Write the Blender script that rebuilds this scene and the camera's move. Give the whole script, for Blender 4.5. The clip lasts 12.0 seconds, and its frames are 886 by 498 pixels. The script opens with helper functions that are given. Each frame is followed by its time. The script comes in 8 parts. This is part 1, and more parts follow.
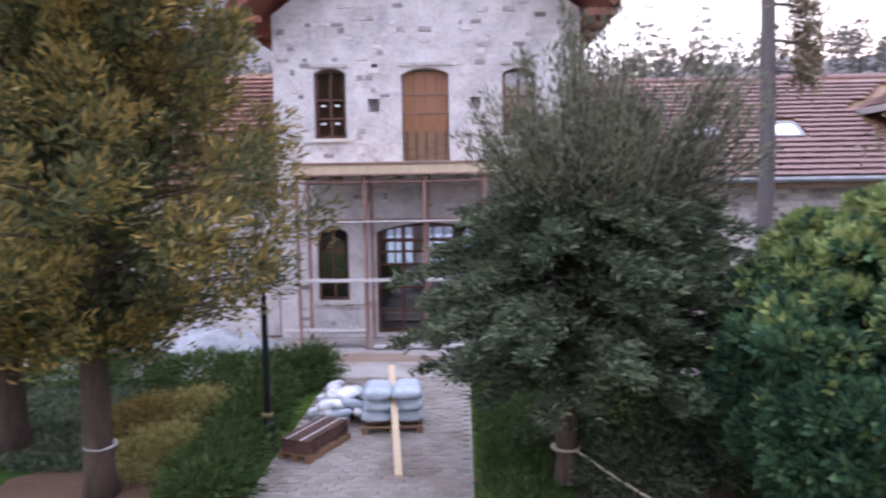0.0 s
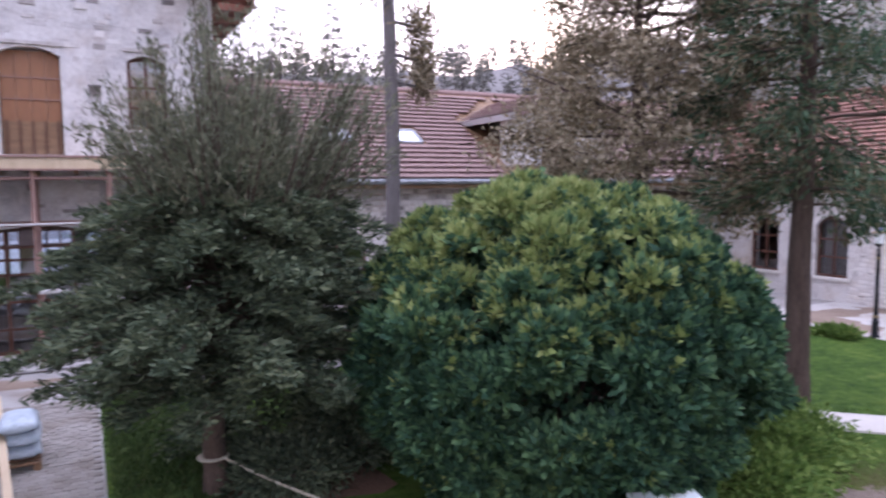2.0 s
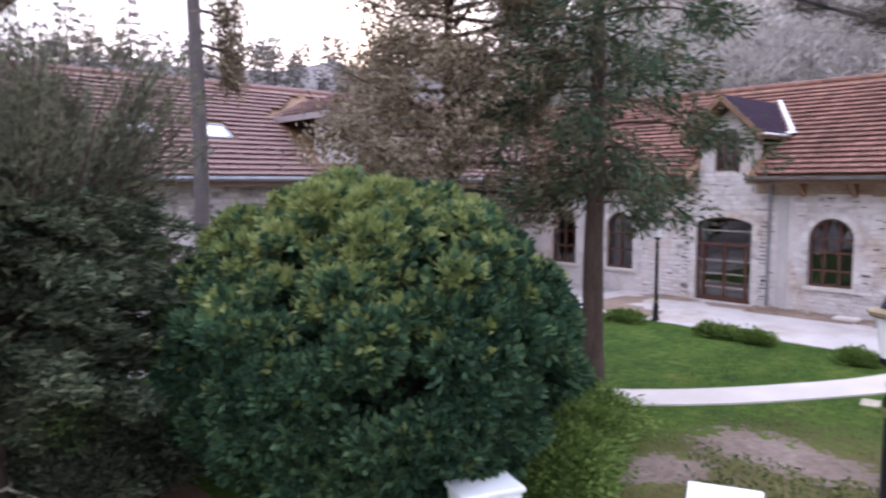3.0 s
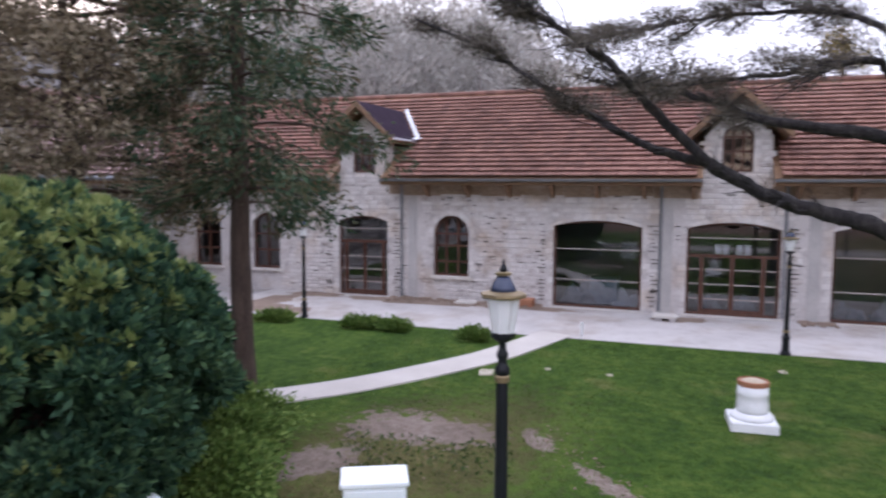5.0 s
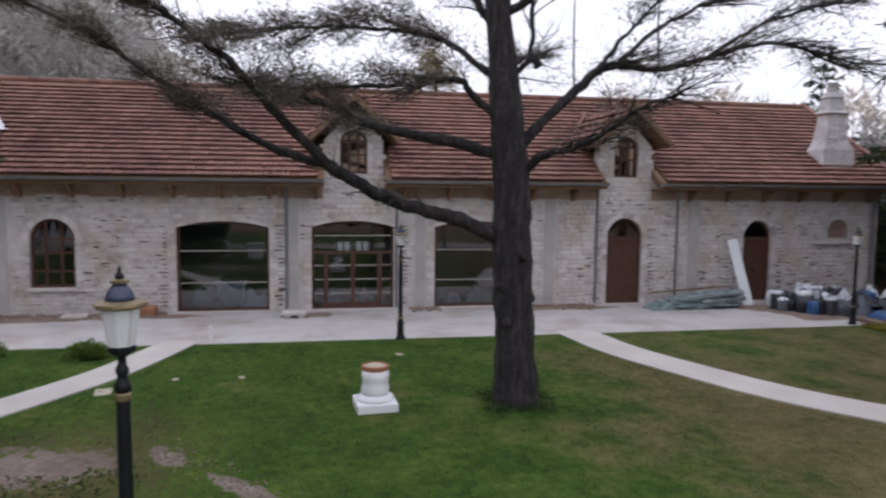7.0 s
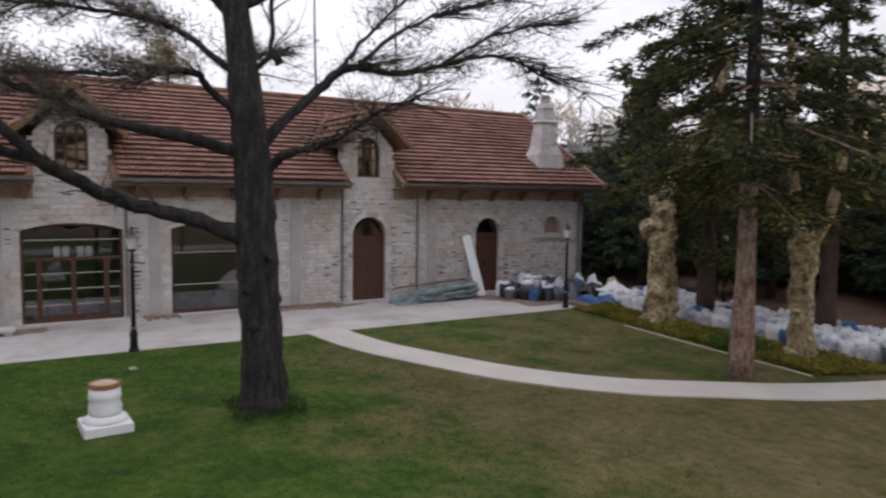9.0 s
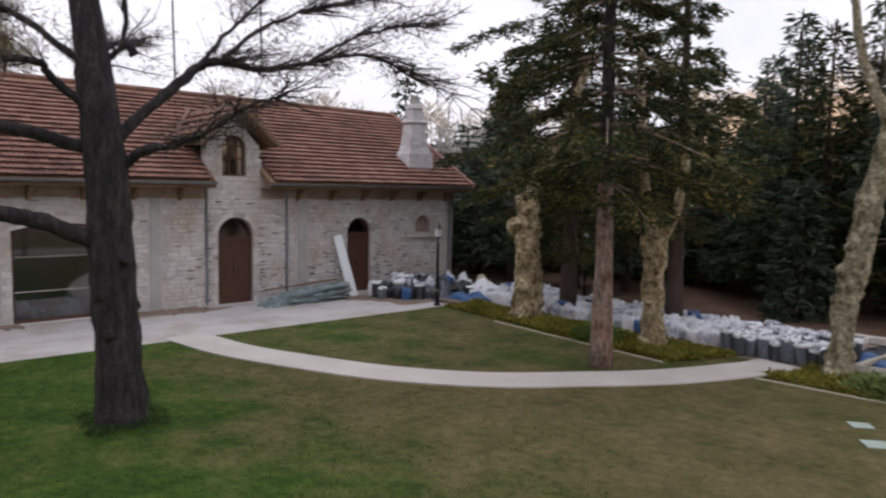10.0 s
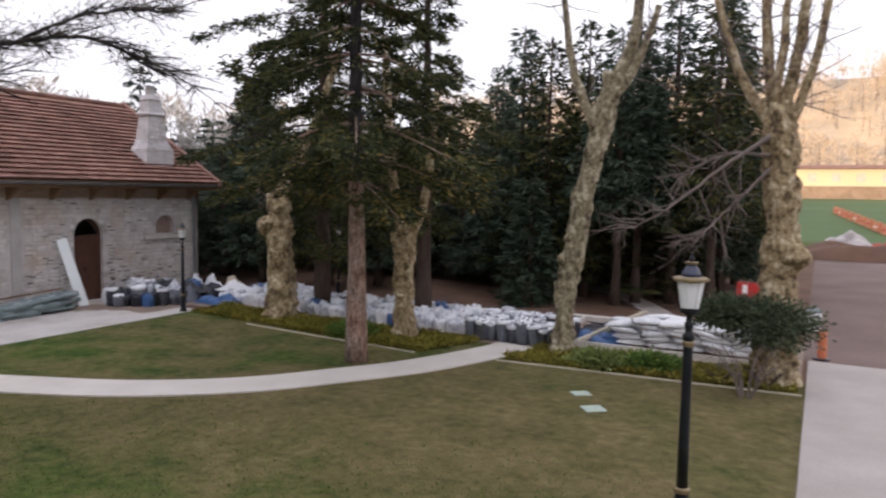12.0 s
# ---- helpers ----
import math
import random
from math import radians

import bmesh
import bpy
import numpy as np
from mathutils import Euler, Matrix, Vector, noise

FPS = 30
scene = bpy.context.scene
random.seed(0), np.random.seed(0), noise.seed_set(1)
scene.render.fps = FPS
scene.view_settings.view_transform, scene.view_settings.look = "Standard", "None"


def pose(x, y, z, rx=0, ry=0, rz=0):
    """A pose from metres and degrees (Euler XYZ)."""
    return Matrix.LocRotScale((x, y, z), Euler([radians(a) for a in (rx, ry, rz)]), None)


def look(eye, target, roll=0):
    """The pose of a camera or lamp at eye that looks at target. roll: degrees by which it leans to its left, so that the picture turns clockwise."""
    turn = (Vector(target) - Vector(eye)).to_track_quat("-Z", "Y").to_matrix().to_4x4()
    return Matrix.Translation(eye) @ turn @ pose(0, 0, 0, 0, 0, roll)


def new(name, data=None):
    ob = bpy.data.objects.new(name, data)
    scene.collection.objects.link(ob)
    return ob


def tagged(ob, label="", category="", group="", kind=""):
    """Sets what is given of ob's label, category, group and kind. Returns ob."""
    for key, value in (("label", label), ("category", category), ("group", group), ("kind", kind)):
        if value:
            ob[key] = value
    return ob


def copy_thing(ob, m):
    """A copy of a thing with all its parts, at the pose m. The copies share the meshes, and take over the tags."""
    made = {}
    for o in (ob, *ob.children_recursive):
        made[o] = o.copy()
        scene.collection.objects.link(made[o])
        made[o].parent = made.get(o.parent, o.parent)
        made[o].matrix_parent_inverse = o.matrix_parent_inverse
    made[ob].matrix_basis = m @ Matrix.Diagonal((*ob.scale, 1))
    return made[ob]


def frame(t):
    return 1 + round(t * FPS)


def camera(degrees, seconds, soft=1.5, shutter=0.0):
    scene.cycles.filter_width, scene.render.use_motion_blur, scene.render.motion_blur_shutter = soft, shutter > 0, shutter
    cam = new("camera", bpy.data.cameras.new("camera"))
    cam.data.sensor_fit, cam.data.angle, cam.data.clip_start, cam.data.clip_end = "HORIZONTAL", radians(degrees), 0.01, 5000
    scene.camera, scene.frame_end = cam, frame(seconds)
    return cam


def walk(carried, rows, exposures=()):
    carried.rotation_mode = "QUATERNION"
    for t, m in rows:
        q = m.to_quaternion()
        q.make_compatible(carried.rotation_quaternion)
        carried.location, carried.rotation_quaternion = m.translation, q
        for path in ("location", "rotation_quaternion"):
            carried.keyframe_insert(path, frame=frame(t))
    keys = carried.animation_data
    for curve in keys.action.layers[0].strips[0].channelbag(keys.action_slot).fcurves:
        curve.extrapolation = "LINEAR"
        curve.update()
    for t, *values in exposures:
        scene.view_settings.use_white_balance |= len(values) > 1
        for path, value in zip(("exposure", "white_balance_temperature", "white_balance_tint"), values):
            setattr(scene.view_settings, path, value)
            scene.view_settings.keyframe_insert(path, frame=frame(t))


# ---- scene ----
# ---- camera: hovers above the edge of the walkway and pans to the right ----
cam = camera(64.7, 12.0, soft=2.2, shutter=0.5)
PATH = [  # seconds, yaw, pitch, roll
    (0.0, 1.59, -4.75, 0.92),
    (0.5, -6.05, -4.91, 0.83),
    (1.0, -13.29, -5.03, 0.73),
    (1.5, -20.50, -5.06, 0.58),
    (2.0, -27.18, -5.11, 0.48),
    (2.5, -34.37, -5.23, 0.36),
    (3.0, -42.10, -5.35, 0.17),
    (3.2, -45.09, -5.34, 0.06),
    (4.8, -67.53, -5.40, -0.33),
    (5.0, -70.49, -5.33, -0.23),
    (5.5, -78.49, -5.29, -0.41),
    (6.0, -86.71, -5.23, -0.53),
    (6.5, -94.08, -5.16, -0.55),
    (7.0, -100.42, -5.10, -0.63),
    (7.2, -102.70, -5.05, -0.74),
    (8.8, -118.90, -4.95, -0.98),
    (9.0, -121.02, -4.88, -0.88),
    (9.5, -126.40, -4.81, -0.90),
    (10.0, -131.52, -4.75, -0.97),
    (10.5, -136.30, -4.73, -0.94),
    (11.0, -141.40, -4.69, -0.93),
    (11.5, -146.85, -4.63, -0.91),
    (12.0, -151.61, -4.59, -0.90),
]
EYE = (0.0, 0.0, 4.0)
walk(cam, [(t, pose(*EYE, 90 + p, r, w)) for t, w, p, r in PATH],
     exposures=[(0.0, 1.50, 5750, 24), (2.0, 1.38, 5700, 26), (3.0, 1.26, 5850, 24), (5.0, .88, 5900, 20), (7.0, .28, 6200, 15), (9.0, .15, 6500, 13), (12.0, 0.45, 6500, 14)])

# ---- world and sun: dusk, the sun has sunk behind the northern hill ----
SUN_AZ, SUN_EL = 32.0, 5.0
world = bpy.data.worlds.new("dusk_sky")
scene.world = world
world.use_nodes = True
wn, wl = world.node_tree.nodes, world.node_tree.links
wn.clear()
sky = wn.new("ShaderNodeTexSky")
sky.sky_type, sky.sun_disc = "NISHITA", False
sky.sun_elevation, sky.sun_rotation = radians(SUN_EL), radians(SUN_AZ)
sky.air_density, sky.dust_density, sky.ozone_density = 1.0, 3.0, 1.0
veil = wn.new("ShaderNodeMixRGB")  # thin high cloud over the whole sky
veil.inputs[0].default_value = 0.8
veil.inputs[2].default_value = (7.4, 7.4, 8.0, 1)
bg = wn.new("ShaderNodeBackground")
bg.inputs[1].default_value = 0.15
wo = wn.new("ShaderNodeOutputWorld")
wl.new(sky.outputs[0], veil.inputs[1])
cloud, thick = wn.new("ShaderNodeTexNoise"), wn.new("ShaderNodeMapRange")  # the veil is uneven, bluer where it thins
cloud.inputs["Scale"].default_value, cloud.inputs["Detail"].default_value, cloud.inputs["Roughness"].default_value = 3.2, 5, 0.55
thick.inputs["From Min"].default_value, thick.inputs["From Max"].default_value = 0.36, 0.60
thick.inputs["To Min"].default_value, thick.inputs["To Max"].default_value = 0.64, 0.90
wl.new(cloud.outputs[0], thick.inputs[0])
wl.new(thick.outputs[0], veil.inputs[0])
sky_co, sky_z = wn.new("ShaderNodeTexCoord"), wn.new("ShaderNodeSeparateXYZ")
lift = wn.new("ShaderNodeMapRange")  # cloudy sky: brighter overhead than near the horizon
lift.inputs["From Min"].default_value, lift.inputs["From Max"].default_value = 0.0, 1.0
lift.inputs["To Min"].default_value, lift.inputs["To Max"].default_value = 0.80, 1.32
wl.new(sky_co.outputs["Generated"], sky_z.inputs[0])
wl.new(sky_co.outputs["Generated"], cloud.inputs["Vector"])
wl.new(sky_z.outputs[2], lift.inputs[0])
dome = wn.new("ShaderNodeMixRGB")
dome.blend_type, dome.inputs[0].default_value = "MULTIPLY", 1.0
wl.new(veil.outputs[0], dome.inputs[1])
wl.new(lift.outputs[0], dome.inputs[2])
wl.new(dome.outputs[0], bg.inputs[0])
wl.new(bg.outputs[0], wo.inputs[0])
sun = bpy.data.lights.new("sun", "SUN")
sun.energy, sun.angle, sun.color = 5.0, radians(0.6), (1.0, 0.72, 0.45)
sun_ob = new("sun", sun)
sa, se = radians(SUN_AZ), radians(SUN_EL)
sun_ob.matrix_world = look((math.sin(sa) * 60, math.cos(sa) * 60, math.tan(se) * 60), (0, 0, 0))

# ---- materials ----
def mat(name, ramp, scale=4.0, fine=40.0, rough=0.8, bump=0.3, metal=0.0, per="", spread=0.25, mapped=None, spec=0.5, dist=0.02, tint=None):
    """Procedural surface: a broad stain noise and a fine grain mixed through a colour ramp, with a fine relief.
    per: 'object' or 'island' varies each piece's tone by its own random number. tint: colour and scale of broad stains."""
    m = bpy.data.materials.new(name)
    m.use_nodes = True
    nt = m.node_tree
    n, l = nt.nodes, nt.links
    bsdf = n["Principled BSDF"]
    co = n.new("ShaderNodeTexCoord")
    mp = n.new("ShaderNodeMapping")
    mp.inputs["Scale"].default_value = mapped or (1, 1, 1)
    l.new(co.outputs["Object"], mp.inputs[0])
    a = n.new("ShaderNodeTexNoise")
    a.inputs["Scale"].default_value, a.inputs["Detail"].default_value = scale, 5
    b = n.new("ShaderNodeTexNoise")
    b.inputs["Scale"].default_value, b.inputs["Detail"].default_value = fine, 4
    for q in (a, b):
        l.new(mp.outputs[0], q.inputs["Vector"])
    mix = n.new("ShaderNodeMath")
    mix.operation = "MULTIPLY_ADD"
    l.new(b.outputs[0], mix.inputs[0])
    mix.inputs[1].default_value = 0.45
    half = n.new("ShaderNodeMath")
    half.operation = "MULTIPLY"
    l.new(a.outputs[0], half.inputs[0])
    half.inputs[1].default_value = 0.55
    l.new(half.outputs[0], mix.inputs[2])
    fac = mix.outputs[0]
    if per:
        src = n.new("ShaderNodeObjectInfo" if per == "object" else "ShaderNodeNewGeometry")
        rnd = src.outputs["Random" if per == "object" else "Random Per Island"]
        add = n.new("ShaderNodeMath")
        add.operation = "MULTIPLY_ADD"
        l.new(rnd, add.inputs[0])
        add.inputs[1].default_value = spread
        shift = n.new("ShaderNodeMath")
        shift.operation = "SUBTRACT"
        l.new(fac, shift.inputs[0])
        shift.inputs[1].default_value = spread / 2
        l.new(shift.outputs[0], add.inputs[2])
        fac = add.outputs[0]
    cr = n.new("ShaderNodeValToRGB")
    els = cr.color_ramp.elements
    while len(els) < len(ramp):
        els.new(0.5)
    for e, (p, c) in zip(els, ramp):
        e.position, e.color = p, (*c, 1)
    l.new(fac, cr.inputs[0])
    base = cr.outputs[0]
    for colour, size, lo, hi in tint or ():
        pos, big, rng_, mul = (n.new(k) for k in ("ShaderNodeNewGeometry", "ShaderNodeTexNoise", "ShaderNodeMapRange", "ShaderNodeMixRGB"))
        big.inputs["Scale"].default_value, big.inputs["Detail"].default_value, big.inputs["Roughness"].default_value = size, 6, 0.62
        rng_.inputs["From Min"].default_value, rng_.inputs["From Max"].default_value = lo, hi
        mul.blend_type = "MULTIPLY"
        mul.inputs[2].default_value = (*colour, 1)
        l.new(pos.outputs["Position"], big.inputs["Vector"])
        l.new(big.outputs[0], rng_.inputs[0])
        l.new(rng_.outputs[0], mul.inputs[0])
        l.new(base, mul.inputs[1])
        base = mul.outputs[0]
    l.new(base, bsdf.inputs["Base Color"])
    bsdf.inputs["Roughness"].default_value = rough
    bsdf.inputs["Metallic"].default_value = metal
    bsdf.inputs["Specular IOR Level"].default_value = spec
    if bump:
        bp = n.new("ShaderNodeBump")
        bp.inputs["Strength"].default_value, bp.inputs["Distance"].default_value = bump, dist
        l.new(b.outputs[0], bp.inputs["Height"])
        l.new(bp.outputs[0], bsdf.inputs["Normal"])
    return m


def leaf_mat(name, dark, mid, light, rough=0.65):
    """Leaves: each leaf its own tone between dark and light, a little light passing through."""
    m = mat(name, [(0.2, dark), (0.5, mid), (0.8, light)], scale=0.9, fine=6, rough=rough, bump=0, per="island", spread=0.5, spec=0.18)
    nt = m.node_tree
    bsdf, out = nt.nodes["Principled BSDF"], nt.nodes["Material Output"]
    tr = nt.nodes.new("ShaderNodeBsdfTranslucent")
    ms = nt.nodes.new("ShaderNodeMixShader")
    ms.inputs[0].default_value = 0.25
    ramp = nt.nodes["Color Ramp"]
    nt.links.new(ramp.outputs[0], tr.inputs[0])
    nt.links.new(bsdf.outputs[0], ms.inputs[1])
    nt.links.new(tr.outputs[0], ms.inputs[2])
    nt.links.new(ms.outputs[0], out.inputs[0])
    return m


M = {}
WALL_STAIN = [((0.80, 0.70, 0.60), 0.75, 0.50, 0.68), ((0.70, 0.69, 0.70), 2.2, 0.54, 0.74)]  # tan and grey stains
M["mortar"] = mat("lime_mortar", [(0.3, (0.42, 0.39, 0.375)), (0.5, (0.54, 0.51, 0.495)), (0.7, (0.64, 0.61, 0.595))], 0.8, 14, 0.95, 0.5, tint=WALL_STAIN)
M["stone"] = mat("limestone", [(0.22, (0.22, 0.185, 0.165)), (0.36, (0.52, 0.48, 0.46)), (0.5, (0.62, 0.59, 0.57)), (0.8, (0.73, 0.705, 0.685))], 1.5, 18, 0.92, 0.5, per="island", spread=0.26, tint=WALL_STAIN)
M["stone_piece"] = mat("limestone_piece", [(0.22, (0.22, 0.185, 0.165)), (0.36, (0.52, 0.48, 0.46)), (0.5, (0.62, 0.59, 0.57)), (0.8, (0.73, 0.705, 0.685))], 1.5, 18, 0.92, 0.5, per="object", spread=0.26, tint=WALL_STAIN)
M["limewash"] = mat("limewashed_rubble", [(0.28, (0.342, 0.317, 0.313)), (0.45, (0.532, 0.510, 0.510)), (0.65, (0.655, 0.638, 0.636))], 1.6, 9, 0.95, 0.7, dist=0.04, tint=[((0.78, 0.72, 0.68), 0.9, 0.52, 0.70), ((0.76, 0.77, 0.81), 1.7, 0.52, 0.72)])
M["rubble"] = mat("rubble_stone", [(0.2, (0.16, 0.14, 0.14)), (0.45, (0.36, 0.33, 0.32)), (0.7, (0.64, 0.61, 0.60))], 2.0, 14, 0.95, 0.5, per="island", spread=0.5)
M["render"] = mat("grey_render", [(0.3, (0.34, 0.325, 0.32)), (0.7, (0.52, 0.50, 0.48))], 1.2, 25, 0.9, 0.2)
TILE = [(0.2, (0.080, 0.042, 0.032)), (0.45, (0.195, 0.094, 0.069)), (0.6, (0.270, 0.136, 0.100)), (0.85, (0.37, 0.215, 0.165))]
M["tile"] = mat("clay_tile", TILE, 0.7, 22, 0.8, 0.3, per="island", spread=0.20, tint=[((0.66, 0.60, 0.58), 0.55, 0.50, 0.70)])
M["tile_piece"] = mat("clay_tile_piece", TILE, 0.7, 22, 0.8, 0.3, per="object", spread=0.20, tint=[((0.66, 0.60, 0.58), 0.55, 0.50, 0.70)])
TILE2 = [(0.2, (0.12, 0.075, 0.070)), (0.45, (0.23, 0.150, 0.138)), (0.6, (0.29, 0.195, 0.18)), (0.85, (0.36, 0.26, 0.245))]
M["tile_old"] = mat("weathered_tile", TILE2, 0.7, 22, 0.85, 0.3, per="island", spread=0.18)
M["wood"] = mat("pine_wood", [(0.3, (0.12, 0.066, 0.035)), (0.6, (0.23, 0.135, 0.072))], 2, 30, 0.6, 0.2, mapped=(1, 1, 6))
# brown of the shaded wall top below the eaves, put into colour
M["eave_shade"] = mat("brown_eave_shade", [(0.3, (0.183, 0.128, 0.091)), (0.5, (0.329, 0.250, 0.189)), (0.7, (0.451, 0.372, 0.305))], 1.3, 16, 0.85, 0.3, mapped=(1, 0.4, 1), tint=[((0.756, 0.671, 0.586), 0.8, 0.48, 0.66)])
M["bar"] = mat("pale_glazing_bar", [(0.3, (0.36, 0.32, 0.30)), (0.7, (0.50, 0.46, 0.43))], 3, 30, 0.5, 0.1)
M["new_wood"] = mat("new_board", [(0.3, (0.47, 0.355, 0.225)), (0.6, (0.62, 0.50, 0.35))], 2, 30, 0.65, 0.2, mapped=(6, 1, 1))
M["brown_wood"] = mat("brown_stained_wood", [(0.3, (0.040, 0.016, 0.010)), (0.65, (0.112, 0.045, 0.026))], 3, 40, 0.5, 0.2, mapped=(4, 4, 1))
M["amber_wood"] = mat("amber_ply", [(0.3, (0.16, 0.068, 0.030)), (0.65, (0.29, 0.135, 0.062))], 2, 30, 0.55, 0.2, mapped=(4, 4, 1))
M["soffit"] = mat("red_stained_soffit", [(0.3, (0.128, 0.036, 0.021)), (0.7, (0.240, 0.076, 0.044))], 2, 30, 0.6, 0.2)
M["rust"] = mat("rusty_steel", [(0.3, (0.19, 0.105, 0.088)), (0.7, (0.37, 0.235, 0.20))], 3, 50, 0.8, 0.2)
M["plank"] = mat("grey_plank", [(0.3, (0.40, 0.38, 0.37)), (0.7, (0.62, 0.60, 0.60))], 2, 40, 0.8, 0.2)
M["gutter"] = mat("zinc_gutter", [(0.3, (0.16, 0.17, 0.19)), (0.7, (0.30, 0.31, 0.33))], 2, 40, 0.45, 0.05, metal=0.6)
M["flash"] = mat("white_flashing", [(0.3, (0.62, 0.63, 0.66)), (0.7, (0.78, 0.79, 0.82))], 2, 40, 0.4, 0.05)
M["sill"] = mat("cut_stone", [(0.3, (0.50, 0.47, 0.43)), (0.7, (0.68, 0.65, 0.61))], 3, 40, 0.85, 0.2)
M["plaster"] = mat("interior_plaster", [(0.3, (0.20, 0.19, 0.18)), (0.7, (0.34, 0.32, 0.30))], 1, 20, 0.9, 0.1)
M["iron"] = mat("black_painted_iron", [(0.3, (0.006, 0.007, 0.009)), (0.7, (0.016, 0.018, 0.022))], 5, 80, 0.42, 0.05, spec=0.25)
M["cap_blue"] = mat("blue_black_enamel", [(0.3, (0.018, 0.026, 0.055)), (0.7, (0.045, 0.06, 0.11))], 5, 80, 0.25, 0.02)
M["gold"] = mat("dull_gold_paint", [(0.3, (0.16, 0.12, 0.06)), (0.7, (0.32, 0.25, 0.14))], 5, 60, 0.45, 0.1, metal=0.5)
M["opal"] = leaf_mat("opal_glass", (0.90, 0.91, 0.93), (0.92, 0.93, 0.95), (0.94, 0.95, 0.96), 0.2)
M["white_paint"] = mat("white_paint", [(0.3, (0.72, 0.735, 0.75)), (0.7, (0.86, 0.87, 0.88))], 3, 30, 0.55, 0.2)
M["white_metal"] = mat("white_sheet_metal", [(0.3, (0.811, 0.880, 0.920)), (0.7, (0.894, 0.920, 0.920))], 2, 30, 0.35, 0.02)
M["terracotta"] = mat("terracotta_rim", [(0.3, (0.26, 0.10, 0.055)), (0.7, (0.42, 0.20, 0.11))], 4, 50, 0.8, 0.2)
M["old_brick"] = mat("old_pink_brick", [(0.3, (0.24, 0.165, 0.135)), (0.7, (0.40, 0.30, 0.26))], 4, 50, 0.85, 0.3)
M["sand"] = mat("sand_fill", [(0.3, (0.40, 0.33, 0.24)), (0.7, (0.56, 0.48, 0.37))], 4, 60, 0.95, 0.4)
M["paving"] = mat("pale_paving", [(0.3, (0.37, 0.35, 0.335)), (0.5, (0.49, 0.465, 0.45)), (0.75, (0.57, 0.55, 0.53))], 0.9, 30, 0.85, 0.25, tint=[((0.74, 0.66, 0.58), 0.5, 0.50, 0.70), ((0.82, 0.80, 0.78), 3.0, 0.55, 0.72)])
M["apron"] = mat("trodden_paving", [(0.3, (0.25, 0.235, 0.225)), (0.5, (0.34, 0.325, 0.315)), (0.75, (0.42, 0.405, 0.39))], 0.9, 30, 0.9, 0.3, tint=[((0.72, 0.64, 0.56), 0.6, 0.48, 0.66)])
M["cobble"] = mat("grey_cobble", [(0.25, (0.202, 0.181, 0.163)), (0.5, (0.280, 0.254, 0.232)), (0.8, (0.353, 0.327, 0.301))], 1.2, 40, 0.85, 0.3, per="object", spread=0.26, tint=[((0.636, 0.585, 0.533), 0.7, 0.48, 0.68)])
M["cobble_rest"] = mat("grey_cobbles", [(0.25, (0.202, 0.181, 0.163)), (0.5, (0.280, 0.254, 0.232)), (0.8, (0.353, 0.327, 0.301))], 1.2, 40, 0.85, 0.3, per="island", spread=0.26, tint=[((0.636, 0.585, 0.533), 0.7, 0.48, 0.68)])
M["membrane"] = mat("dark_roof_membrane", [(0.3, (0.016, 0.010, 0.018)), (0.7, (0.040, 0.026, 0.042))], 2, 20, 0.95, 0.2, spec=0.08)
M["concrete"] = mat("pale_concrete", [(0.3, (0.44, 0.405, 0.37)), (0.7, (0.60, 0.565, 0.525))], 0.9, 40, 0.85, 0.2)
M["kerb"] = mat("kerb_stone", [(0.3, (0.36, 0.32, 0.24)), (0.7, (0.52, 0.48, 0.38))], 3, 40, 0.85, 0.2)
M["dirt"] = mat("bare_earth", [(0.25, (0.137, 0.098, 0.074)), (0.5, (0.242, 0.181, 0.138)), (0.8, (0.347, 0.274, 0.221))], 0.8, 25, 0.95, 0.6, dist=0.05)
M["road"] = mat("dirt_road", [(0.25, (0.092, 0.061, 0.052)), (0.5, (0.156, 0.107, 0.092)), (0.8, (0.221, 0.160, 0.140))], 0.4, 12, 0.95, 0.5, dist=0.05)
M["mulch"] = mat("needle_litter", [(0.25, (0.057, 0.032, 0.021)), (0.5, (0.128, 0.070, 0.044)), (0.8, (0.216, 0.124, 0.079))], 0.6, 18, 0.95, 0.6, dist=0.05)
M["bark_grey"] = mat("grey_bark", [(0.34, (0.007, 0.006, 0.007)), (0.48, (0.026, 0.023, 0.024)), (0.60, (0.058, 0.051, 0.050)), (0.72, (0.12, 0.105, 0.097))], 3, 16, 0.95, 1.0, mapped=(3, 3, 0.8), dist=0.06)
M["bark_brown"] = mat("brown_bark", [(0.25, (0.030, 0.020, 0.015)), (0.5, (0.075, 0.050, 0.038)), (0.8, (0.14, 0.10, 0.08))], 3, 20, 0.95, 1.0, mapped=(3, 3, 0.7), dist=0.04)
M["bark_pine"] = mat("pale_spruce_bark", [(0.36, (0.085, 0.054, 0.042)), (0.46, (0.20, 0.138, 0.11)), (0.54, (0.30, 0.225, 0.19)), (0.64, (0.44, 0.365, 0.33))], 4.5, 16, 0.95, 1.0, mapped=(2, 2, 0.8), dist=0.04, tint=[((0.92, 0.76, 0.66), 0.8, 0.46, 0.62)])
# bark greyed and paled, with the haze before the pine put into it
M["bark_mid"] = mat("hazy_grey_bark", [(0.25, (0.075, 0.066, 0.066)), (0.5, (0.135, 0.12, 0.12)), (0.8, (0.20, 0.18, 0.18))], 3, 20, 0.95, 0.8, mapped=(3, 3, 0.7), dist=0.03)
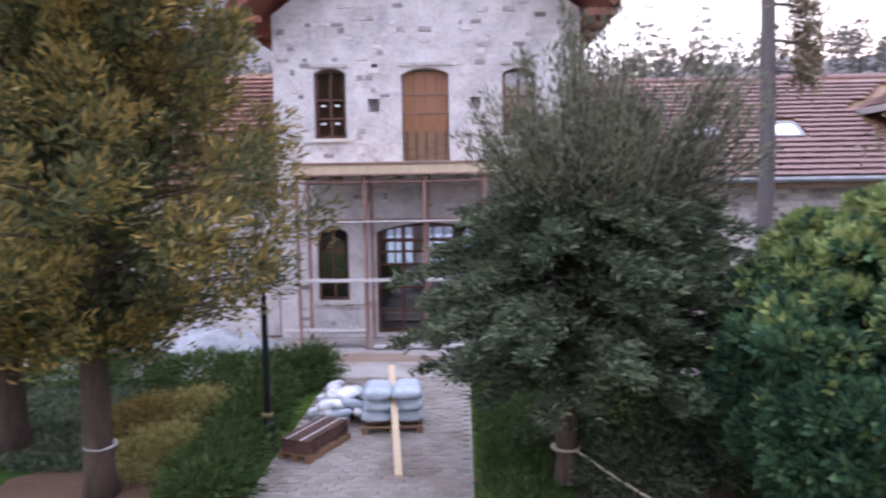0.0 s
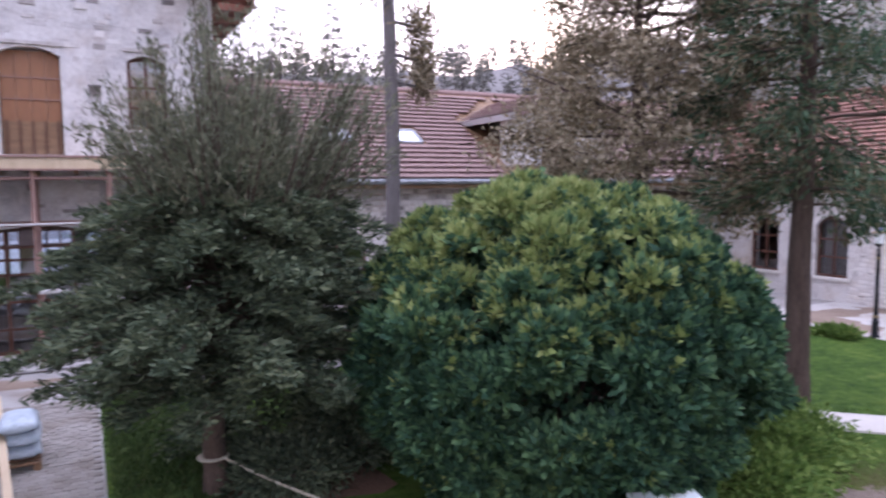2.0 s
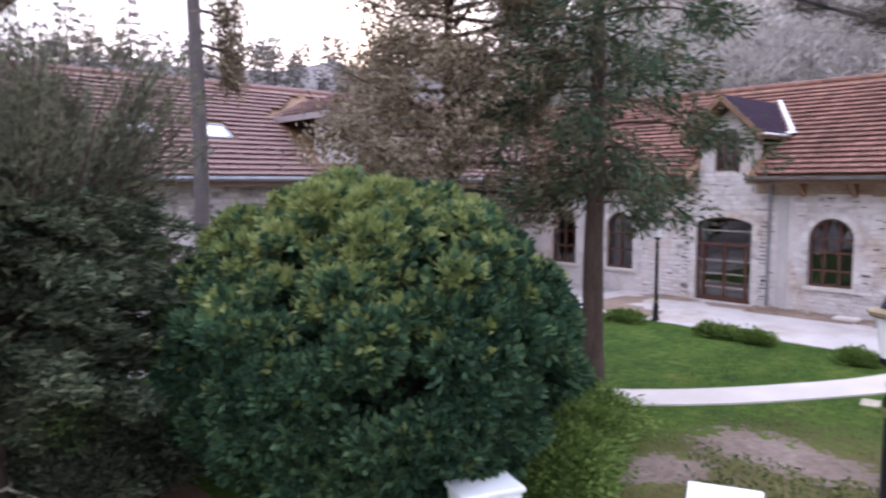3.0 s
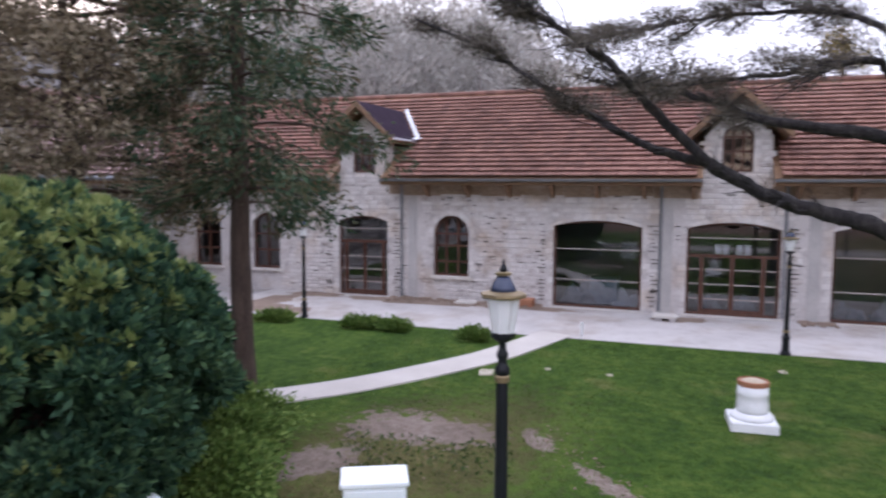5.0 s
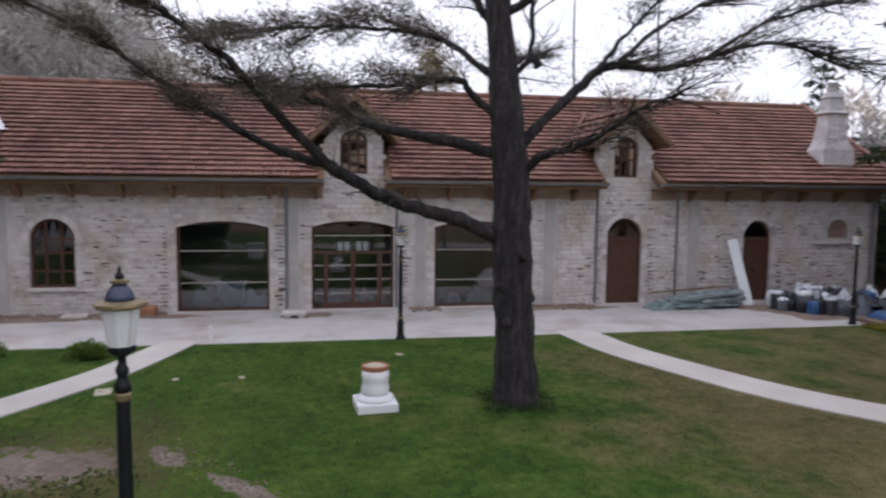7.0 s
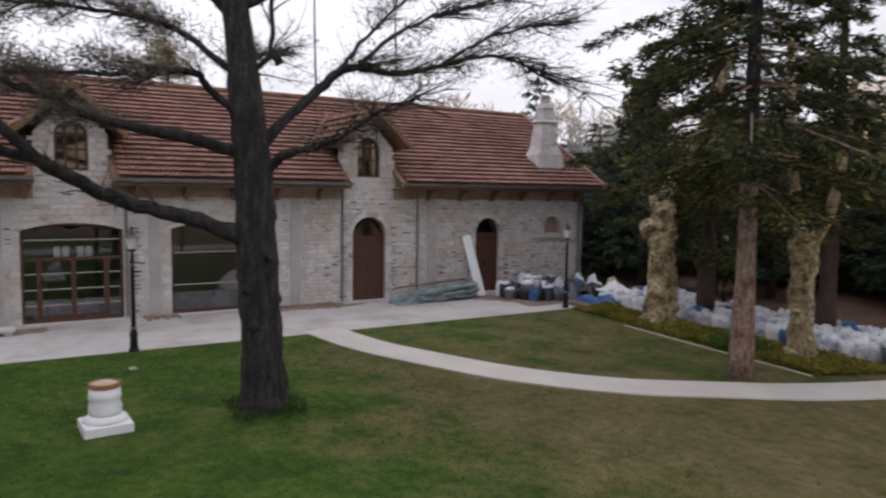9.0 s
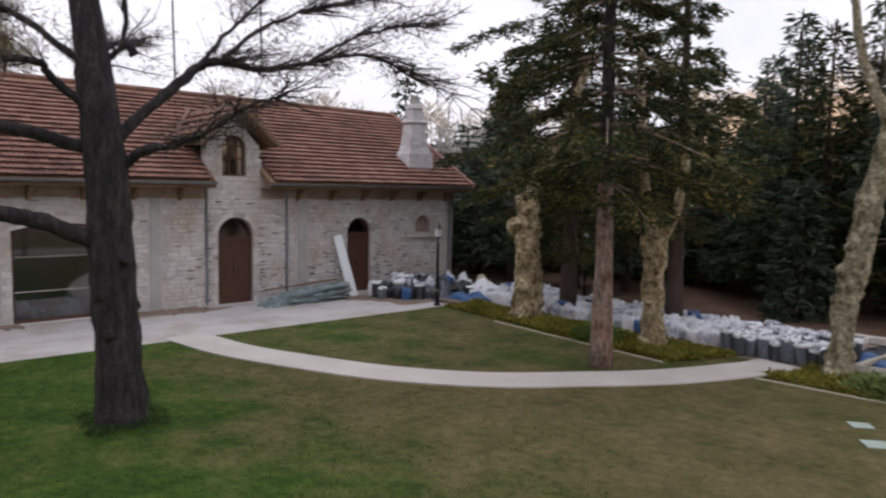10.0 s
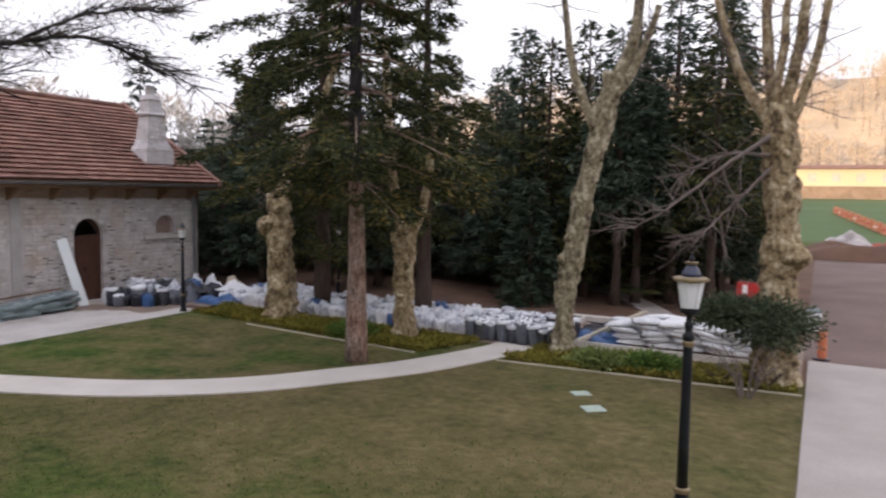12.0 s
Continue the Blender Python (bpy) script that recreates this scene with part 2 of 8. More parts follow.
M["bark_plane"] = mat("flaking_plane_bark", [(0.38, (0.085, 0.069, 0.040)), (0.45, (0.175, 0.147, 0.091)), (0.49, (0.320, 0.274, 0.176)), (0.515, (0.200, 0.171, 0.107)), (0.55, (0.370, 0.323, 0.219)), (0.61, (0.520, 0.465, 0.335))], 4.6, 11, 0.85, 1.0, mapped=(1, 1, 0.8), dist=0.07)
M["bark_tan"] = mat("tan_plane_bark", [(0.38, (0.087, 0.060, 0.031)), (0.45, (0.213, 0.155, 0.081)), (0.49, (0.381, 0.291, 0.166)), (0.515, (0.235, 0.177, 0.099)), (0.55, (0.414, 0.330, 0.202)), (0.61, (0.538, 0.459, 0.325))], 4.6, 11, 0.85, 1.0, mapped=(1, 1, 0.8), dist=0.07)
M["lid"] = mat("pale_green_cover", [(0.3, (0.28, 0.36, 0.31)), (0.7, (0.44, 0.52, 0.46))], 4, 30, 0.6, 0.1)
M["walk"] = mat("worn_concrete", [(0.3, (0.33, 0.285, 0.255)), (0.5, (0.42, 0.37, 0.34)), (0.7, (0.50, 0.455, 0.42))], 0.7, 30, 0.85, 0.25)
M["walk_south"] = mat("smooth_concrete", [(0.3, (0.27, 0.24, 0.22)), (0.5, (0.35, 0.315, 0.295)), (0.7, (0.42, 0.385, 0.36))], 0.7, 30, 0.85, 0.25)
M["cypress"] = leaf_mat("olive_cypress_leaf", (0.097, 0.093, 0.032), (0.210, 0.168, 0.052), (0.386, 0.266, 0.079))
M["cypress_dark"] = leaf_mat("dark_cypress_leaf", (0.045, 0.059, 0.029), (0.097, 0.111, 0.050), (0.181, 0.181, 0.073))
M["yew"] = leaf_mat("dark_yew_leaf", (0.034, 0.053, 0.034), (0.087, 0.114, 0.069), (0.181, 0.204, 0.121))
# grey-olive of the yew's top, lightened to take in sky glare
M["yew_tip"] = leaf_mat("glare_olive_leaf", (0.068, 0.075, 0.049), (0.137, 0.146, 0.096), (0.234, 0.227, 0.156))
M["laurel"] = leaf_mat("green_laurel_leaf", (0.013, 0.039, 0.026), (0.047, 0.105, 0.059), (0.124, 0.211, 0.094), 0.6)
# lighter laurel green, used for the bush's top as if skylit
M["laurel_tip"] = leaf_mat("light_laurel_leaf", (0.109, 0.163, 0.052), (0.218, 0.274, 0.092), (0.343, 0.385, 0.148), 0.6)
# brown-olive leaf, its tone lifted for the hazy glare about the tree
M["magnolia"] = leaf_mat("glare_brown_leaf", (0.111, 0.091, 0.058), (0.260, 0.215, 0.140), (0.468, 0.403, 0.299))
M["pine"] = leaf_mat("russet_green_needle", (0.024, 0.050, 0.031), (0.067, 0.114, 0.062), (0.185, 0.144, 0.085))
M["cedar"] = leaf_mat("grey_cedar_needle", (0.060, 0.052, 0.042), (0.115, 0.102, 0.082), (0.18, 0.16, 0.13))
M["spruce"] = leaf_mat("dark_spruce_needle", (0.015, 0.024, 0.013), (0.044, 0.057, 0.024), (0.143, 0.133, 0.040))
M["spruce_blue"] = leaf_mat("blue_spruce_needle", (0.020, 0.034, 0.025), (0.052, 0.080, 0.055), (0.12, 0.155, 0.10))
M["twig"] = mat("bare_twig", [(0.3, (0.11, 0.085, 0.078)), (0.7, (0.22, 0.18, 0.165))], 3, 30, 0.9, 0.2)
M["shrub"] = leaf_mat("fresh_shrub_leaf", (0.050, 0.100, 0.020), (0.125, 0.205, 0.045), (0.24, 0.32, 0.09))
M["gold_shrub"] = leaf_mat("yellow_shrub_leaf", (0.158, 0.145, 0.038), (0.308, 0.282, 0.096), (0.420, 0.397, 0.179))
M["grass_blade"] = leaf_mat("grass_blade", (0.023, 0.050, 0.014), (0.055, 0.096, 0.026), (0.115, 0.154, 0.048))
M["turf"] = leaf_mat("turf_blade", (0.050, 0.092, 0.014), (0.094, 0.148, 0.028), (0.16, 0.205, 0.05))
M["cover"] = leaf_mat("ground_cover_leaf", (0.085, 0.092, 0.016), (0.22, 0.20, 0.034), (0.40, 0.33, 0.07))
M["fleece"] = mat("white_fleece", [(0.25, (0.16, 0.18, 0.23)), (0.40, (0.50, 0.53, 0.60)), (0.50, (0.80, 0.82, 0.86)), (0.8, (0.90, 0.91, 0.93))], 7, 20, 0.7, 0.9, per="object", spread=0.26, dist=0.06)
M["sack_white"] = mat("white_woven_sack", [(0.25, (0.36, 0.38, 0.42)), (0.45, (0.70, 0.72, 0.75)), (0.8, (0.88, 0.89, 0.90))], 5, 20, 0.7, 0.6, per="object", spread=0.24, dist=0.05)
M["bag"] = mat("clear_grey_film", [(0.3, (0.025, 0.027, 0.035)), (0.7, (0.16, 0.175, 0.21))], 9, 30, 0.35, 0.4, per="object", spread=0.4)
M["joint"] = mat("open_joint", [(0.3, (0.045, 0.038, 0.034)), (0.7, (0.15, 0.125, 0.11))], 3, 20, 0.95, 0.3, per="island", spread=0.5)
M["pot"] = mat("black_plastic", [(0.3, (0.008, 0.009, 0.012)), (0.7, (0.03, 0.033, 0.045))], 5, 20, 0.4, 0.1)
M["film_blue"] = mat("blue_sheet", [(0.3, (0.02, 0.07, 0.20)), (0.7, (0.06, 0.15, 0.34))], 5, 20, 0.4, 0.4)
M["sack"] = mat("pale_blue_sack", [(0.25, (0.30, 0.36, 0.42)), (0.5, (0.46, 0.53, 0.60)), (0.8, (0.64, 0.70, 0.76))], 4, 20, 0.5, 0.4, per="object", spread=0.3)
M["brick"] = mat("brown_brick", [(0.3, (0.053, 0.025, 0.020)), (0.7, (0.112, 0.053, 0.040))], 4, 50, 0.85, 0.3, per="object", spread=0.3)
M["net"] = mat("green_grey_netting", [(0.25, (0.08, 0.12, 0.125)), (0.5, (0.17, 0.22, 0.225)), (0.8, (0.30, 0.35, 0.35))], 5, 20, 0.7, 0.5)
M["sheet"] = mat("white_tarpaulin", [(0.3, (0.221, 0.238, 0.264)), (0.7, (0.425, 0.451, 0.484))], 3, 15, 0.5, 0.3)
M["red"] = mat("red_paint", [(0.3, (0.45, 0.02, 0.02)), (0.7, (0.60, 0.045, 0.04))], 3, 30, 0.5, 0.05)
M["orange"] = mat("orange_plastic", [(0.3, (0.55, 0.14, 0.06)), (0.7, (0.70, 0.24, 0.12))], 3, 30, 0.5, 0.05)
M["yellow_wall"] = mat("yellow_painted_wall", [(0.3, (0.493, 0.425, 0.289)), (0.7, (0.595, 0.527, 0.383))], 0.1, 3, 0.9, 0.1)
# far slopes and woods: distance haze put into paler, greyer colours
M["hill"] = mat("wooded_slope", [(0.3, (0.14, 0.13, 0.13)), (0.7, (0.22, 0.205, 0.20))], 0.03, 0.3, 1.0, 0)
# lighter, warmer copy of the slope, low sun and haze in its colour
M["hill_lit"] = mat("brown_sunlit_slope", [(0.3, (0.386, 0.311, 0.227)), (0.7, (0.487, 0.412, 0.311))], 0.03, 0.3, 1.0, 0)
M["far_leaf"] = leaf_mat("far_hazed_needle", (0.095, 0.093, 0.085), (0.15, 0.145, 0.13), (0.21, 0.20, 0.18))
M["far_bare"] = leaf_mat("far_hazed_twigs", (0.27, 0.26, 0.24), (0.39, 0.375, 0.345), (0.52, 0.50, 0.46))
M["far_warm"] = leaf_mat("far_hazed_russet_wood", (0.48, 0.39, 0.29), (0.58, 0.48, 0.37), (0.66, 0.57, 0.46))

M["glass"] = bpy.data.materials.new("window_glass")
M["glass"].use_nodes = True
_n = M["glass"].node_tree
_n.nodes.clear()
_o, _mx, _t, _g, _f = (_n.nodes.new(k) for k in ("ShaderNodeOutputMaterial", "ShaderNodeMixShader", "ShaderNodeBsdfTransparent", "ShaderNodeBsdfGlossy", "ShaderNodeFresnel"))
_t.inputs[0].default_value, _g.inputs["Roughness"].default_value, _f.inputs[0].default_value = (0.66, 0.75, 0.85, 1), 0.04, 2.4
_n.links.new(_f.outputs[0], _mx.inputs[0])
_n.links.new(_t.outputs[0], _mx.inputs[1])
_n.links.new(_g.outputs[0], _mx.inputs[2])
_n.links.new(_mx.outputs[0], _o.inputs[0])


def lawn_material():
    """Lawn: lush to the north, thin and brownish to the south, mottled, with worn bare patches."""
    m = bpy.data.materials.new("lawn_turf")
    m.use_nodes = True
    n, l = m.node_tree.nodes, m.node_tree.links
    bsdf = n["Principled BSDF"]
    co = n.new("ShaderNodeTexCoord")

    def noise_node(s, d=5, vec=None, rough=0.5):
        q = n.new("ShaderNodeTexNoise")
        q.inputs["Scale"].default_value, q.inputs["Detail"].default_value, q.inputs["Roughness"].default_value = s, d, rough
        l.new(vec or co.outputs["Object"], q.inputs["Vector"])
        return q.outputs[0]

    def ramp(src, stops):
        r = n.new("ShaderNodeValToRGB")
        while len(r.color_ramp.elements) < len(stops):
            r.color_ramp.elements.new(0.5)
        for e, (p, c) in zip(r.color_ramp.elements, stops):
            e.position, e.color = p, (*c, 1)
        l.new(src, r.inputs[0])
        return r.outputs[0]

    def math_node(op, a, b, c=None):
        q = n.new("ShaderNodeMath")
        q.operation = op
        for i, v in enumerate((a, b, c)):
            if isinstance(v, (int, float)):
                q.inputs[i].default_value = v
            elif v is not None:
                l.new(v, q.inputs[i])
        return q.outputs[0]

    def mix(f, a, b):
        q = n.new("ShaderNodeMixRGB")
        l.new(f, q.inputs[0]); l.new(a, q.inputs[1]); l.new(b, q.inputs[2])
        return q.outputs[0]

    big, mid, small, fine = noise_node(0.25, 3), noise_node(0.9, 6, rough=0.6), noise_node(4.5, 5, rough=0.65), noise_node(30, 3)
    tone = math_node("SUBTRACT", math_node("MULTIPLY_ADD", small, 0.58, math_node("MULTIPLY_ADD", fine, 0.30, math_node("MULTIPLY", mid, 0.45))), 0.165)
    green = ramp(tone, [(0.34, (0.018, 0.044, 0.008)), (0.46, (0.040, 0.086, 0.012)), (0.56, (0.070, 0.122, 0.018)), (0.68, (0.120, 0.158, 0.032))])
    brown = ramp(tone, [(0.34, (0.066, 0.063, 0.023)), (0.46, (0.118, 0.100, 0.042)), (0.56, (0.156, 0.126, 0.058)), (0.68, (0.205, 0.166, 0.084))])
    sep = n.new("ShaderNodeSeparateXYZ")
    l.new(co.outputs["Object"], sep.inputs[0])
    grad = n.new("ShaderNodeMapRange")  # thinner turf towards the south
    grad.inputs["From Min"].default_value, grad.inputs["From Max"].default_value = -2.6, -8.5
    grad.inputs["To Min"].default_value, grad.inputs["To Max"].default_value = -0.30, 0.17
    l.new(sep.outputs[1], grad.inputs[0])
    isle = n.new("ShaderNodeMapRange")  # the plot beyond the southern path is better kept
    isle.inputs["From Min"].default_value, isle.inputs["From Max"].default_value = 14.6, 16.6
    isle.inputs["To Min"].default_value, isle.inputs["To Max"].default_value = 0.06, -0.13
    l.new(math_node("SUBTRACT", math_node("MULTIPLY", sep.outputs[0], 0.69), math_node("MULTIPLY", sep.outputs[1], 0.72)), isle.inputs[0])
    dry = math_node("ADD", math_node("ADD", math_node("MULTIPLY_ADD", mid, 0.75, math_node("MULTIPLY", big, 0.65)), grad.outputs[0]), isle.outputs[0])
    col = mix(ramp(dry, [(0.55, (0, 0, 0)), (0.80, (0.8, 0.8, 0.8)), (1.0, (1, 1, 1))]), green, brown)
    mp = n.new("ShaderNodeMapping")  # worn, dry turf round the bare earth
    mp.vector_type = "TEXTURE"
    mp.inputs["Location"].default_value, mp.inputs["Rotation"].default_value, mp.inputs["Scale"].default_value = (9.2, 3.9, 0), (0, 0, radians(-22)), (3.4, 2.0, 1)
    l.new(co.outputs["Object"], mp.inputs[0])
    ln = n.new("ShaderNodeVectorMath")
    ln.operation = "LENGTH"
    l.new(mp.outputs[0], ln.inputs[0])
    worn = math_node("SUBTRACT", math_node("MULTIPLY_ADD", small, 1.6, math_node("MULTIPLY_ADD", mid, 1.0, math_node("MULTIPLY", ln.outputs["Value"], 0.7))), 1.2)
    col = mix(ramp(worn, [(0.45, (0.8, 0.8, 0.8)), (0.95, (0, 0, 0))]), col, brown)
    earth = ramp(tone, [(0.34, (0.14, 0.108, 0.084)), (0.5, (0.25, 0.20, 0.165)), (0.66, (0.36, 0.305, 0.265))])
    for cx, cy, rx, ry, turn in ((10.35, 4.1, 0.95, 1.45, -10), (8.5, 5.1, 1.2, 0.6, -25), (9.2, 0.9, 1.1, 0.24, 45), (10.5, 2.1, 0.7, 0.25, 30)):
        mp = n.new("ShaderNodeMapping")
        mp.vector_type = "TEXTURE"
        mp.inputs["Location"].default_value, mp.inputs["Rotation"].default_value, mp.inputs["Scale"].default_value = (cx, cy, 0), (0, 0, radians(turn)), (rx, ry, 1)
        l.new(co.outputs["Object"], mp.inputs[0])
        ln = n.new("ShaderNodeVectorMath")
        ln.operation = "LENGTH"
        l.new(mp.outputs[0], ln.inputs[0])
        edge = math_node("MULTIPLY_ADD", small, 1.7, math_node("MULTIPLY_ADD", mid, 1.2, math_node("MULTIPLY", ln.outputs["Value"], 0.8)))
        col = mix(ramp(math_node("SUBTRACT", edge, 1.50), [(0.50, (1, 1, 1)), (0.63, (0, 0, 0))]), col, earth)
    l.new(col, bsdf.inputs["Base Color"])
    bsdf.inputs["Roughness"].default_value, bsdf.inputs["Specular IOR Level"].default_value = 0.95, 0.15
    bp = n.new("ShaderNodeBump")
    bp.inputs["Strength"].default_value, bp.inputs["Distance"].default_value = 0.9, 0.06
    l.new(math_node("ADD", fine, small), bp.inputs["Height"])
    l.new(bp.outputs[0], bsdf.inputs["Normal"])
    return m


M["lawn"] = lawn_material()
M["lawn_far"] = mat("far_grass", [(0.3, (0.040, 0.080, 0.022)), (0.7, (0.085, 0.140, 0.040))], 0.05, 2.0, 0.95, 0.2)

# ---- mesh tools ----
class Buf:
    """Collects vertices and faces of one mesh."""
    def __init__(self):
        self.v, self.f = [], []

    def add(self, verts, faces):
        o = len(self.v)
        self.v.extend([tuple(p) for p in verts])
        self.f.extend([tuple(i + o for i in f) for f in faces])
        return self

    def box(self, x0, x1, y0, y1, z0, z1, bevel=0.0, m=None):
        if bevel:
            bm = bmesh.new()
            bmesh.ops.create_cube(bm, size=1)
            for v in bm.verts:
                v.co = (x0 + (v.co.x + .5) * (x1 - x0), y0 + (v.co.y + .5) * (y1 - y0), z0 + (v.co.z + .5) * (z1 - z0))
            bmesh.ops.bevel(bm, geom=bm.edges[:], offset=bevel, segments=1, affect="EDGES")
            bm.verts.index_update()
            vs, fs = [v.co.copy() for v in bm.verts], [[v.index for v in f.verts] for f in bm.faces]
            bm.free()
        else:
            vs = [Vector((x, y, z)) for z in (z0, z1) for y in (y0, y1) for x in (x0, x1)]
            fs = [(0, 2, 3, 1), (4, 5, 7, 6), (0, 1, 5, 4), (2, 6, 7, 3), (0, 4, 6, 2), (1, 3, 7, 5)]
        return self.add([m @ v for v in vs] if m else vs, fs)

    def tube(self, pts, radii, n=8, lump=0.0, seed=0, gnarl=0.0):
        pts = [Vector(p) for p in pts]
        rng = random.Random(seed)
        vs, side = [], Vector((1, 0, 0.01))
        for i, p in enumerate(pts):
            d = (pts[min(i + 1, len(pts) - 1)] - pts[max(i - 1, 0)]).normalized()
            side = (side - d * side.dot(d))
            side = side.normalized() if side.length > 1e-4 else d.orthogonal().normalized()
            up = d.cross(side)
            for k in range(n):
                a = 2 * math.pi * k / n
                r = radii[i] * (1 + lump * rng.uniform(-1, 1))
                if gnarl:
                    w = side * math.cos(a) + up * math.sin(a)
                    r *= 1 + gnarl * (noise.noise(p * 1.6 + w * 1.3 + Vector((seed, 0, 0))) + .7 * noise.noise(p * 5 + w * 1.8))
                vs.append(p + side * math.cos(a) * r + up * math.sin(a) * r)
        fs = [(i * n + k, i * n + (k + 1) % n, (i + 1) * n + (k + 1) % n, (i + 1) * n + k) for i in range(len(pts) - 1) for k in range(n)]
        fs += [tuple(range(n))[::-1], tuple(range((len(pts) - 1) * n, len(pts) * n))]
        return self.add(vs, fs)

    def lathe(self, profile, n=16, at=(0, 0, 0), square=False):
        vs = []
        for r, z in profile:
            for k in range(n):
                a = 2 * math.pi * (k + 0.5) / n
                vs.append((at[0] + math.cos(a) * r, at[1] + math.sin(a) * r, at[2] + z))
        fs = [(i * n + k, i * n + (k + 1) % n, (i + 1) * n + (k + 1) % n, (i + 1) * n + k) for i in range(len(profile) - 1) for k in range(n)]
        fs += [tuple(range(n))[::-1], tuple(range((len(profile) - 1) * n, len(profile) * n))]
        return self.add(vs, fs)

    def mesh(self, name, smooth=False):
        me = bpy.data.meshes.new(name)
        me.from_pydata(self.v, [], self.f)
        if smooth:
            me.polygons.foreach_set("use_smooth", [True] * len(me.polygons))
        me.update()
        return me


def part(name, buf, material, parent=None, label="", smooth=False):
    me = buf.mesh(name, smooth) if isinstance(buf, Buf) else buf
    if material and not me.materials:
        me.materials.append(material)
    ob = new(name, me)
    if parent:
        ob.parent = parent
    if label:
        ob["label"] = label
    return ob


def thing(name, at, label, category, group="", kind="", turn=0):
    ob = new(name)
    ob.empty_display_size = 0.3
    ob.matrix_basis = pose(*at, 0, 0, turn)
    return tagged(ob, label, category, group, kind)


def curve_pts(ctrl, per=6):
    """A smooth line through the control points."""
    c = [Vector(p) for p in ctrl]
    c = [c[0] * 2 - c[1]] + c + [c[-1] * 2 - c[-2]]
    out = []
    for i in range(1, len(c) - 2):
        for k in range(per):
            t = k / per
            a, b, d, e = c[i - 1], c[i], c[i + 1], c[i + 2]
            out.append(0.5 * ((2 * b) + (d - a) * t + (2 * a - 5 * b + 4 * d - e) * t * t + (3 * b - a - 3 * d + e) * t ** 3))
    return out + [c[-2]]


def leaves_mesh(name, pos, axis, length, width, rng, material, bend=0.25):
    """One mesh of many leaves: each a folded diamond of two faces at pos, along axis."""
    n = len(pos)
    axis = axis / np.maximum(np.linalg.norm(axis, axis=1, keepdims=True), 1e-6)
    r = rng.normal(size=(n, 3))
    side = np.cross(axis, r)
    side /= np.maximum(np.linalg.norm(side, axis=1, keepdims=True), 1e-6)
    nor = np.cross(axis, side)
    L = (length * rng.uniform(0.6, 1.3, n))[:, None]
    W = (width * rng.uniform(0.6, 1.3, n))[:, None]
    v = np.empty((n, 4, 3))
    v[:, 0] = pos
    v[:, 1] = pos + axis * L * 0.5 + side * W * 0.5 + nor * L * bend * 0.3
    v[:, 2] = pos + axis * L - nor * L * bend * 0.3
    v[:, 3] = pos + axis * L * 0.5 - side * W * 0.5 + nor * L * bend * 0.3
    me = bpy.data.meshes.new(name)
    me.vertices.add(n * 4)
    me.vertices.foreach_set("co", v.reshape(-1))
    me.loops.add(n * 4)
    me.loops.foreach_set("vertex_index", np.arange(n * 4))
    me.polygons.add(n)
    me.polygons.foreach_set("loop_start", np.arange(0, n * 4, 4))
    me.polygons.foreach_set("loop_total", np.full(n, 4))
    me.update(calc_edges=True)
    me.materials.append(material)
    return me

# ---- walls with openings, windows, stones, tiles ----
from mathutils.geometry import tessellate_polygon


def east_plane(u, v, d):
    return (22.45 - d, u, v)


def north_plane(y):
    return lambda u, v, d: (u, y - d, v)


def opening(u0, u1, z0, spring, rise, n=10):
    """Outline of an opening: straight jambs and a segmental or round arch on top."""
    w = u1 - u0
    pts = [(u0, z0), (u1, z0)]
    if rise <= 0.01:
        return pts + [(u1, spring), (u0, spring)]
    r = (w * w / 4 + rise * rise) / (2 * rise)
    cz = spring + rise - r
    a0 = math.asin(min(1, w / 2 / r)) if rise < w / 2 else math.pi / 2
    for k in range(n + 1):
        a = a0 - 2 * a0 * k / n
        pts.append(((u0 + u1) / 2 + r * math.sin(a), cz + r * math.cos(a)))
    return pts


def panel(plane, outline, holes, d0, d1):
    """A slab between the depths d0 (front) and d1 (back), with holes that go through it."""
    b = Buf()
    loops = [outline] + holes
    flat = [p for lp in loops for p in lp]
    tris = tessellate_polygon([[Vector((u, v, 0)) for u, v in lp] for lp in loops])
    n = len(flat)
    vs = [plane(u, v, d0) for u, v in flat] + [plane(u, v, d1) for u, v in flat]
    fs = [tuple(t) for t in tris] + [tuple(i + n for i in t[::-1]) for t in tris]
    o = 0
    for lp in loops:
        m = len(lp)
        fs += [(o + k, o + (k + 1) % m, n + o + (k + 1) % m, n + o + k) for k in range(m)]
        o += m
    return b.add(vs, fs)


def bar(b, plane, u0, u1, v0, v1, d0, d1):
    p = [plane(u, v, d) for d in (d0, d1) for v in (v0, v1) for u in (u0, u1)]
    b.add(p, [(0, 2, 3, 1), (4, 5, 7, 6), (0, 1, 5, 4), (2, 6, 7, 3), (0, 4, 6, 2), (1, 3, 7, 5)])


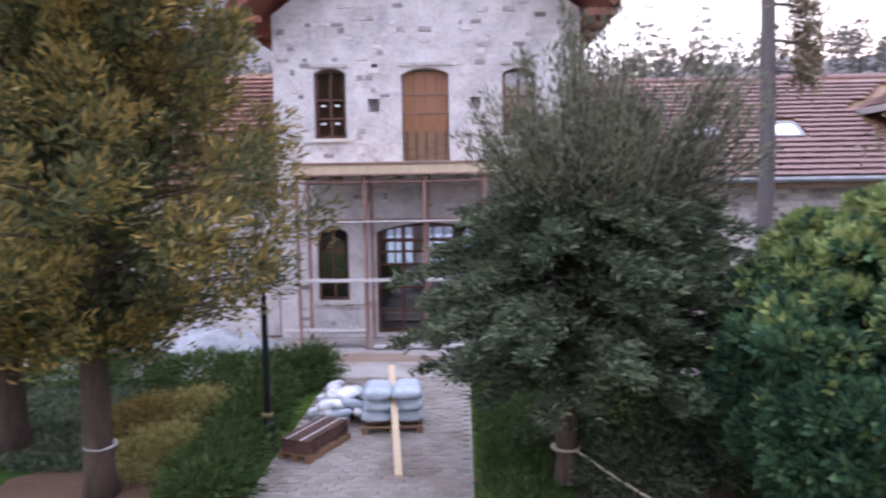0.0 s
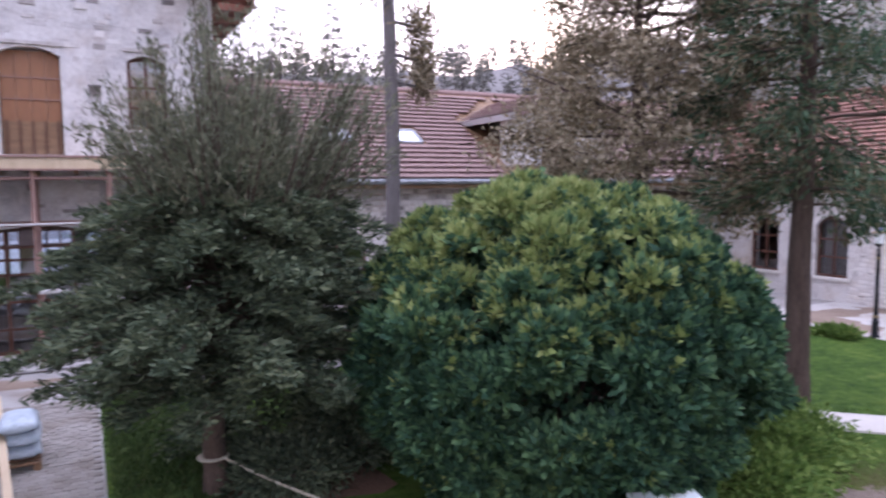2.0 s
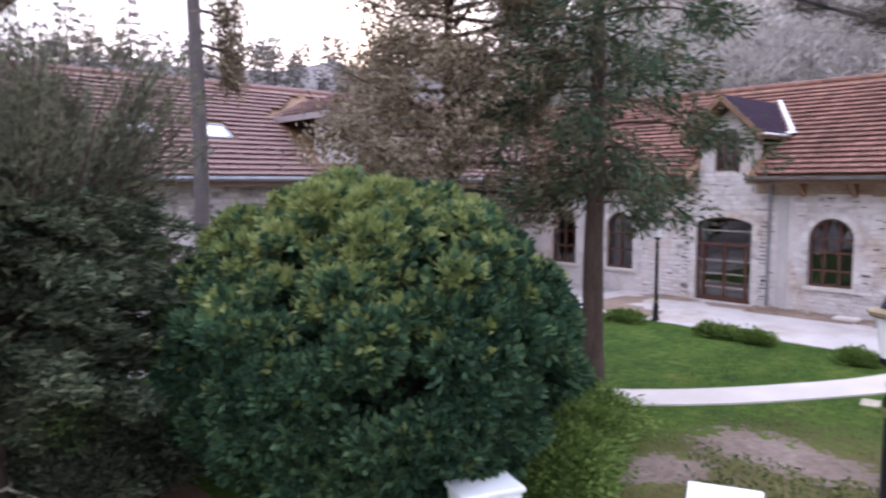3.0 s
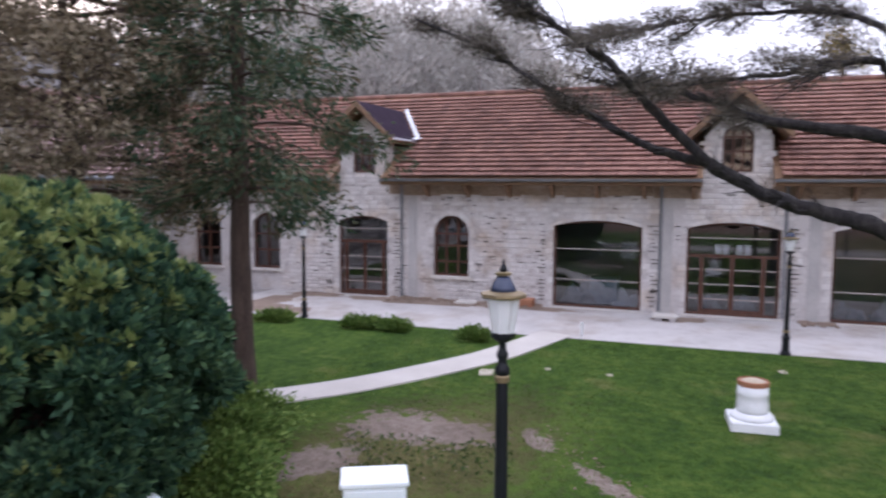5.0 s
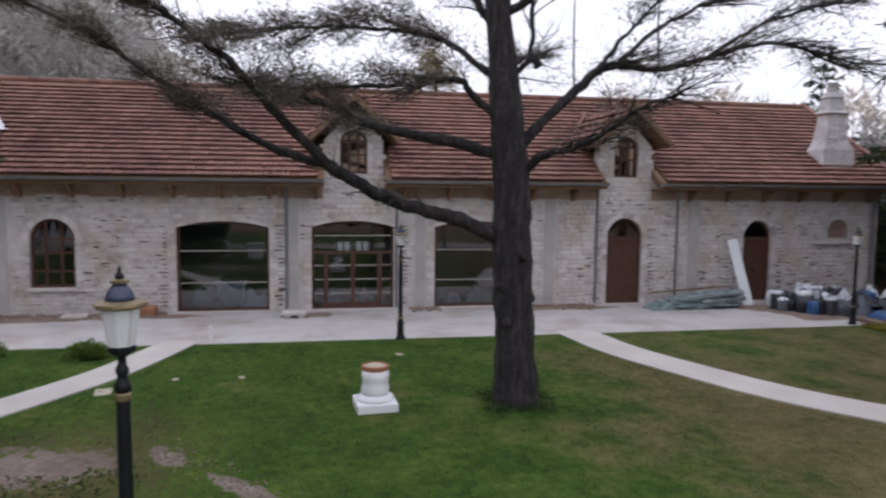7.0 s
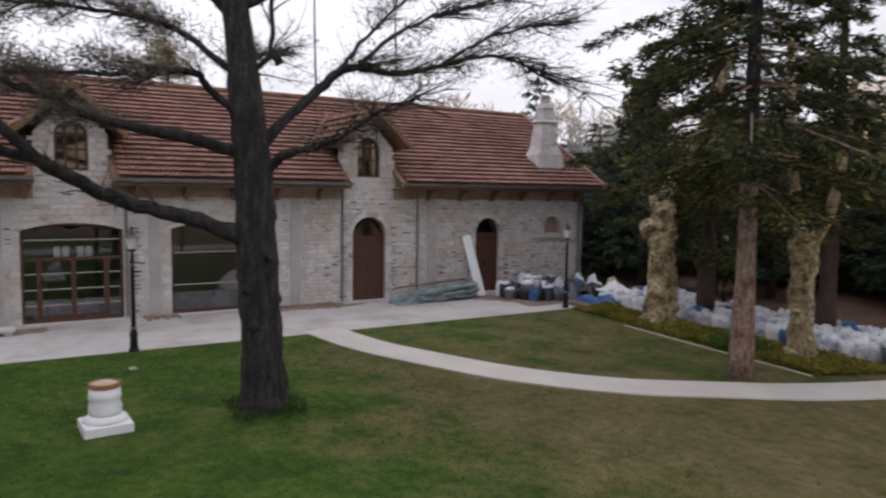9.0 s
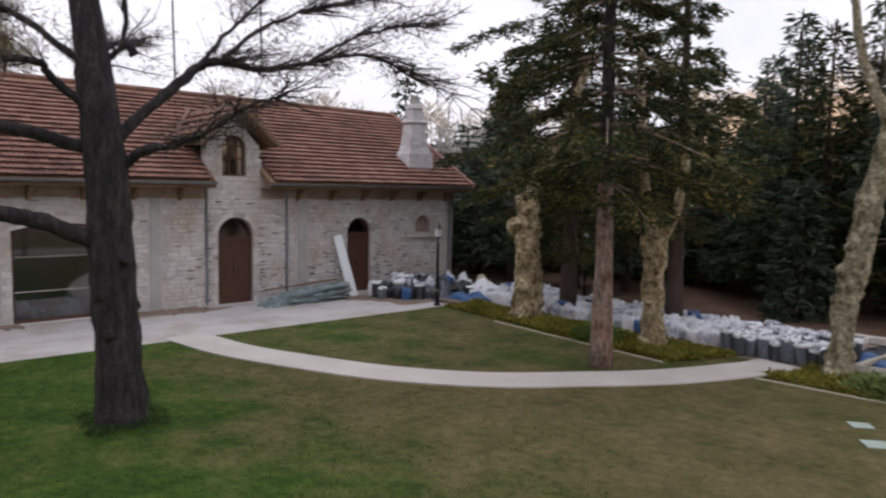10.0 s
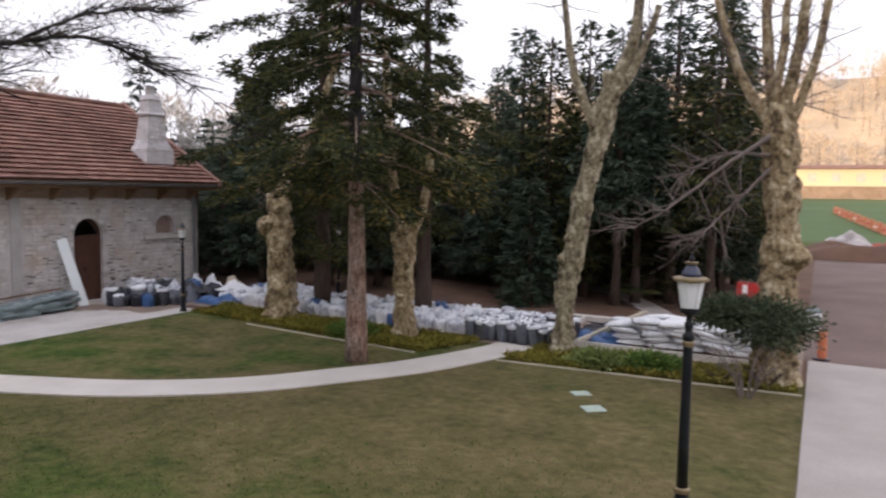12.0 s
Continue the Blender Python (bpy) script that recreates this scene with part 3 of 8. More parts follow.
def window(name, parent, plane, spec, label, cols=(), rows=(), wide=0.08, back=0.16, sill=True, thin=False, stile=0.035, transom=0.0, wood="brown_wood", solid=0.0):
    """A timber window or glazed door in an opening: frame with bars, panes, and a stone sill under it.
    cols, rows: where the bars stand, as fractions of the width and heights in metres. solid: height of solid boarding."""
    u0, u1, z0, spring, rise = spec
    out = opening(*spec)
    w = new(name)
    w.parent = parent
    w["label"] = label
    g = wide
    ins = opening(u0 + g, u1 - g, z0 + g, spring, max(rise - g, 0.012) if rise > 0.01 else 0)
    if rise <= 0.01:
        ins = opening(u0 + g, u1 - g, z0 + g, spring - g, 0)
    fr = panel(plane, out, [ins], -back + 0.05, -back - 0.05)
    top = spring + rise
    for c in cols:
        u = u0 + c * (u1 - u0)
        bar(fr, plane, u - stile, u + stile, z0 + g, transom or top - 0.03 - rise * abs(2 * c - 1) ** 2, -back + 0.04, -back - 0.04)
    if transom:
        bar(fr, plane, u0 + g, u1 - g, transom - 0.045, transom + 0.045, -back + 0.045, -back - 0.045)
        bar(fr, plane, u0 + (u1 - u0) * cols[0], u0 + (u1 - u0) * cols[-1], z0 + g - 0.01, z0 + g + 0.10, -back + 0.043, -back - 0.04)
    for z in rows:
        if thin:
            tb = Buf()
            bar(tb, plane, u0 + g, u1 - g, z - 0.014, z + 0.014, -back + 0.030, -back - 0.03)
            part("glazing_bar", tb, M["bar"], w, "thin pale glazing bar")
            continue
        k = 0.0 if z < spring else (u1 - u0) / 2 * (1 - math.sqrt(max(0.0, 1 - (z - spring) / max(rise, .01))))
        bar(fr, plane, u0 + g + k * .4, u1 - g - k * .4, z - 0.03, z + 0.03, -back + 0.035, -back - 0.035)
    part("frame", fr, M[wood], w)
    o3, x3, y3, d3 = (Vector(plane(*q)) for q in ((0, 0, 0), (1, 0, 0), (0, 1, 0), (0, 0, 1)))
    outward = (x3 - o3).cross(y3 - o3).dot(d3 - o3) > 0
    us = [u0 + 0.02] + [u0 + c * (u1 - u0) for c in cols] + [u1 - 0.02]
    zs = [z0 + 0.02 + solid] + list(rows) + [top - 0.01]
    for a, b_ in zip(us, us[1:]):
        for c, d in zip(zs, zs[1:]):
            if d - c < 0.05:
                continue
            pb = Buf()
            pts = [(a, c), (b_, c), (b_, d), (a, d)] if d < top - 0.05 else [(a, c), (b_, c), (b_, max(c + .02, spring)), ((a + b_) / 2, top - .02 - rise * abs(((a + b_) / 2 - (u0 + u1) / 2) / ((u1 - u0) / 2)) ** 2), (a, max(c + .02, spring))]
            ring_ = tuple(range(len(pts)))
            pb.add([plane(u, v, -back) for u, v in pts], [ring_ if outward else ring_[::-1]])
            po = part("pane", pb, M["glass"], w)
            po.visible_shadow = False
    if solid:
        k = max(2, round((u1 - u0 - 2 * g) / 0.14))
        for i in range(k):
            bb = Buf()
            a = u0 + g + (u1 - u0 - 2 * g) * i / k
            bar(bb, plane, a + 0.004, a + (u1 - u0 - 2 * g) / k - 0.004, z0 + g, z0 + solid, -back + 0.02, -back - 0.03)
            part("board", bb, M[wood], w)
        hb = Buf()
        hu = u0 + (u1 - u0) * 0.52
        bar(hb, plane, hu, hu + 0.03, z0 + 1.02, z0 + 1.18, -back + 0.06, -back + 0.02)
        part("handle", hb, M["iron"], w)
    if sill:
        sb = Buf()
        bar(sb, plane, u0 - 0.10, u1 + 0.10, z0 - 0.09, z0 - 0.002, 0.10, -back - 0.02)
        part("sill", sb, M["sill"], w)
    return w


def inside(u, v, holes):
    for h in holes:
        us, vs = [p[0] for p in h], [p[1] for p in h]
        if min(us) - 0.1 < u < max(us) + 0.1 and min(vs) - 0.03 < v < max(vs) + 0.05:
            return True
    return False


STONE = Buf()
STONE.add([(-.5, -.5, 0), (.5, -.5, 0), (.5, .5, 0), (-.5, .5, 0), (-.44, -.36, 1), (.45, -.40, 1), (.42, .38, 1), (-.45, .40, 1)],
          [(4, 5, 6, 7), (0, 1, 5, 4), (1, 2, 6, 5), (2, 3, 7, 6), (3, 0, 4, 7)])


def lay_stones(plane, wall, u0, u1, v0, v1, holes, near, rng, course=0.15, size=(0.16, 0.46), proud=0.022, name="stone", keep=1.0, top=None, mats=("stone_piece", "stone")):
    """Rough courses of stones on the face of a wall; those within near=(u, u) are pieces of their own, the rest is one mesh."""
    rest, singles = Buf(), []
    v = v0
    while v < v1 - 0.05:
        h = course * rng.uniform(0.8, 1.25)
        u = u0 + rng.uniform(0, 0.1)
        while u < u1 - 0.08:
            w = min(rng.uniform(*size), u1 - u)
            cu, cv = u + w / 2, v + h / 2
            hit = any(inside(cu + s * w / 2, cv, holes) for s in (-1, 0, 1)) or (top and cv + h / 2 > top(cu) - 0.02)
            if not hit and rng.random() < keep:
                ww, hh = w - rng.uniform(0.015, 0.05), h - rng.uniform(0.015, 0.04)
                dz = proud * rng.uniform(0.3, 1.2)
                if near[0] < cu < near[1] and len(singles) < 300:
                    singles.append((cu, cv, ww, hh, dz))
                else:
                    sk = rng.uniform(-.08, .08)
                    rest.add([plane(cu + a * ww, cv + (c + a * sk) * hh, e * dz - 0.004) for a, c, e in STONE.v], STONE.f)
            u += w
        v += h
    part("stonework", rest, M[mats[1]], wall)["kind"] = "stuff"
    me = STONE.mesh("stone")
    me.materials.append(M[mats[0]])
    o = Vector(plane(0, 0, 0))
    ex, ey, ez = (Vector(plane(1, 0, 0)) - o, Vector(plane(0, 1, 0)) - o, Vector(plane(0, 0, 1)) - o)
    for cu, cv, ww, hh, dz in singles:
        ob = new(name, me)
        ob.parent = wall
        mm = Matrix.Identity(4)
        for i, (e, s) in enumerate(((ex, ww), (ey, hh), (ez, dz))):
            for k in range(3):
                mm[k][i] = e[k] * s
        p = plane(cu, cv, -0.004)
        mm.translation = p
        ob.matrix_basis = mm


def tile_verts(w, ln, lift):
    """A clay tile with two rolls: across, along and up; the lower end lifted over the next row."""
    prof = [(0.0, 0.0), (0.16, 0.030), (0.34, 0.030), (0.5, 0.006), (0.66, 0.030), (0.84, 0.030), (1.0, 0.0)]
    vs = [((a - .5) * w * 0.985, 0.0, z + lift) for a, z in prof] + [((a - .5) * w * 0.985, ln, z) for a, z in prof] + [((a - .5) * w * 0.985, 0.0, z + lift - 0.03) for a, z in prof]
    k = len(prof)
    fs = [(i, i + 1, k + i + 1, k + i) for i in range(k - 1)] + [(2 * k + i, 2 * k + i + 1, i + 1, i) for i in range(k - 1)]
    return vs, fs


def tiled_slope(roof, origin, along, up, length, slope_len, keep, near, rng, mats=("tile_piece", "tile"), w=0.28, row=0.318, name="tile"):
    """Rows of clay tiles on a slope. origin: eave corner; along: unit vector of the eave; up: unit vector up the slope."""
    al, u = Vector(along), Vector(up)
    nrm = al.cross(u)
    if nrm.z < 0:
        nrm = -nrm
    vs, fs = tile_verts(w, row + 0.05, 0.085)
    piece = Buf().add(vs, fs).mesh("tile")
    piece.materials.append(M[mats[0]])
    rest, count = Buf(), 0
    for i in range(int(slope_len / row)):
        for j in range(int(length / w)):
            a, s = (j + 0.5) * w, i * row
            p = Vector(origin) + al * a + u * s
            if not keep(a, s, p):
                continue
            jit = rng.uniform(-0.006, 0.006)
            if near[0] < a < near[1] and count < 300:
                ob = new(name, piece)
                ob.parent = roof
                mm = Matrix((al, u, nrm)).transposed().to_4x4()
                mm.translation = p + nrm * jit
                ob.matrix_basis = mm
                count += 1
            else:
                rest.add([p + al * x + u * y + nrm * (z + jit) for x, y, z in vs], fs)
    part("tiling", rest, M[mats[1]], roof)["kind"] = "stuff"


def slab(pts, thick):
    """A sloping slab from its four upper corners."""
    p = [Vector(q) for q in pts]
    n = (p[1] - p[0]).cross(p[3] - p[0]).normalized()
    if n.z < 0:
        n = -n
    q = [v - n * thick for v in p]
    return Buf().add(p + q, [(0, 1, 2, 3), (7, 6, 5, 4), (0, 4, 5, 1), (1, 5, 6, 2), (2, 6, 7, 3), (3, 7, 4, 0)])


# ---- ground ----
def sheet(name, x0, x1, y0, y1, z, mname, label, nx=1, ny=1, thick=0.0, kind="structure", cat="ground"):
    b = Buf()
    if thick:
        b.box(x0, x1, y0, y1, z - thick, z, min(thick * .3, 0.012))
    else:
        b.add([(x0, y0, z), (x1, y0, z), (x1, y1, z), (x0, y1, z)], [(0, 1, 2, 3)])
    return tagged(part(name, b, M[mname]), label, cat, kind=kind)


gb = Buf()
ring = [0, 12, 25, 45, 80, 140, 300, 700, 2500]
for i, r in enumerate(ring[1:]):
    for k in range(48):
        a = 2 * math.pi * k / 48
        gb.v.append((r * math.cos(a), r * math.sin(a), -0.03))
gb.v.append((0, 0, -0.03))
c = len(gb.v) - 1
gb.f += [(c, k, (k + 1) % 48) for k in range(48)]
for i in range(len(ring) - 2):
    gb.f += [(i * 48 + k, (i + 1) * 48 + k, (i + 1) * 48 + (k + 1) % 48, i * 48 + (k + 1) % 48) for k in range(48)]
tagged(part("ground", gb, M["mulch"]), "brown earth covered with needle litter", "ground", kind="structure")
sheet("lawn", 0.1, 18.0, -16.9, 14.7, 0.0, "lawn", "green mown lawn thinning to brown", cat="lawn")
sheet("lawn_west", -16, -2.9, -18, 14.9, 0.0, "lawn", "shaded green lawn beside the walkway", cat="lawn")
sheet("walkway_south", -2.9, 0.1, -19.2, 2.0, 0.03, "walk_south", "pale concrete walkway with straight edges", thick=0.06, cat="walkway")
sheet("walkway_bed", -2.9, 0.1, 2.0, 14.75, 0.005, "apron", "sand bed under the cobbled walkway", cat="walkway")
sheet("apron_north", -30, 22.45, 14.75, 19.0, 0.02, "apron", "pale dusty paving before the stone house", thick=0.05, cat="pavement")
sheet("apron_east", 18.0, 22.45, -16.4, 14.75, 0.02, "paving", "pale dusty paving along the long building", thick=0.05, cat="pavement")
sheet("road", -9.0, 0.2, -62, -19.25, 0.0, "road", "brown dirt road of packed earth", cat="road")
sheet("nursery_strip", 0.2, 24, -21.4, -16.9, 0.004, "dirt", "strip of bare brown soil", cat="soil")
# ground added out of sight, so that the rear panes look bright
sheet("rear_yard", 33.0, 62.0, -12, 14, 0.006, "dirt", "dusty ground added behind the long building to brighten panes", cat="soil")
sheet("rear_yard", -12.0, 10.0, 30.2, 70.0, 0.006, "walk", "pale dusty ground added behind the tall house to brighten panes", cat="pavement")
sheet("yard", -160, 160, -184, -62, 0.01, "lawn", "distant green playing field", cat="field")


def strip(name, ctrl, width, z, thick, mname, label, cat):
    """A paved strip along a smooth line."""
    pts = curve_pts(ctrl, 8)
    b, n = Buf(), len(pts)
    for i, p in enumerate(pts):
        d = (pts[min(i + 1, n - 1)] - pts[max(i - 1, 0)]).normalized()
        s = Vector((-d.y, d.x, 0)) * width / 2
        b.v += [tuple(p + s + Vector((0, 0, z))), tuple(p - s + Vector((0, 0, z))), tuple(p + s + Vector((0, 0, z - thick))), tuple(p - s + Vector((0, 0, z - thick)))]
    for i in range(n - 1):
        o = i * 4
        b.f += [(o, o + 1, o + 5, o + 4), (o + 2, o, o + 4, o + 6), (o + 1, o + 3, o + 7, o + 5)]
    b.f += [(0, 2, 3, 1), (n * 4 - 4, n * 4 - 3, n * 4 - 1, n * 4 - 2)]
    return tagged(part(name, b, M[mname]), label, cat, kind="structure")


strip("path_north", [(18.4, 3.3, 0), (16.6, 3.85, 0), (14.95, 4.5, 0), (12.42, 6.03, 0), (10.9, 7.38, 0), (9.4, 9.1, 0), (8.2, 11.2, 0)], 0.92, 0.032, 0.05, "concrete", "narrow curving path of pale concrete", "path")
strip("path_south", [(18.4, -7.1, 0), (16.0, -7.45, 0), (13.9, -8.2, 0), (11.93, -9.12, 0), (10.2, -10.5, 0), (8.95, -12.2, 0), (7.98, -13.75, 0), (7.1, -16.0, 0), (6.9, -17.0, 0)], 1.12, 0.032, 0.05, "concrete", "curving path of pale concrete", "path")


strip("path_wood", [(13.5, -31.0, 0), (10.6, -30.6, 0), (8.6, -29.6, 0), (6.8, -27.9, 0), (5.2, -25.3, 0), (4.0, -22.8, 0)], 0.9, 0.02, 0.05, "walk", "pale worn path through the wood", "path")


def kerb(ctrl, label):
    b = Buf()
    pts = [Vector(p) for p in ctrl]
    for a, c in zip(pts, pts[1:]):
        d = c - a
        n = max(1, round(d.length / 0.9))
        for k in range(n):
            p, q = a + d * (k / n), a + d * ((k + 1) / n)
            m = Matrix.Translation(p) @ Matrix.Rotation(math.atan2(d.y, d.x), 4, "Z")
            b.box(0.005, (q - p).length - 0.005, -0.025, 0.025, -0.02, 0.032, 0.006, m)
    return tagged(part("kerb", b, M["kerb"]), label, "kerb", kind="structure")


kerb([(14.9, -15.4, 0), (11.8, -15.1, 0), (8.75, -14.85, 0)], "thin pale kerb edging a planting bed")
kerb([(6.7, -15.2, 0), (3.4, -15.45, 0), (0.15, -15.7, 0)], "thin pale kerb edging a planting bed")

# ---- the long building on the east side ----
SL = 0.59  # slope of the wing roofs
EAVE_X, EAVE_Z, RIDGE_X = 21.7, 4.19, 27.45
RIDGE_Z = EAVE_Z + SL * (RIDGE_X - EAVE_X)
E0, E1 = -20.5, 19.4
east = thing("stone_building", (0, 0, 0), "long single-storey stone building with a red tiled roof", "building")
DORMERS = [10.9, -1.25, -10.45]
E_OPEN = {
    "far_window": (17.0, 18.2, 0.82, 2.55, 0.35),
    "north_window": (14.38, 15.55, 0.82, 2.55, 0.35),
    "glass_door": (10.0, 11.92, 0.03, 2.66, 0.2),
    "arch_window": (7.02, 8.28, 0.86, 2.30, 0.63),
    "shop_window": (1.39, 4.16, 0.05, 2.66, 0.2),
    "shop_door": (-2.53, 0.08, 0.05, 2.68, 0.2),
    "shop_window_south": (-6.6, -3.87, 0.05, 2.68, 0.2),
    "arch_door": (-11.12, -9.85, 0.04, 2.36, 0.63),
    "arch_door_south": (-16.1, -15.0, 0.04, 2.36, 0.56),
}
holes = [opening(*s) for s in E_OPEN.values()]
niche = opening(-19.22, -18.38, 2.27, 2.56, 0.40)
holes.append(niche)
outline = [(E0, 0), (E1, 0), (E1, 4.55)]
for c in DORMERS:
    outline += [(c + 0.93, 4.55), (c + 0.93, 5.42), (c, 6.38), (c - 0.93, 5.42), (c - 0.93, 4.55)]
    holes.append(opening(c - 0.43, c + 0.43, 4.38, 5.42, 0.34))
outline.append((E0, 4.55))
wall_e = part("wall", panel(east_plane, outline, holes, 0, -0.5), M["mortar"], east, "pale limestone masonry")


def e_top(u):
    for c in DORMERS:
        if abs(u - c) < 0.93:
            return 6.38 - (abs(u - c)) * 1.03
    return 4.5


rng = random.Random(11)
PIL = [9.05, 0.65, -3.4, -7.8, -13.05]
stone_holes = holes + [opening(p - 0.10, p + 0.10, 0, 4.4, 0) for p in PIL]
lay_stones(east_plane, wall_e, E0 + .02, E1 - 5, 0.02, 6.4, stone_holes, (3.9, 9.0), rng, top=e_top)
# open dark joints between the stones, thickest at the door jambs
jb, rj = Buf(), random.Random(77)
spots = [(rj.uniform(E0 + .3, E1 - 5), rj.uniform(.3, 4.1) if rj.random() < .8 else rj.uniform(.3, 1.6)) for _ in range(460)]
for hole in holes:
    hu0, hu1, hv0, hv1 = min(p[0] for p in hole), max(p[0] for p in hole), min(p[1] for p in hole), max(p[1] for p in hole)
    if hv0 < .5:
        v = .25
        while v < hv1 - .1:
            for e_, sg_ in ((hu0, -1), (hu1, 1)):
                if rj.random() < .75:
                    spots.append((e_ + sg_ * rj.uniform(.27, .40), v + rj.uniform(-.02, .02)))
            v += .13
for u, v in spots:
    w, h = rj.uniform(.10, .26), rj.uniform(.018, .042)
    if not any(inside(u + q * w * .6, v, stone_holes) for q in (-1, 0, 1)):
        sk = rj.uniform(-.01, .01)
        jb.add([east_plane(u + a * w * (1 if e else 1.1), v + c * h + a * sk, .027 if e else -.002) for e in (0, 1) for a, c in ((-.5, -.35), (.5, -.5), (.5, .5), (-.5, .4))], [(4, 5, 6, 7), (0, 1, 5, 4), (1, 2, 6, 5), (2, 3, 7, 6), (3, 0, 4, 7)])
part("open_joints", jb, M["joint"], wall_e, "dark open joints")["kind"] = "stuff"
for p in PIL:
    b = Buf()
    bar(b, east_plane, p - 0.16, p + 0.16, 0, 4.3, 0.03, -0.1)
    part("pilaster", b, M["render"], east, "flush grey rendered strip")
window("window", east, east_plane, E_OPEN["far_window"], "tall brown timber window", (0.5,), (1.5, 2.1))
window("window", east, east_plane, E_OPEN["north_window"], "tall brown timber window", (0.5,), (1.5, 2.1))
window("glazed_door", east, east_plane, E_OPEN["glass_door"], "brown timber double door with many panes", (0.12, 0.5, 0.88), (0.5, 0.95, 1.4, 2.4), wide=0.07, thin=True, stile=0.05, transom=1.95)
window("window", east, east_plane, E_OPEN["arch_window"], "round-arched brown timber window", (0.33, 0.67), (1.35, 1.9, 2.3))
window("shop_window", east, east_plane, E_OPEN["shop_window"], "wide arched shop window in a brown frame", (), (0.93, 1.93), thin=True)
window("glazed_door", east, east_plane, E_OPEN["shop_door"], "wide arched entrance of glazed brown doors", (0.17, 0.5, 0.83), (0.54, 0.99, 1.44, 2.40), wide=0.08, thin=True, stile=0.065, transom=1.86)
window("shop_window", east, east_plane, E_OPEN["shop_window_south"], "wide arched shop window in a brown frame", (), (0.93, 1.93), thin=True)
window("door", east, east_plane, E_OPEN["arch_door"], "brown boarded door under an arched fanlight", (), (2.30,), solid=2.22)
window("door", east, east_plane, E_OPEN["arch_door_south"], "brown boarded door under an arched fanlight", (), (2.30,), solid=2.22)
nb = panel(east_plane, niche, [], -0.18, -0.3)
part("niche", nb, M["old_brick"], east, "small arched niche bricked up in old pink brick")
nb = Buf()
bar(nb, east_plane, -19.5, -17.8, 2.08, 2.18, 0.14, -0.05)
part("ledge", nb, M["sill"], east, "projecting stone ledge")
# arch rings of dressed stones round the doors and windows
def arch_ring(parent, plane, spec, n, depth=0.03, wide=0.2):
    u0, u1, z0, spring, rise = spec
    inn, outp = opening(u0, u1, z0, spring, rise, n)[2:], opening(u0 - wide, u1 + wide, z0, spring, rise + wide * .9, n)[2:]
    sur = new("surround")
    sur.parent = parent
    sur["label"] = "dressed stone surround"
    for k in range(n):
        b = Buf()
        q = [inn[k], inn[k + 1], outp[k + 1], outp[k]]
        mid = (sum(p[0] for p in q) / 4, sum(p[1] for p in q) / 4)
        q = [(mid[0] + (p[0] - mid[0]) * .93, mid[1] + (p[1] - mid[1]) * .95) for p in q]
        vs = [plane(*p, depth) for p in q] + [plane(*p, -0.02) for p in q]
        b.add(vs, [(0, 1, 2, 3), (0, 4, 5, 1), (1, 5, 6, 2), (2, 6, 7, 3), (3, 7, 4, 0)])
        part("voussoir", b, M["stone_piece"], sur)
    zq = z0
    while zq < spring - 0.1:
        h = 0.19
        for s, u in ((-1, u0), (1, u1)):
            b = Buf()
            w = wide * (1.25 if int(zq / h) % 2 else 0.8)
            bar(b, plane, min(u, u + s * w), max(u, u + s * w), zq + .01, min(zq + h, spring) - .012, depth, -0.02)
            part("quoin", b, M["stone_piece"], sur)
        zq += h
    return sur


for k in ("glass_door", "arch_window", "shop_window", "shop_door", "shop_window_south", "arch_door", "arch_door_south", "north_window"):
    arch_ring(east, east_plane, E_OPEN[k], 11 if E_OPEN[k][4] > 0.4 else 15)
# other walls, floor and ceiling inside
b = Buf().box(22.45, 32.6, E0 - 0.0, E0 + 0.5, 0, 4.55).add([(22.45, E0, 4.55), (32.6, E0, 4.55), (27.5, E0, RIDGE_Z), (22.45, E0 + .5, 4.55), (32.6, E0 + .5, 4.55), (27.5, E0 + .5, RIDGE_Z)], [(0, 1, 2), (3, 5, 4), (0, 2, 5, 3), (1, 4, 5, 2)])
part("end_wall", b, M["limewash"], east, "pale end wall")
rear_plane = lambda u, v, d: (32.1 - d, u, v)
REAR = [opening(-2.5, -1.85, .95, 1.5, 0), opening(-1.65, -1.0, .95, 1.5, 0)]
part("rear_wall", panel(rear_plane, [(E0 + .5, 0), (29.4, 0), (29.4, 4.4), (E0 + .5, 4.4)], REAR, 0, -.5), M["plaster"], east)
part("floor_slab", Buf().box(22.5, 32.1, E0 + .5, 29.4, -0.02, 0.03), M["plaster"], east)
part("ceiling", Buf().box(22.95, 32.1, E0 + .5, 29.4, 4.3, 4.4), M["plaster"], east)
for y0, y1 in ((-2.5, -1.85), (-1.65, -1.0)):
    window("rear_window", east, rear_plane, (y0, y1, .95, 1.5, 0), "small rear window letting daylight through", (.5,), (), wide=.05, back=.2, sill=False)
inner_plane = lambda u, v, d: (27.2 - d, u, v)
part("inner_wall", panel(inner_plane, [(E0 + .5, .03), (29.4, .03), (29.4, 4.3), (E0 + .5, 4.3)], [opening(-2.4, -.7, .06, 2.05, 0)], 0, -.15), M["plaster"], east)
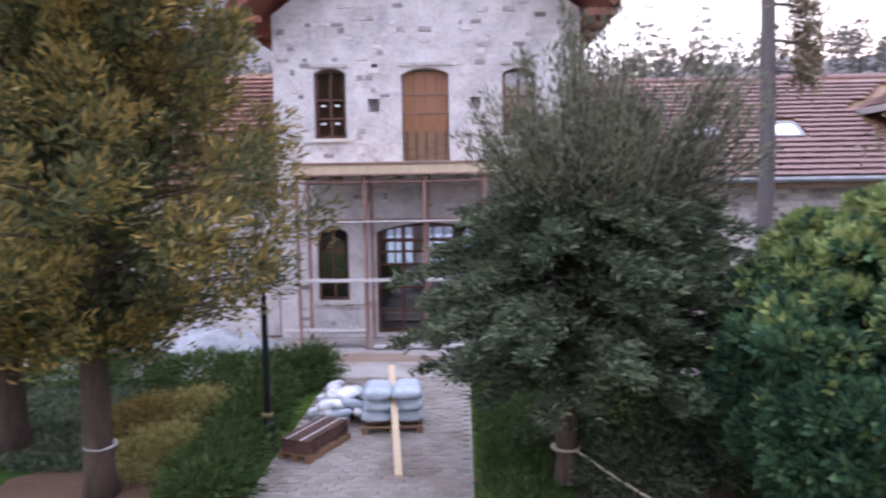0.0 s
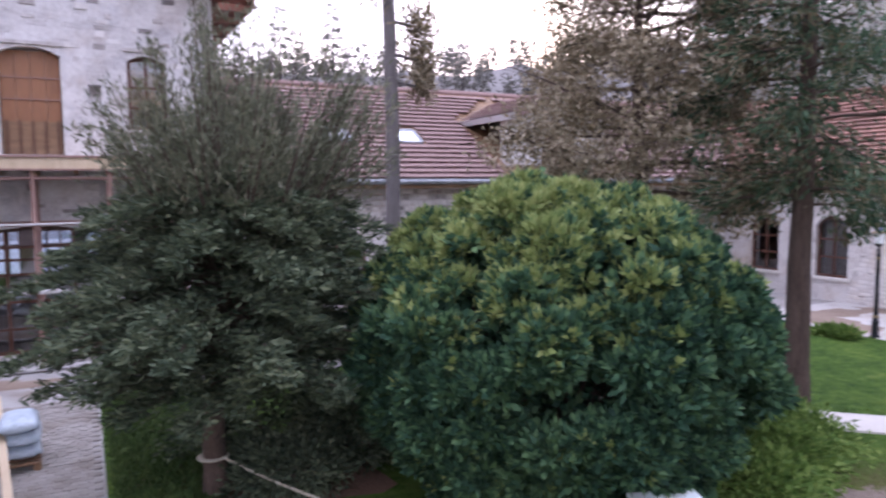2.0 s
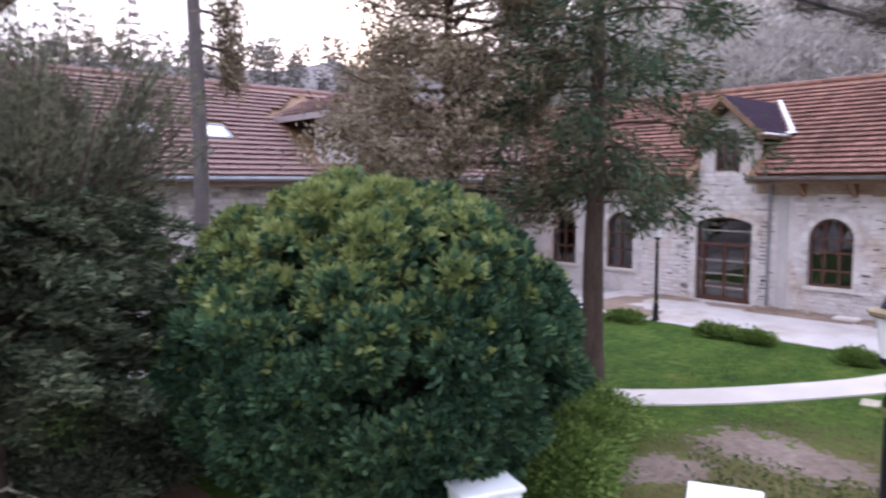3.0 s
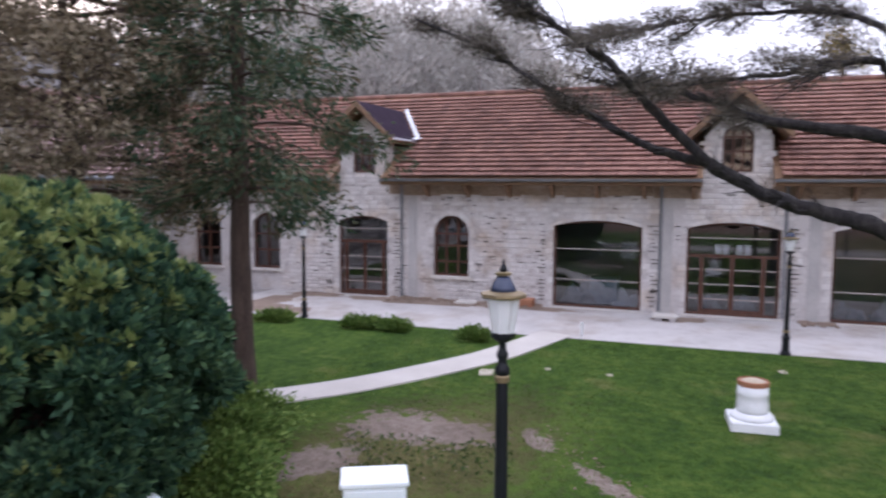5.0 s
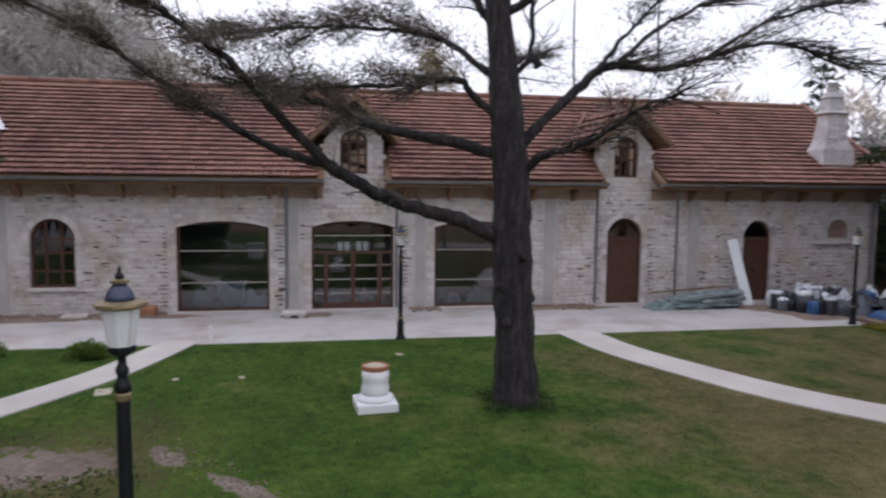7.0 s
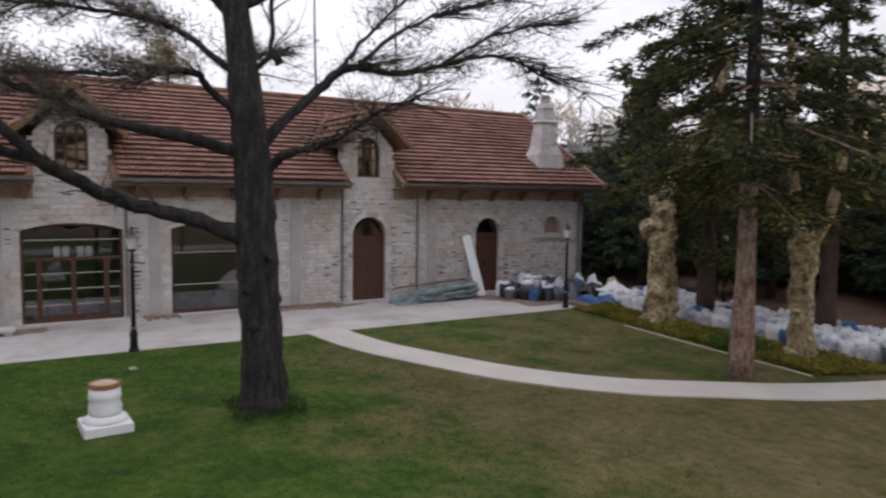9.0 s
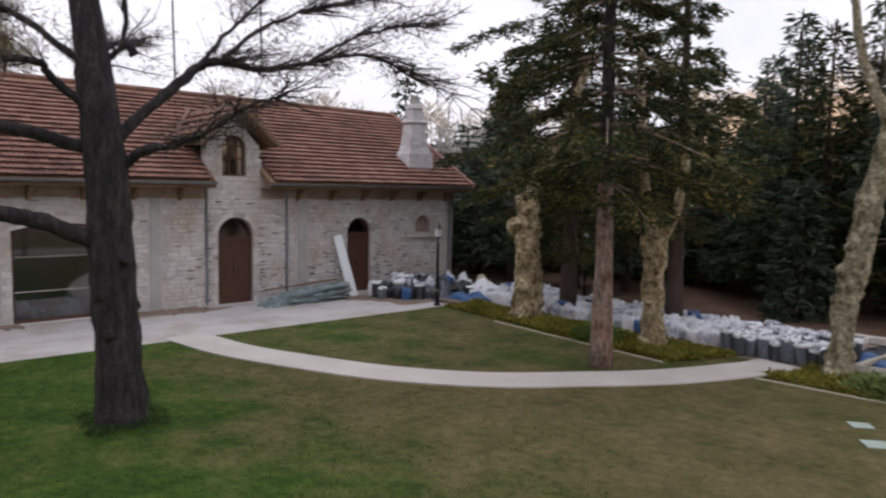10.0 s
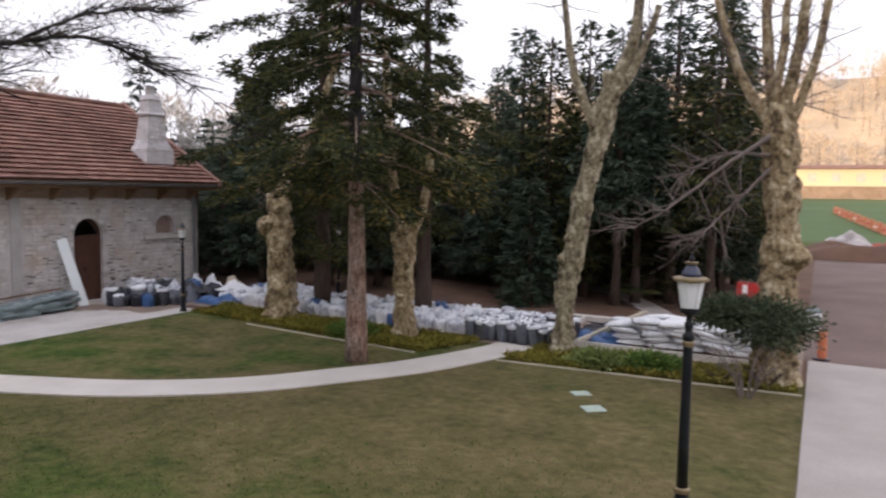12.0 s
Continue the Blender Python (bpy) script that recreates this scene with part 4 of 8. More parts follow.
# roof
WX, WZ = 22.98, EAVE_Z + SL * (22.98 - EAVE_X)
roof_e = part("roof", slab([(WX, E0 - .45, WZ), (WX, 19.93, WZ), (RIDGE_X, 24.4, RIDGE_Z), (RIDGE_X, E0 - .45, RIDGE_Z)], 0.16), M["wood"], east, "red clay tiled roof on timber")
part("roof_back", slab([(RIDGE_X, E0 - .45, RIDGE_Z), (RIDGE_X, 29.8, RIDGE_Z), (33.2, 29.8, EAVE_Z), (33.2, E0 - .45, EAVE_Z)], 0.16), M["tile"], east)
up_e = Vector((1, 0, SL)).normalized()


def keep_e(a, s, p):
    y = p.y
    if p.x - 22.45 < 0.6 and any(abs(y - c) < 0.98 for c in DORMERS):
        return False
    if y > 18.65 + (p.x - EAVE_X):
        return False
    return not any(abs(y - c) < 1.2 and p.z < 6.6 - abs(y - c) * 0.9 for c in DORMERS)


tiled_slope(roof_e, (EAVE_X, 24.5, EAVE_Z + .012), (0, -1, 0), up_e, 24.5 - E0 + .42, math.hypot(RIDGE_X - EAVE_X, RIDGE_Z - EAVE_Z) - .1, keep_e, (14.6, 22.4), random.Random(3))
rt = Buf().tube([(0, 0, .02), (0, .43, .03)], [0.12, 0.105], 8).mesh("ridge_tile")
rt.materials.append(M["tile_piece"])
for k in range(111):
    o = new("ridge_tile", rt)
    o.parent = roof_e
    o.location = (RIDGE_X, E0 - .4 + k * 0.4, RIDGE_Z)
vb = Buf()  # verge coping at the south end
vb.add([(EAVE_X - .05, E0 - .5, EAVE_Z - .12), (RIDGE_X, E0 - .5, RIDGE_Z - .1), (RIDGE_X, E0 - .5, RIDGE_Z + .16), (EAVE_X - .05, E0 - .5, EAVE_Z + .12),
        (EAVE_X - .05, E0 - .28, EAVE_Z - .12), (RIDGE_X, E0 - .28, RIDGE_Z - .1), (RIDGE_X, E0 - .28, RIDGE_Z + .16), (EAVE_X - .05, E0 - .28, EAVE_Z + .12)],
       [(0, 1, 2, 3), (4, 7, 6, 5), (3, 2, 6, 7), (0, 4, 5, 1), (0, 3, 7, 4), (1, 5, 6, 2)])
part("verge", vb, M["tile"], roof_e, "weathered tiled verge")
cuts = [E0 - .45] + [v for c in sorted(DORMERS) for v in (c - 0.95, c + 0.95)] + [18.6]
for a, c in zip(cuts[::2], cuts[1::2]):
    part("roof_overhang", slab([(EAVE_X, a, EAVE_Z), (EAVE_X, c, EAVE_Z), (WX, c, WZ), (WX, a, WZ)], 0.16), M["wood"], roof_e)
    g = Buf()
    n = 10
    prof = [(EAVE_X - 0.07 + 0.075 * math.cos(math.pi + math.pi * k / 6), EAVE_Z - 0.04 + 0.075 * math.sin(math.pi + math.pi * k / 6)) for k in range(7)]
    vs = [(x, y, z) for y in (a, c) for x, z in prof]
    g.add(vs, [(k, k + 1, 8 + k, 7 + k) for k in range(6)])
    g.box(EAVE_X - .155, EAVE_X - .14, a, c, EAVE_Z - .05, EAVE_Z - .025)
    part("gutter", g, M["gutter"], east, "grey zinc half-round gutter")
    f = Buf().box(EAVE_X + 0.02, EAVE_X + 0.05, a, c, EAVE_Z - .22, EAVE_Z - .03)
    f.box(EAVE_X + .05, 22.5, a, c, EAVE_Z - .225, EAVE_Z - .20)
    part("eaves_board", f, M["wood"], east, "varnished pine eaves boarding")
for a, c in zip(cuts[::2], cuts[1::2]):  # thin boards between the brackets, coloured like the brown shade under the eaves
    y = a + .02 if a > E0 else E0 + .02
    while y < c - .05:
        q = min(1.38, c - .02 - y)
        fz = Buf()
        bar(fz, east_plane, y, y + q - .012, 3.62 + .05 * math.sin(y * 2.3), 3.97, .034, -.02)
        part("frieze_board", fz, M["eave_shade"], east)
        y += 1.38
yb = 18.4
while yb > E0:
    if not any(abs(yb - c) < 1.05 for c in DORMERS):
        k = Buf()
        k.add([(22.46, yb - .06, 3.55), (22.46, yb + .06, 3.55), (22.3, yb - .06, 3.62), (22.3, yb + .06, 3.62), (21.85, yb - .06, 3.95), (21.85, yb + .06, 3.95),
               (21.85, yb - .06, 4.03), (21.85, yb + .06, 4.03), (22.46, yb - .06, 4.03), (22.46, yb + .06, 4.03)],
              [(0, 2, 3, 1), (2, 4, 5, 3), (4, 6, 7, 5), (6, 8, 9, 7), (0, 8, 6, 4, 2), (1, 3, 5, 7, 9), (0, 1, 9, 8)])
        part("bracket", k, M["wood"], east)
    yb -= 1.42
for y in (0.85, -2.62, 9.45, -9.45, -12.4, -20.2):
    p = Buf().tube([(22.3, y, 4.1), (22.38, y, 3.9), (22.39, y, 3.5), (22.39, y, 0.1)], [0.045] * 4, 8)
    part("downpipe", p, M["gutter"], east, "grey zinc downpipe")


def dormer(parent, c, plane_x):
    """Gabled wall dormer: two tiled slopes on timber, bargeboards, flashing in the valleys, small arched window."""
    d = new("dormer")
    d.parent = parent
    d["label"] = "small gabled dormer with timber eaves"
    half, zt, ze = 1.38, 6.78, 5.46
    k = (zt - ze) / half
    xf = plane_x - 0.62
    for s in (1, -1):
        xe = plane_x + (ze - (EAVE_Z + .75 * SL)) / SL + .1
        xr = plane_x + (zt - (EAVE_Z + .75 * SL)) / SL + .1
        rs = slab([(xf, c + s * half, ze), (xf, c, zt), (xr, c, zt), (xe, c + s * half, ze)], 0.12)
        sl = part("dormer_roof", rs, M["wood"], d, "tiled dormer slope on pine boards")
        al = Vector((1, 0, 0))
        up = Vector((0, -s * half, zt - ze)).normalized()
        nn = al.cross(up)
        nn = nn if nn.z > 0 else -nn
        tv, tf = tile_verts(0.28, 0.4, 0.085)
        tb = Buf()
        for i in range(5):
            z = ze + up.z * i * .355
            lim = plane_x + (z - (EAVE_Z + .75 * SL)) / SL
            x = xf + .16
            while x < lim:
                p = Vector((x, c + s * half, ze)) + up * (i * .355) + nn * .01
                tb.add([p + al * a + up * b_ + nn * e for a, b_, e in tv], tf)
                x += 0.28
        bare = s < 0 and c > 5  # this slope still waits for its tiles
        if bare:
            part("membrane", slab([(xf + .02, c + s * half, ze + .05), (xf + .02, c, zt + .05), (xr, c, zt + .05), (xe, c + s * half, ze + .05)], 0.04), M["membrane"], d, "dark roofing membrane")
            part("eave_flashing", Buf().tube([(xf + .02, c + s * (half + .02), ze + .05), (xe, c + s * (half + .02), ze + .05)], [.035, .035], 6), M["flash"], d, "white metal eave strip")
        else:
            part("dormer_tiling", tb, M["tile"], d)["kind"] = "stuff"
        bb = Buf()
        q = [(c, zt + .05), (c + s * (half + .03), ze + .02), (c + s * (half + .03), ze - .16), (c, zt - .16)]
        bb.add([(xf - .04, u, v) for u, v in q] + [(xf, u, v) for u, v in q], [(0, 1, 2, 3), (7, 6, 5, 4), (0, 4, 5, 1), (1, 5, 6, 2), (2, 6, 7, 3), (3, 7, 4, 0)])
        part("bargeboard", bb, M["wood"], d, "pine bargeboard")
        fl = Buf()
        a0, a1 = Vector((xe - .05, c + s * (half + .02), ze + .20)), Vector((xr, c, zt + .18))
        wv = Vector((-.03, s * .12, .012))
        fl.add([a0 - wv * .3, a0 + wv * 1.3, a1 + wv, a1 - wv * .3], [(0, 1, 2, 3)])
        fl.add([a0 + Vector((-.5, 0, -.04)), a0 + Vector((-.5, s * .16, -.1)), a0 + Vector((.1, s * .2, -.02)), a0 + Vector((.1, 0, .02))], [(0, 1, 2, 3)])
        part("flashing", fl, M["flash" if s < 0 and c > 5 else "tile"], d, "white metal valley flashing" if s < 0 and c > 5 else "clay valley strip")
    window("dormer_window", parent, lambda u, v, dd: (plane_x - dd, u, v), (c - .43, c + .43, 4.38, 5.42, .34), "small arched brown dormer window", (0.34, 0.66), (4.98, 5.40), wide=0.07, sill=False)
    arch_ring(parent, lambda u, v, dd: (plane_x - dd, u, v), (c - .43, c + .43, 4.38, 5.42, .34), 9, wide=0.15)


for c in DORMERS:
    dormer(east, c, 22.45)
# chimney near the south end
def frustum(b, q0, q1):
    """A tapered block between two level rectangles (x0, x1, y0, y1, z)."""
    vs = [(x, y, q[4]) for q in (q0, q1) for x, y in ((q[0], q[2]), (q[1], q[2]), (q[1], q[3]), (q[0], q[3]))]
    b.add(vs, [(0, 1, 5, 4), (1, 2, 6, 5), (2, 3, 7, 6), (3, 0, 4, 7), (4, 5, 6, 7), (3, 2, 1, 0)])


cb = Buf()
frustum(cb, (22.75, 23.75, -19.6, -18.25, 4.5), (22.8, 23.7, -19.55, -18.3, 5.5))
frustum(cb, (22.8, 23.7, -19.55, -18.3, 5.5), (22.90, 23.62, -19.38, -18.46, 5.85))
frustum(cb, (22.90, 23.62, -19.38, -18.46, 5.85), (22.99, 23.55, -19.24, -18.58, 6.85))
cb.box(22.90, 23.62, -19.36, -18.46, 6.80, 6.92, .04)
frustum(cb, (22.98, 23.54, -19.24, -18.58, 6.92), (23.02, 23.50, -19.18, -18.64, 7.48))
frustum(cb, (22.97, 23.55, -19.24, -18.58, 7.42), (23.06, 23.46, -19.12, -18.70, 7.62))
chim = part("chimney", cb, M["limewash"], east, "pale stone chimney stack with sloping shoulders")
part("chimney_pot", Buf().lathe([(.2, 0), (.2, .1), (.15, .12), (.14, .25), (.2, .27), (.2, .32)], 12, (23.27, -18.91, 7.62)), M["render"], chim)
lay_stones(lambda u, v, d: (22.795 - d, u, v), chim, -19.5, -18.35, 5.0, 5.5, [], (0, 0), random.Random(8), keep=.6)
lay_stones(lambda u, v, d: (22.905 + (v - 5.85) * .085 - d, u, v), chim, -19.34, -18.5, 5.88, 6.75, [], (0, 0), random.Random(9), keep=.55)

# ---- north wings and the tall house between them ----
NY = 19.4
north = thing("stone_wing", (0, 0, 0), "long stone wing with a weathered tiled roof and skylights", "building")
NE_Z, NR_Z, NR_Y = EAVE_Z, RIDGE_Z, NY + 5.0
WN = [(5.6, 7.4), (8.2, 10.4), (16.5, 17.7), (19.6, 20.8)]
n_holes = [opening(a, b_, .85, 2.35, .5) for a, b_ in WN]
nplane = north_plane(NY)
nw = part("wall", panel(nplane, [(3.3, 0), (22.45, 0), (22.45, 4.5), (3.3, 4.5)], n_holes, 0, -.5), M["mortar"], north, "pale limestone masonry")
lay_stones(nplane, nw, 3.5, 22.4, 0.02, 4.3, n_holes, (0, 0), random.Random(5), mats=("rubble", "rubble"))
for a, b_ in WN:
    window("window", north, nplane, (a, b_, .85, 2.35, .5), "arched brown timber window", (.5,), (1.5, 2.3))
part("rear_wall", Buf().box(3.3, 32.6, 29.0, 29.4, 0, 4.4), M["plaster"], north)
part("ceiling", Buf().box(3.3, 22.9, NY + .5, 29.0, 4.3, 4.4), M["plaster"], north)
roof_n = part("roof", slab([(3.2, NY - .75, NE_Z), (22.0, NY - .75, NE_Z), (27.45, NR_Y, NR_Z), (3.2, NR_Y, NR_Z)], .16), M["wood"], north, "weathered tiled roof with skylights")
part("roof_back", slab([(3.2, NR_Y, NR_Z), (33.0, NR_Y, NR_Z), (33.0, 30.2, NE_Z), (3.2, 30.2, NE_Z)], .16), M["tile_old"], north)
up_n = Vector((0, 1, SL)).normalized()
SKY = [(6.75, 7.45), (9.05, 9.85)]
SK_Y0, SK_Y1 = 20.65, 21.4


def keep_n(a, s, p):
    if any(x0 - .1 < p.x < x1 + .1 and SK_Y0 - .25 < p.y < SK_Y1 for x0, x1 in SKY):
        return False
    if p.x > 21.7 + (p.y - NY + .75):
        return False
    return not (abs(p.x - 14.3) < 2.3 and p.z < 7.35 - abs(p.x - 14.3) * .45)


tiled_slope(roof_n, (3.3, NY - .75, NE_Z + .012), (1, 0, 0), up_n, 23.4, math.hypot(5.75, NR_Z - NE_Z) - .1, keep_n, (4.3, 10.5), random.Random(4), ("tile_old", "tile_old"))
rt = Buf().tube([(0, 0, .02), (.43, 0, .03)], [0.12, 0.105], 8).mesh("ridge_tile")
rt.materials.append(M["tile_old"])
for k in range(60):
    o = new("ridge_tile", rt)
    o.parent = roof_n
    o.location = (3.3 + k * .4, NR_Y, NR_Z)
part("gutter", Buf().tube([(3.3, NY - .82, NE_Z - .04), (21.6, NY - .82, NE_Z - .04)], [.08, .08], 8), M["gutter"], north, "grey zinc gutter")
part("eaves_board", Buf().box(3.3, 21.7, NY - .72, NY - .68, NE_Z - .24, NE_Z - .03).box(3.3, 21.7, NY - .68, NY, NE_Z - .23, NE_Z - .2), M["wood"], north, "varnished pine eaves boarding")
for x0, x1 in SKY:
    z = lambda y: NE_Z + SL * (y - NY + .75)
    sk = new("skylight")
    sk.parent = north
    sk["label"] = "roof window reflecting the bright sky"
    nn = Vector((0, -SL, 1)).normalized()
    P = [Vector((x, y, z(y))) for x, y in ((x0, SK_Y0), (x1, SK_Y0), (x1, SK_Y1), (x0, SK_Y1))]
    fb = Buf()
    for i in range(4):
        a, c = P[i], P[(i + 1) % 4]
        d = (c - a).normalized()
        s = nn.cross(d) * .05
        fb.add([a + nn * h + s * q + d * e for h in (0.0, .09) for q in (-1, 1) for e in (0,)] + [c + nn * h + s * q for h in (0.0, .09) for q in (-1, 1)], [(0, 1, 5, 4), (2, 6, 7, 3), (0, 4, 6, 2), (1, 3, 7, 5), (0, 2, 3, 1), (4, 5, 7, 6)])
    part("frame", fb, M["gutter"], sk)
    pg = Buf().add([p + nn * .07 for p in P], [(0, 1, 2, 3)])
    sm = M.get("sky_pane") or mat("reflecting_pane", [(.3, (.70, .72, .75)), (.7, (.78, .80, .83))], 1, 5, .08, 0, metal=1.0)
    M["sky_pane"] = sm
    part("pane", pg, sm, sk)
# large cross gable on the wing
cg = new("cross_gable")
cg.parent = north
cg["label"] = "wide gabled cross roof with white flashing"
for s in (1, -1):
    ze, zt, half = 6.25, 7.1, 2.2
    y0 = NY - 1.0
    ye, yr = NY + (ze - (EAVE_Z + .75 * SL)) / SL + .1, NY + (zt - (EAVE_Z + .75 * SL)) / SL + .1
    gr = part("gable_roof", slab([(14.3 + s * half, y0, ze), (14.3, y0, zt), (14.3, yr, zt), (14.3 + s * half, ye, ze)], .14), M["tile_old"], cg)
    upg = Vector((-s * half, 0, zt - ze)).normalized()
    ng = Vector((s * (zt - ze), 0, half)).normalized()
    tv, tf = tile_verts(.28, .4, .085)
    tb = Buf()
    for i in range(7):
        for j in range(22):
            p = Vector((14.3 + s * half, y0 + .14 + j * .28, ze + .01)) + upg * (i * .34)
            if p.y < NY + (p.z - (EAVE_Z + .75 * SL)) / SL:
                tb.add([p + Vector((0, 1, 0)) * a + upg * b_ + ng * e for a, b_, e in tv], tf)
    part("gable_tiling", tb, M["tile_old"], gr)["kind"] = "stuff"
    fl = Buf()
    fl.add([(14.3 + s * (half + .12), y0, ze + .02), (14.3 + s * half, y0, ze - .16), (14.3 + s * half, ye + .3, ze - .16), (14.3 + s * (half + .12), ye + .3, ze + .02)], [(0, 1, 2, 3)])
    fl.add([(14.3 + s * (half + .5), ye - .25, ze - .28), (14.3 + s * (half - .1), ye + .05, ze + .1), (14.3, yr + .1, zt + .06), (14.3 + s * .3, yr + .1, zt + .02)], [(0, 1, 2, 3)])
    part("flashing", fl, M["flash"], cg, "white metal flashing")
part("gable_wall", panel(nplane, [(12.3, 4.4), (16.3, 4.4), (16.3, 6.3), (14.3, 7.2), (12.3, 6.3)], [opening(13.7, 14.9, 4.7, 5.7, .4)], .02, -.4), M["mortar"], cg)
window("dormer_window", north, nplane, (13.7, 14.9, 4.7, 5.7, .4), "arched brown window in the cross gable", (.5,), (5.3,))

west = thing("stone_wing", (0, 0, 0), "far stone wing with a red tiled roof", "building")
part("wall", Buf().box(-32, -5.2, NY, NY + .5, 0, 4.5), M["limewash"], west, "pale limewashed masonry")
part("rear_wall", Buf().box(-32, -5.2, 29, 29.4, 0, 4.4), M["plaster"], west)
WR_Z = NR_Z + .55
roof_w = part("roof", slab([(-32, NY - .75, NE_Z), (-5.1, NY - .75, NE_Z), (-5.1, NR_Y, WR_Z), (-32, NR_Y, WR_Z)], .16), M["wood"], west)
part("roof_back", slab([(-32, NR_Y, WR_Z), (-5.1, NR_Y, WR_Z), (-5.1, 30.2, NE_Z), (-32, 30.2, NE_Z)], .16), M["tile"], west)
tiled_slope(roof_w, (-14, NY - .75, NE_Z + .012), (1, 0, 0), Vector((0, 5.75, WR_Z - NE_Z)).normalized(), 8.8, math.hypot(5.75, WR_Z - NE_Z) - .1, lambda a, s, p: True, (0, 0), random.Random(6))

# the tall house
HX0, HX1, HY, HC = -5.05, 3.15, 19.0, -0.95
HE = 8.75
house = thing("stone_house", (0, 0, 0), "tall gabled house of limewashed rubble under repair", "house")
hplane = north_plane(HY)
H_OPEN = {"win_l": (-3.97, -3.1, 5.45, 7.18, .15), "door_up": (-1.6, -.33, 4.82, 7.12, .18), "win_r": (1.1, 1.97, 5.45, 7.1, .15),
          "low_l": (-4.0, -3.14, 1.03, 2.86, .22), "low_door": (-2.38, .45, .1, 2.9, .25), "low_r": (1.2, 2.06, 1.03, 2.86, .22)}
h_holes = [opening(*s) for s in H_OPEN.values()]
small = [(-2.5, -2.2, 6.14, 6.5), (.24, .52, 6.14, 6.5), (-2.39, -2.23, 7.28, 7.42)]
h_holes += [opening(a, b_, c, d, 0) for a, b_, c, d in small]
wall_h = part("wall", panel(hplane, [(HX0, 0), (HX1, 0), (HX1, HE), (HC, HE + 2.9), (HX0, HE)], h_holes, 0, -.6), M["limewash"], house, "thick limewashed rubble wall")
part("niche_back", Buf().box(-2.6, .6, HY + .3, HY + .32, 6.0, 7.5), M["rubble"], house)
for x0, x1 in ((HX0, HX0 + .6), (HX1 - .6, HX1)):
    part("side_wall", Buf().box(x0, x1, HY + .6, 30, 0, HE), M["limewash"], house)
rear_h = north_plane(29.4)
H_REAR = [(-3.3, -2.1, .9, 2.55, 0), (-1.7, -.4, .9, 2.55, 0), (0.0, 1.2, .9, 2.55, 0)]
part("rear_wall", panel(rear_h, [(HX0 + .6, 0), (HX1 - .6, 0), (HX1 - .6, HE), (HX0 + .6, HE)], [opening(*q) for q in H_REAR], 0, -.6), M["limewash"], house)
for q in H_REAR:
    window("rear_window", house, rear_h, q, "rear window letting daylight through", (.33, .67), (1.45, 2.0), wide=.07, back=.3, sill=False)
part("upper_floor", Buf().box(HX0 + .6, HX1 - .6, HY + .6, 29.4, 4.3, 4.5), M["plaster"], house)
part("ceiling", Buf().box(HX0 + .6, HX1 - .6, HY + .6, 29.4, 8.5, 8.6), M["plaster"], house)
rr = random.Random(21)
lay_stones(hplane, wall_h, HX0 + .03, HX1 - .03, 0.05, 11.4, h_holes, (0, 0), rr, .15, (.12, .40), .035, keep=.13, top=lambda u: HE + 2.9 - abs(u - HC) * .707, mats=("rubble", "rubble"))
lay_stones(hplane, wall_h, HX0 + .03, HX1 - .03, 0.02, 11.4, h_holes, (-3.0, 1.5), rr, .2, (.2, .5), .012, keep=.34, top=lambda u: HE + 2.9 - abs(u - HC) * .707, mats=("limewash", "limewash"))
window("window", house, hplane, H_OPEN["win_l"], "arched brown casement window of the upper floor", (.5,), (6.0, 6.5), wide=.09, back=.2, wood="brown_wood")
window("window", house, hplane, H_OPEN["win_r"], "arched brown casement window of the upper floor", (.5,), (6.0, 6.5), wide=.09, back=.2)
window("window", house, hplane, H_OPEN["low_l"], "brown timber window of the ground floor", (.5,), (1.6, 2.4), wide=.08, back=.25)
window("window", house, hplane, H_OPEN["low_r"], "brown timber window of the ground floor", (.5,), (1.6, 2.4), wide=.08, back=.25)
window("glazed_door", house, hplane, H_OPEN["low_door"], "wide arched entrance with glazed brown doors", (.25, .5, .75), (.7, 1.35, 2.0, 2.35, 2.65), wide=.09, back=.25, sill=False)
shut = new("boarded_opening")
shut.parent = house
shut["label"] = "opening closed with amber boards"
for i in range(4):
    b = Buf()
    bar(b, hplane, -1.58 + i * .31, -1.28 + i * .31, 4.83, 7.22, -.2, -.24)
    part("board", b, M["amber_wood"], shut)
for z in (5.05, 5.55, 6.1, 6.6):
    b = Buf()
    bar(b, hplane, -1.6, -.34, z, z + .025, -.17, -.21)
    part("batten", b, M["rust"], shut)
b = Buf()
bar(b, hplane, -1.58, -.36, 4.84, 5.60, -.15, -.2)
part("hatch", b, M["wood"], shut, "red-brown lower boards")
b = Buf()
for k in range(5):
    bar(b, hplane, -1.5 + k * .26, -1.46 + k * .26, 4.84, 5.62, -.10, -.13)
part("railing", b, M["brown_wood"], shut, "thin upright bars before the boards")
# board added behind the glass in place of a brownish reflection
part("backing_board", Buf().box(-3.93, -3.14, HY + .29, HY + .31, 5.5, 7.2), M["amber_wood"], house, "brown board added to tint the pane like a reflection")
for u in (-3.80, -3.42):
    for z in (5.84, 6.32):
        b = Buf()
        bar(b, hplane, u, u + .13, z, z + .05, -.13, -.15)
        part("sticker", b, M["white_paint"], house, "small white sticker on the pane")
for u in (-4.05, -1.7, 1.02):
    b = Buf()
    w = 1.45 if u == -1.7 else 1.0
    bar(b, hplane, u, u + w, 7.34, 7.42, .05, -.1)
    part("lintel", b, M["rubble"], house, "dark weathered lintel")
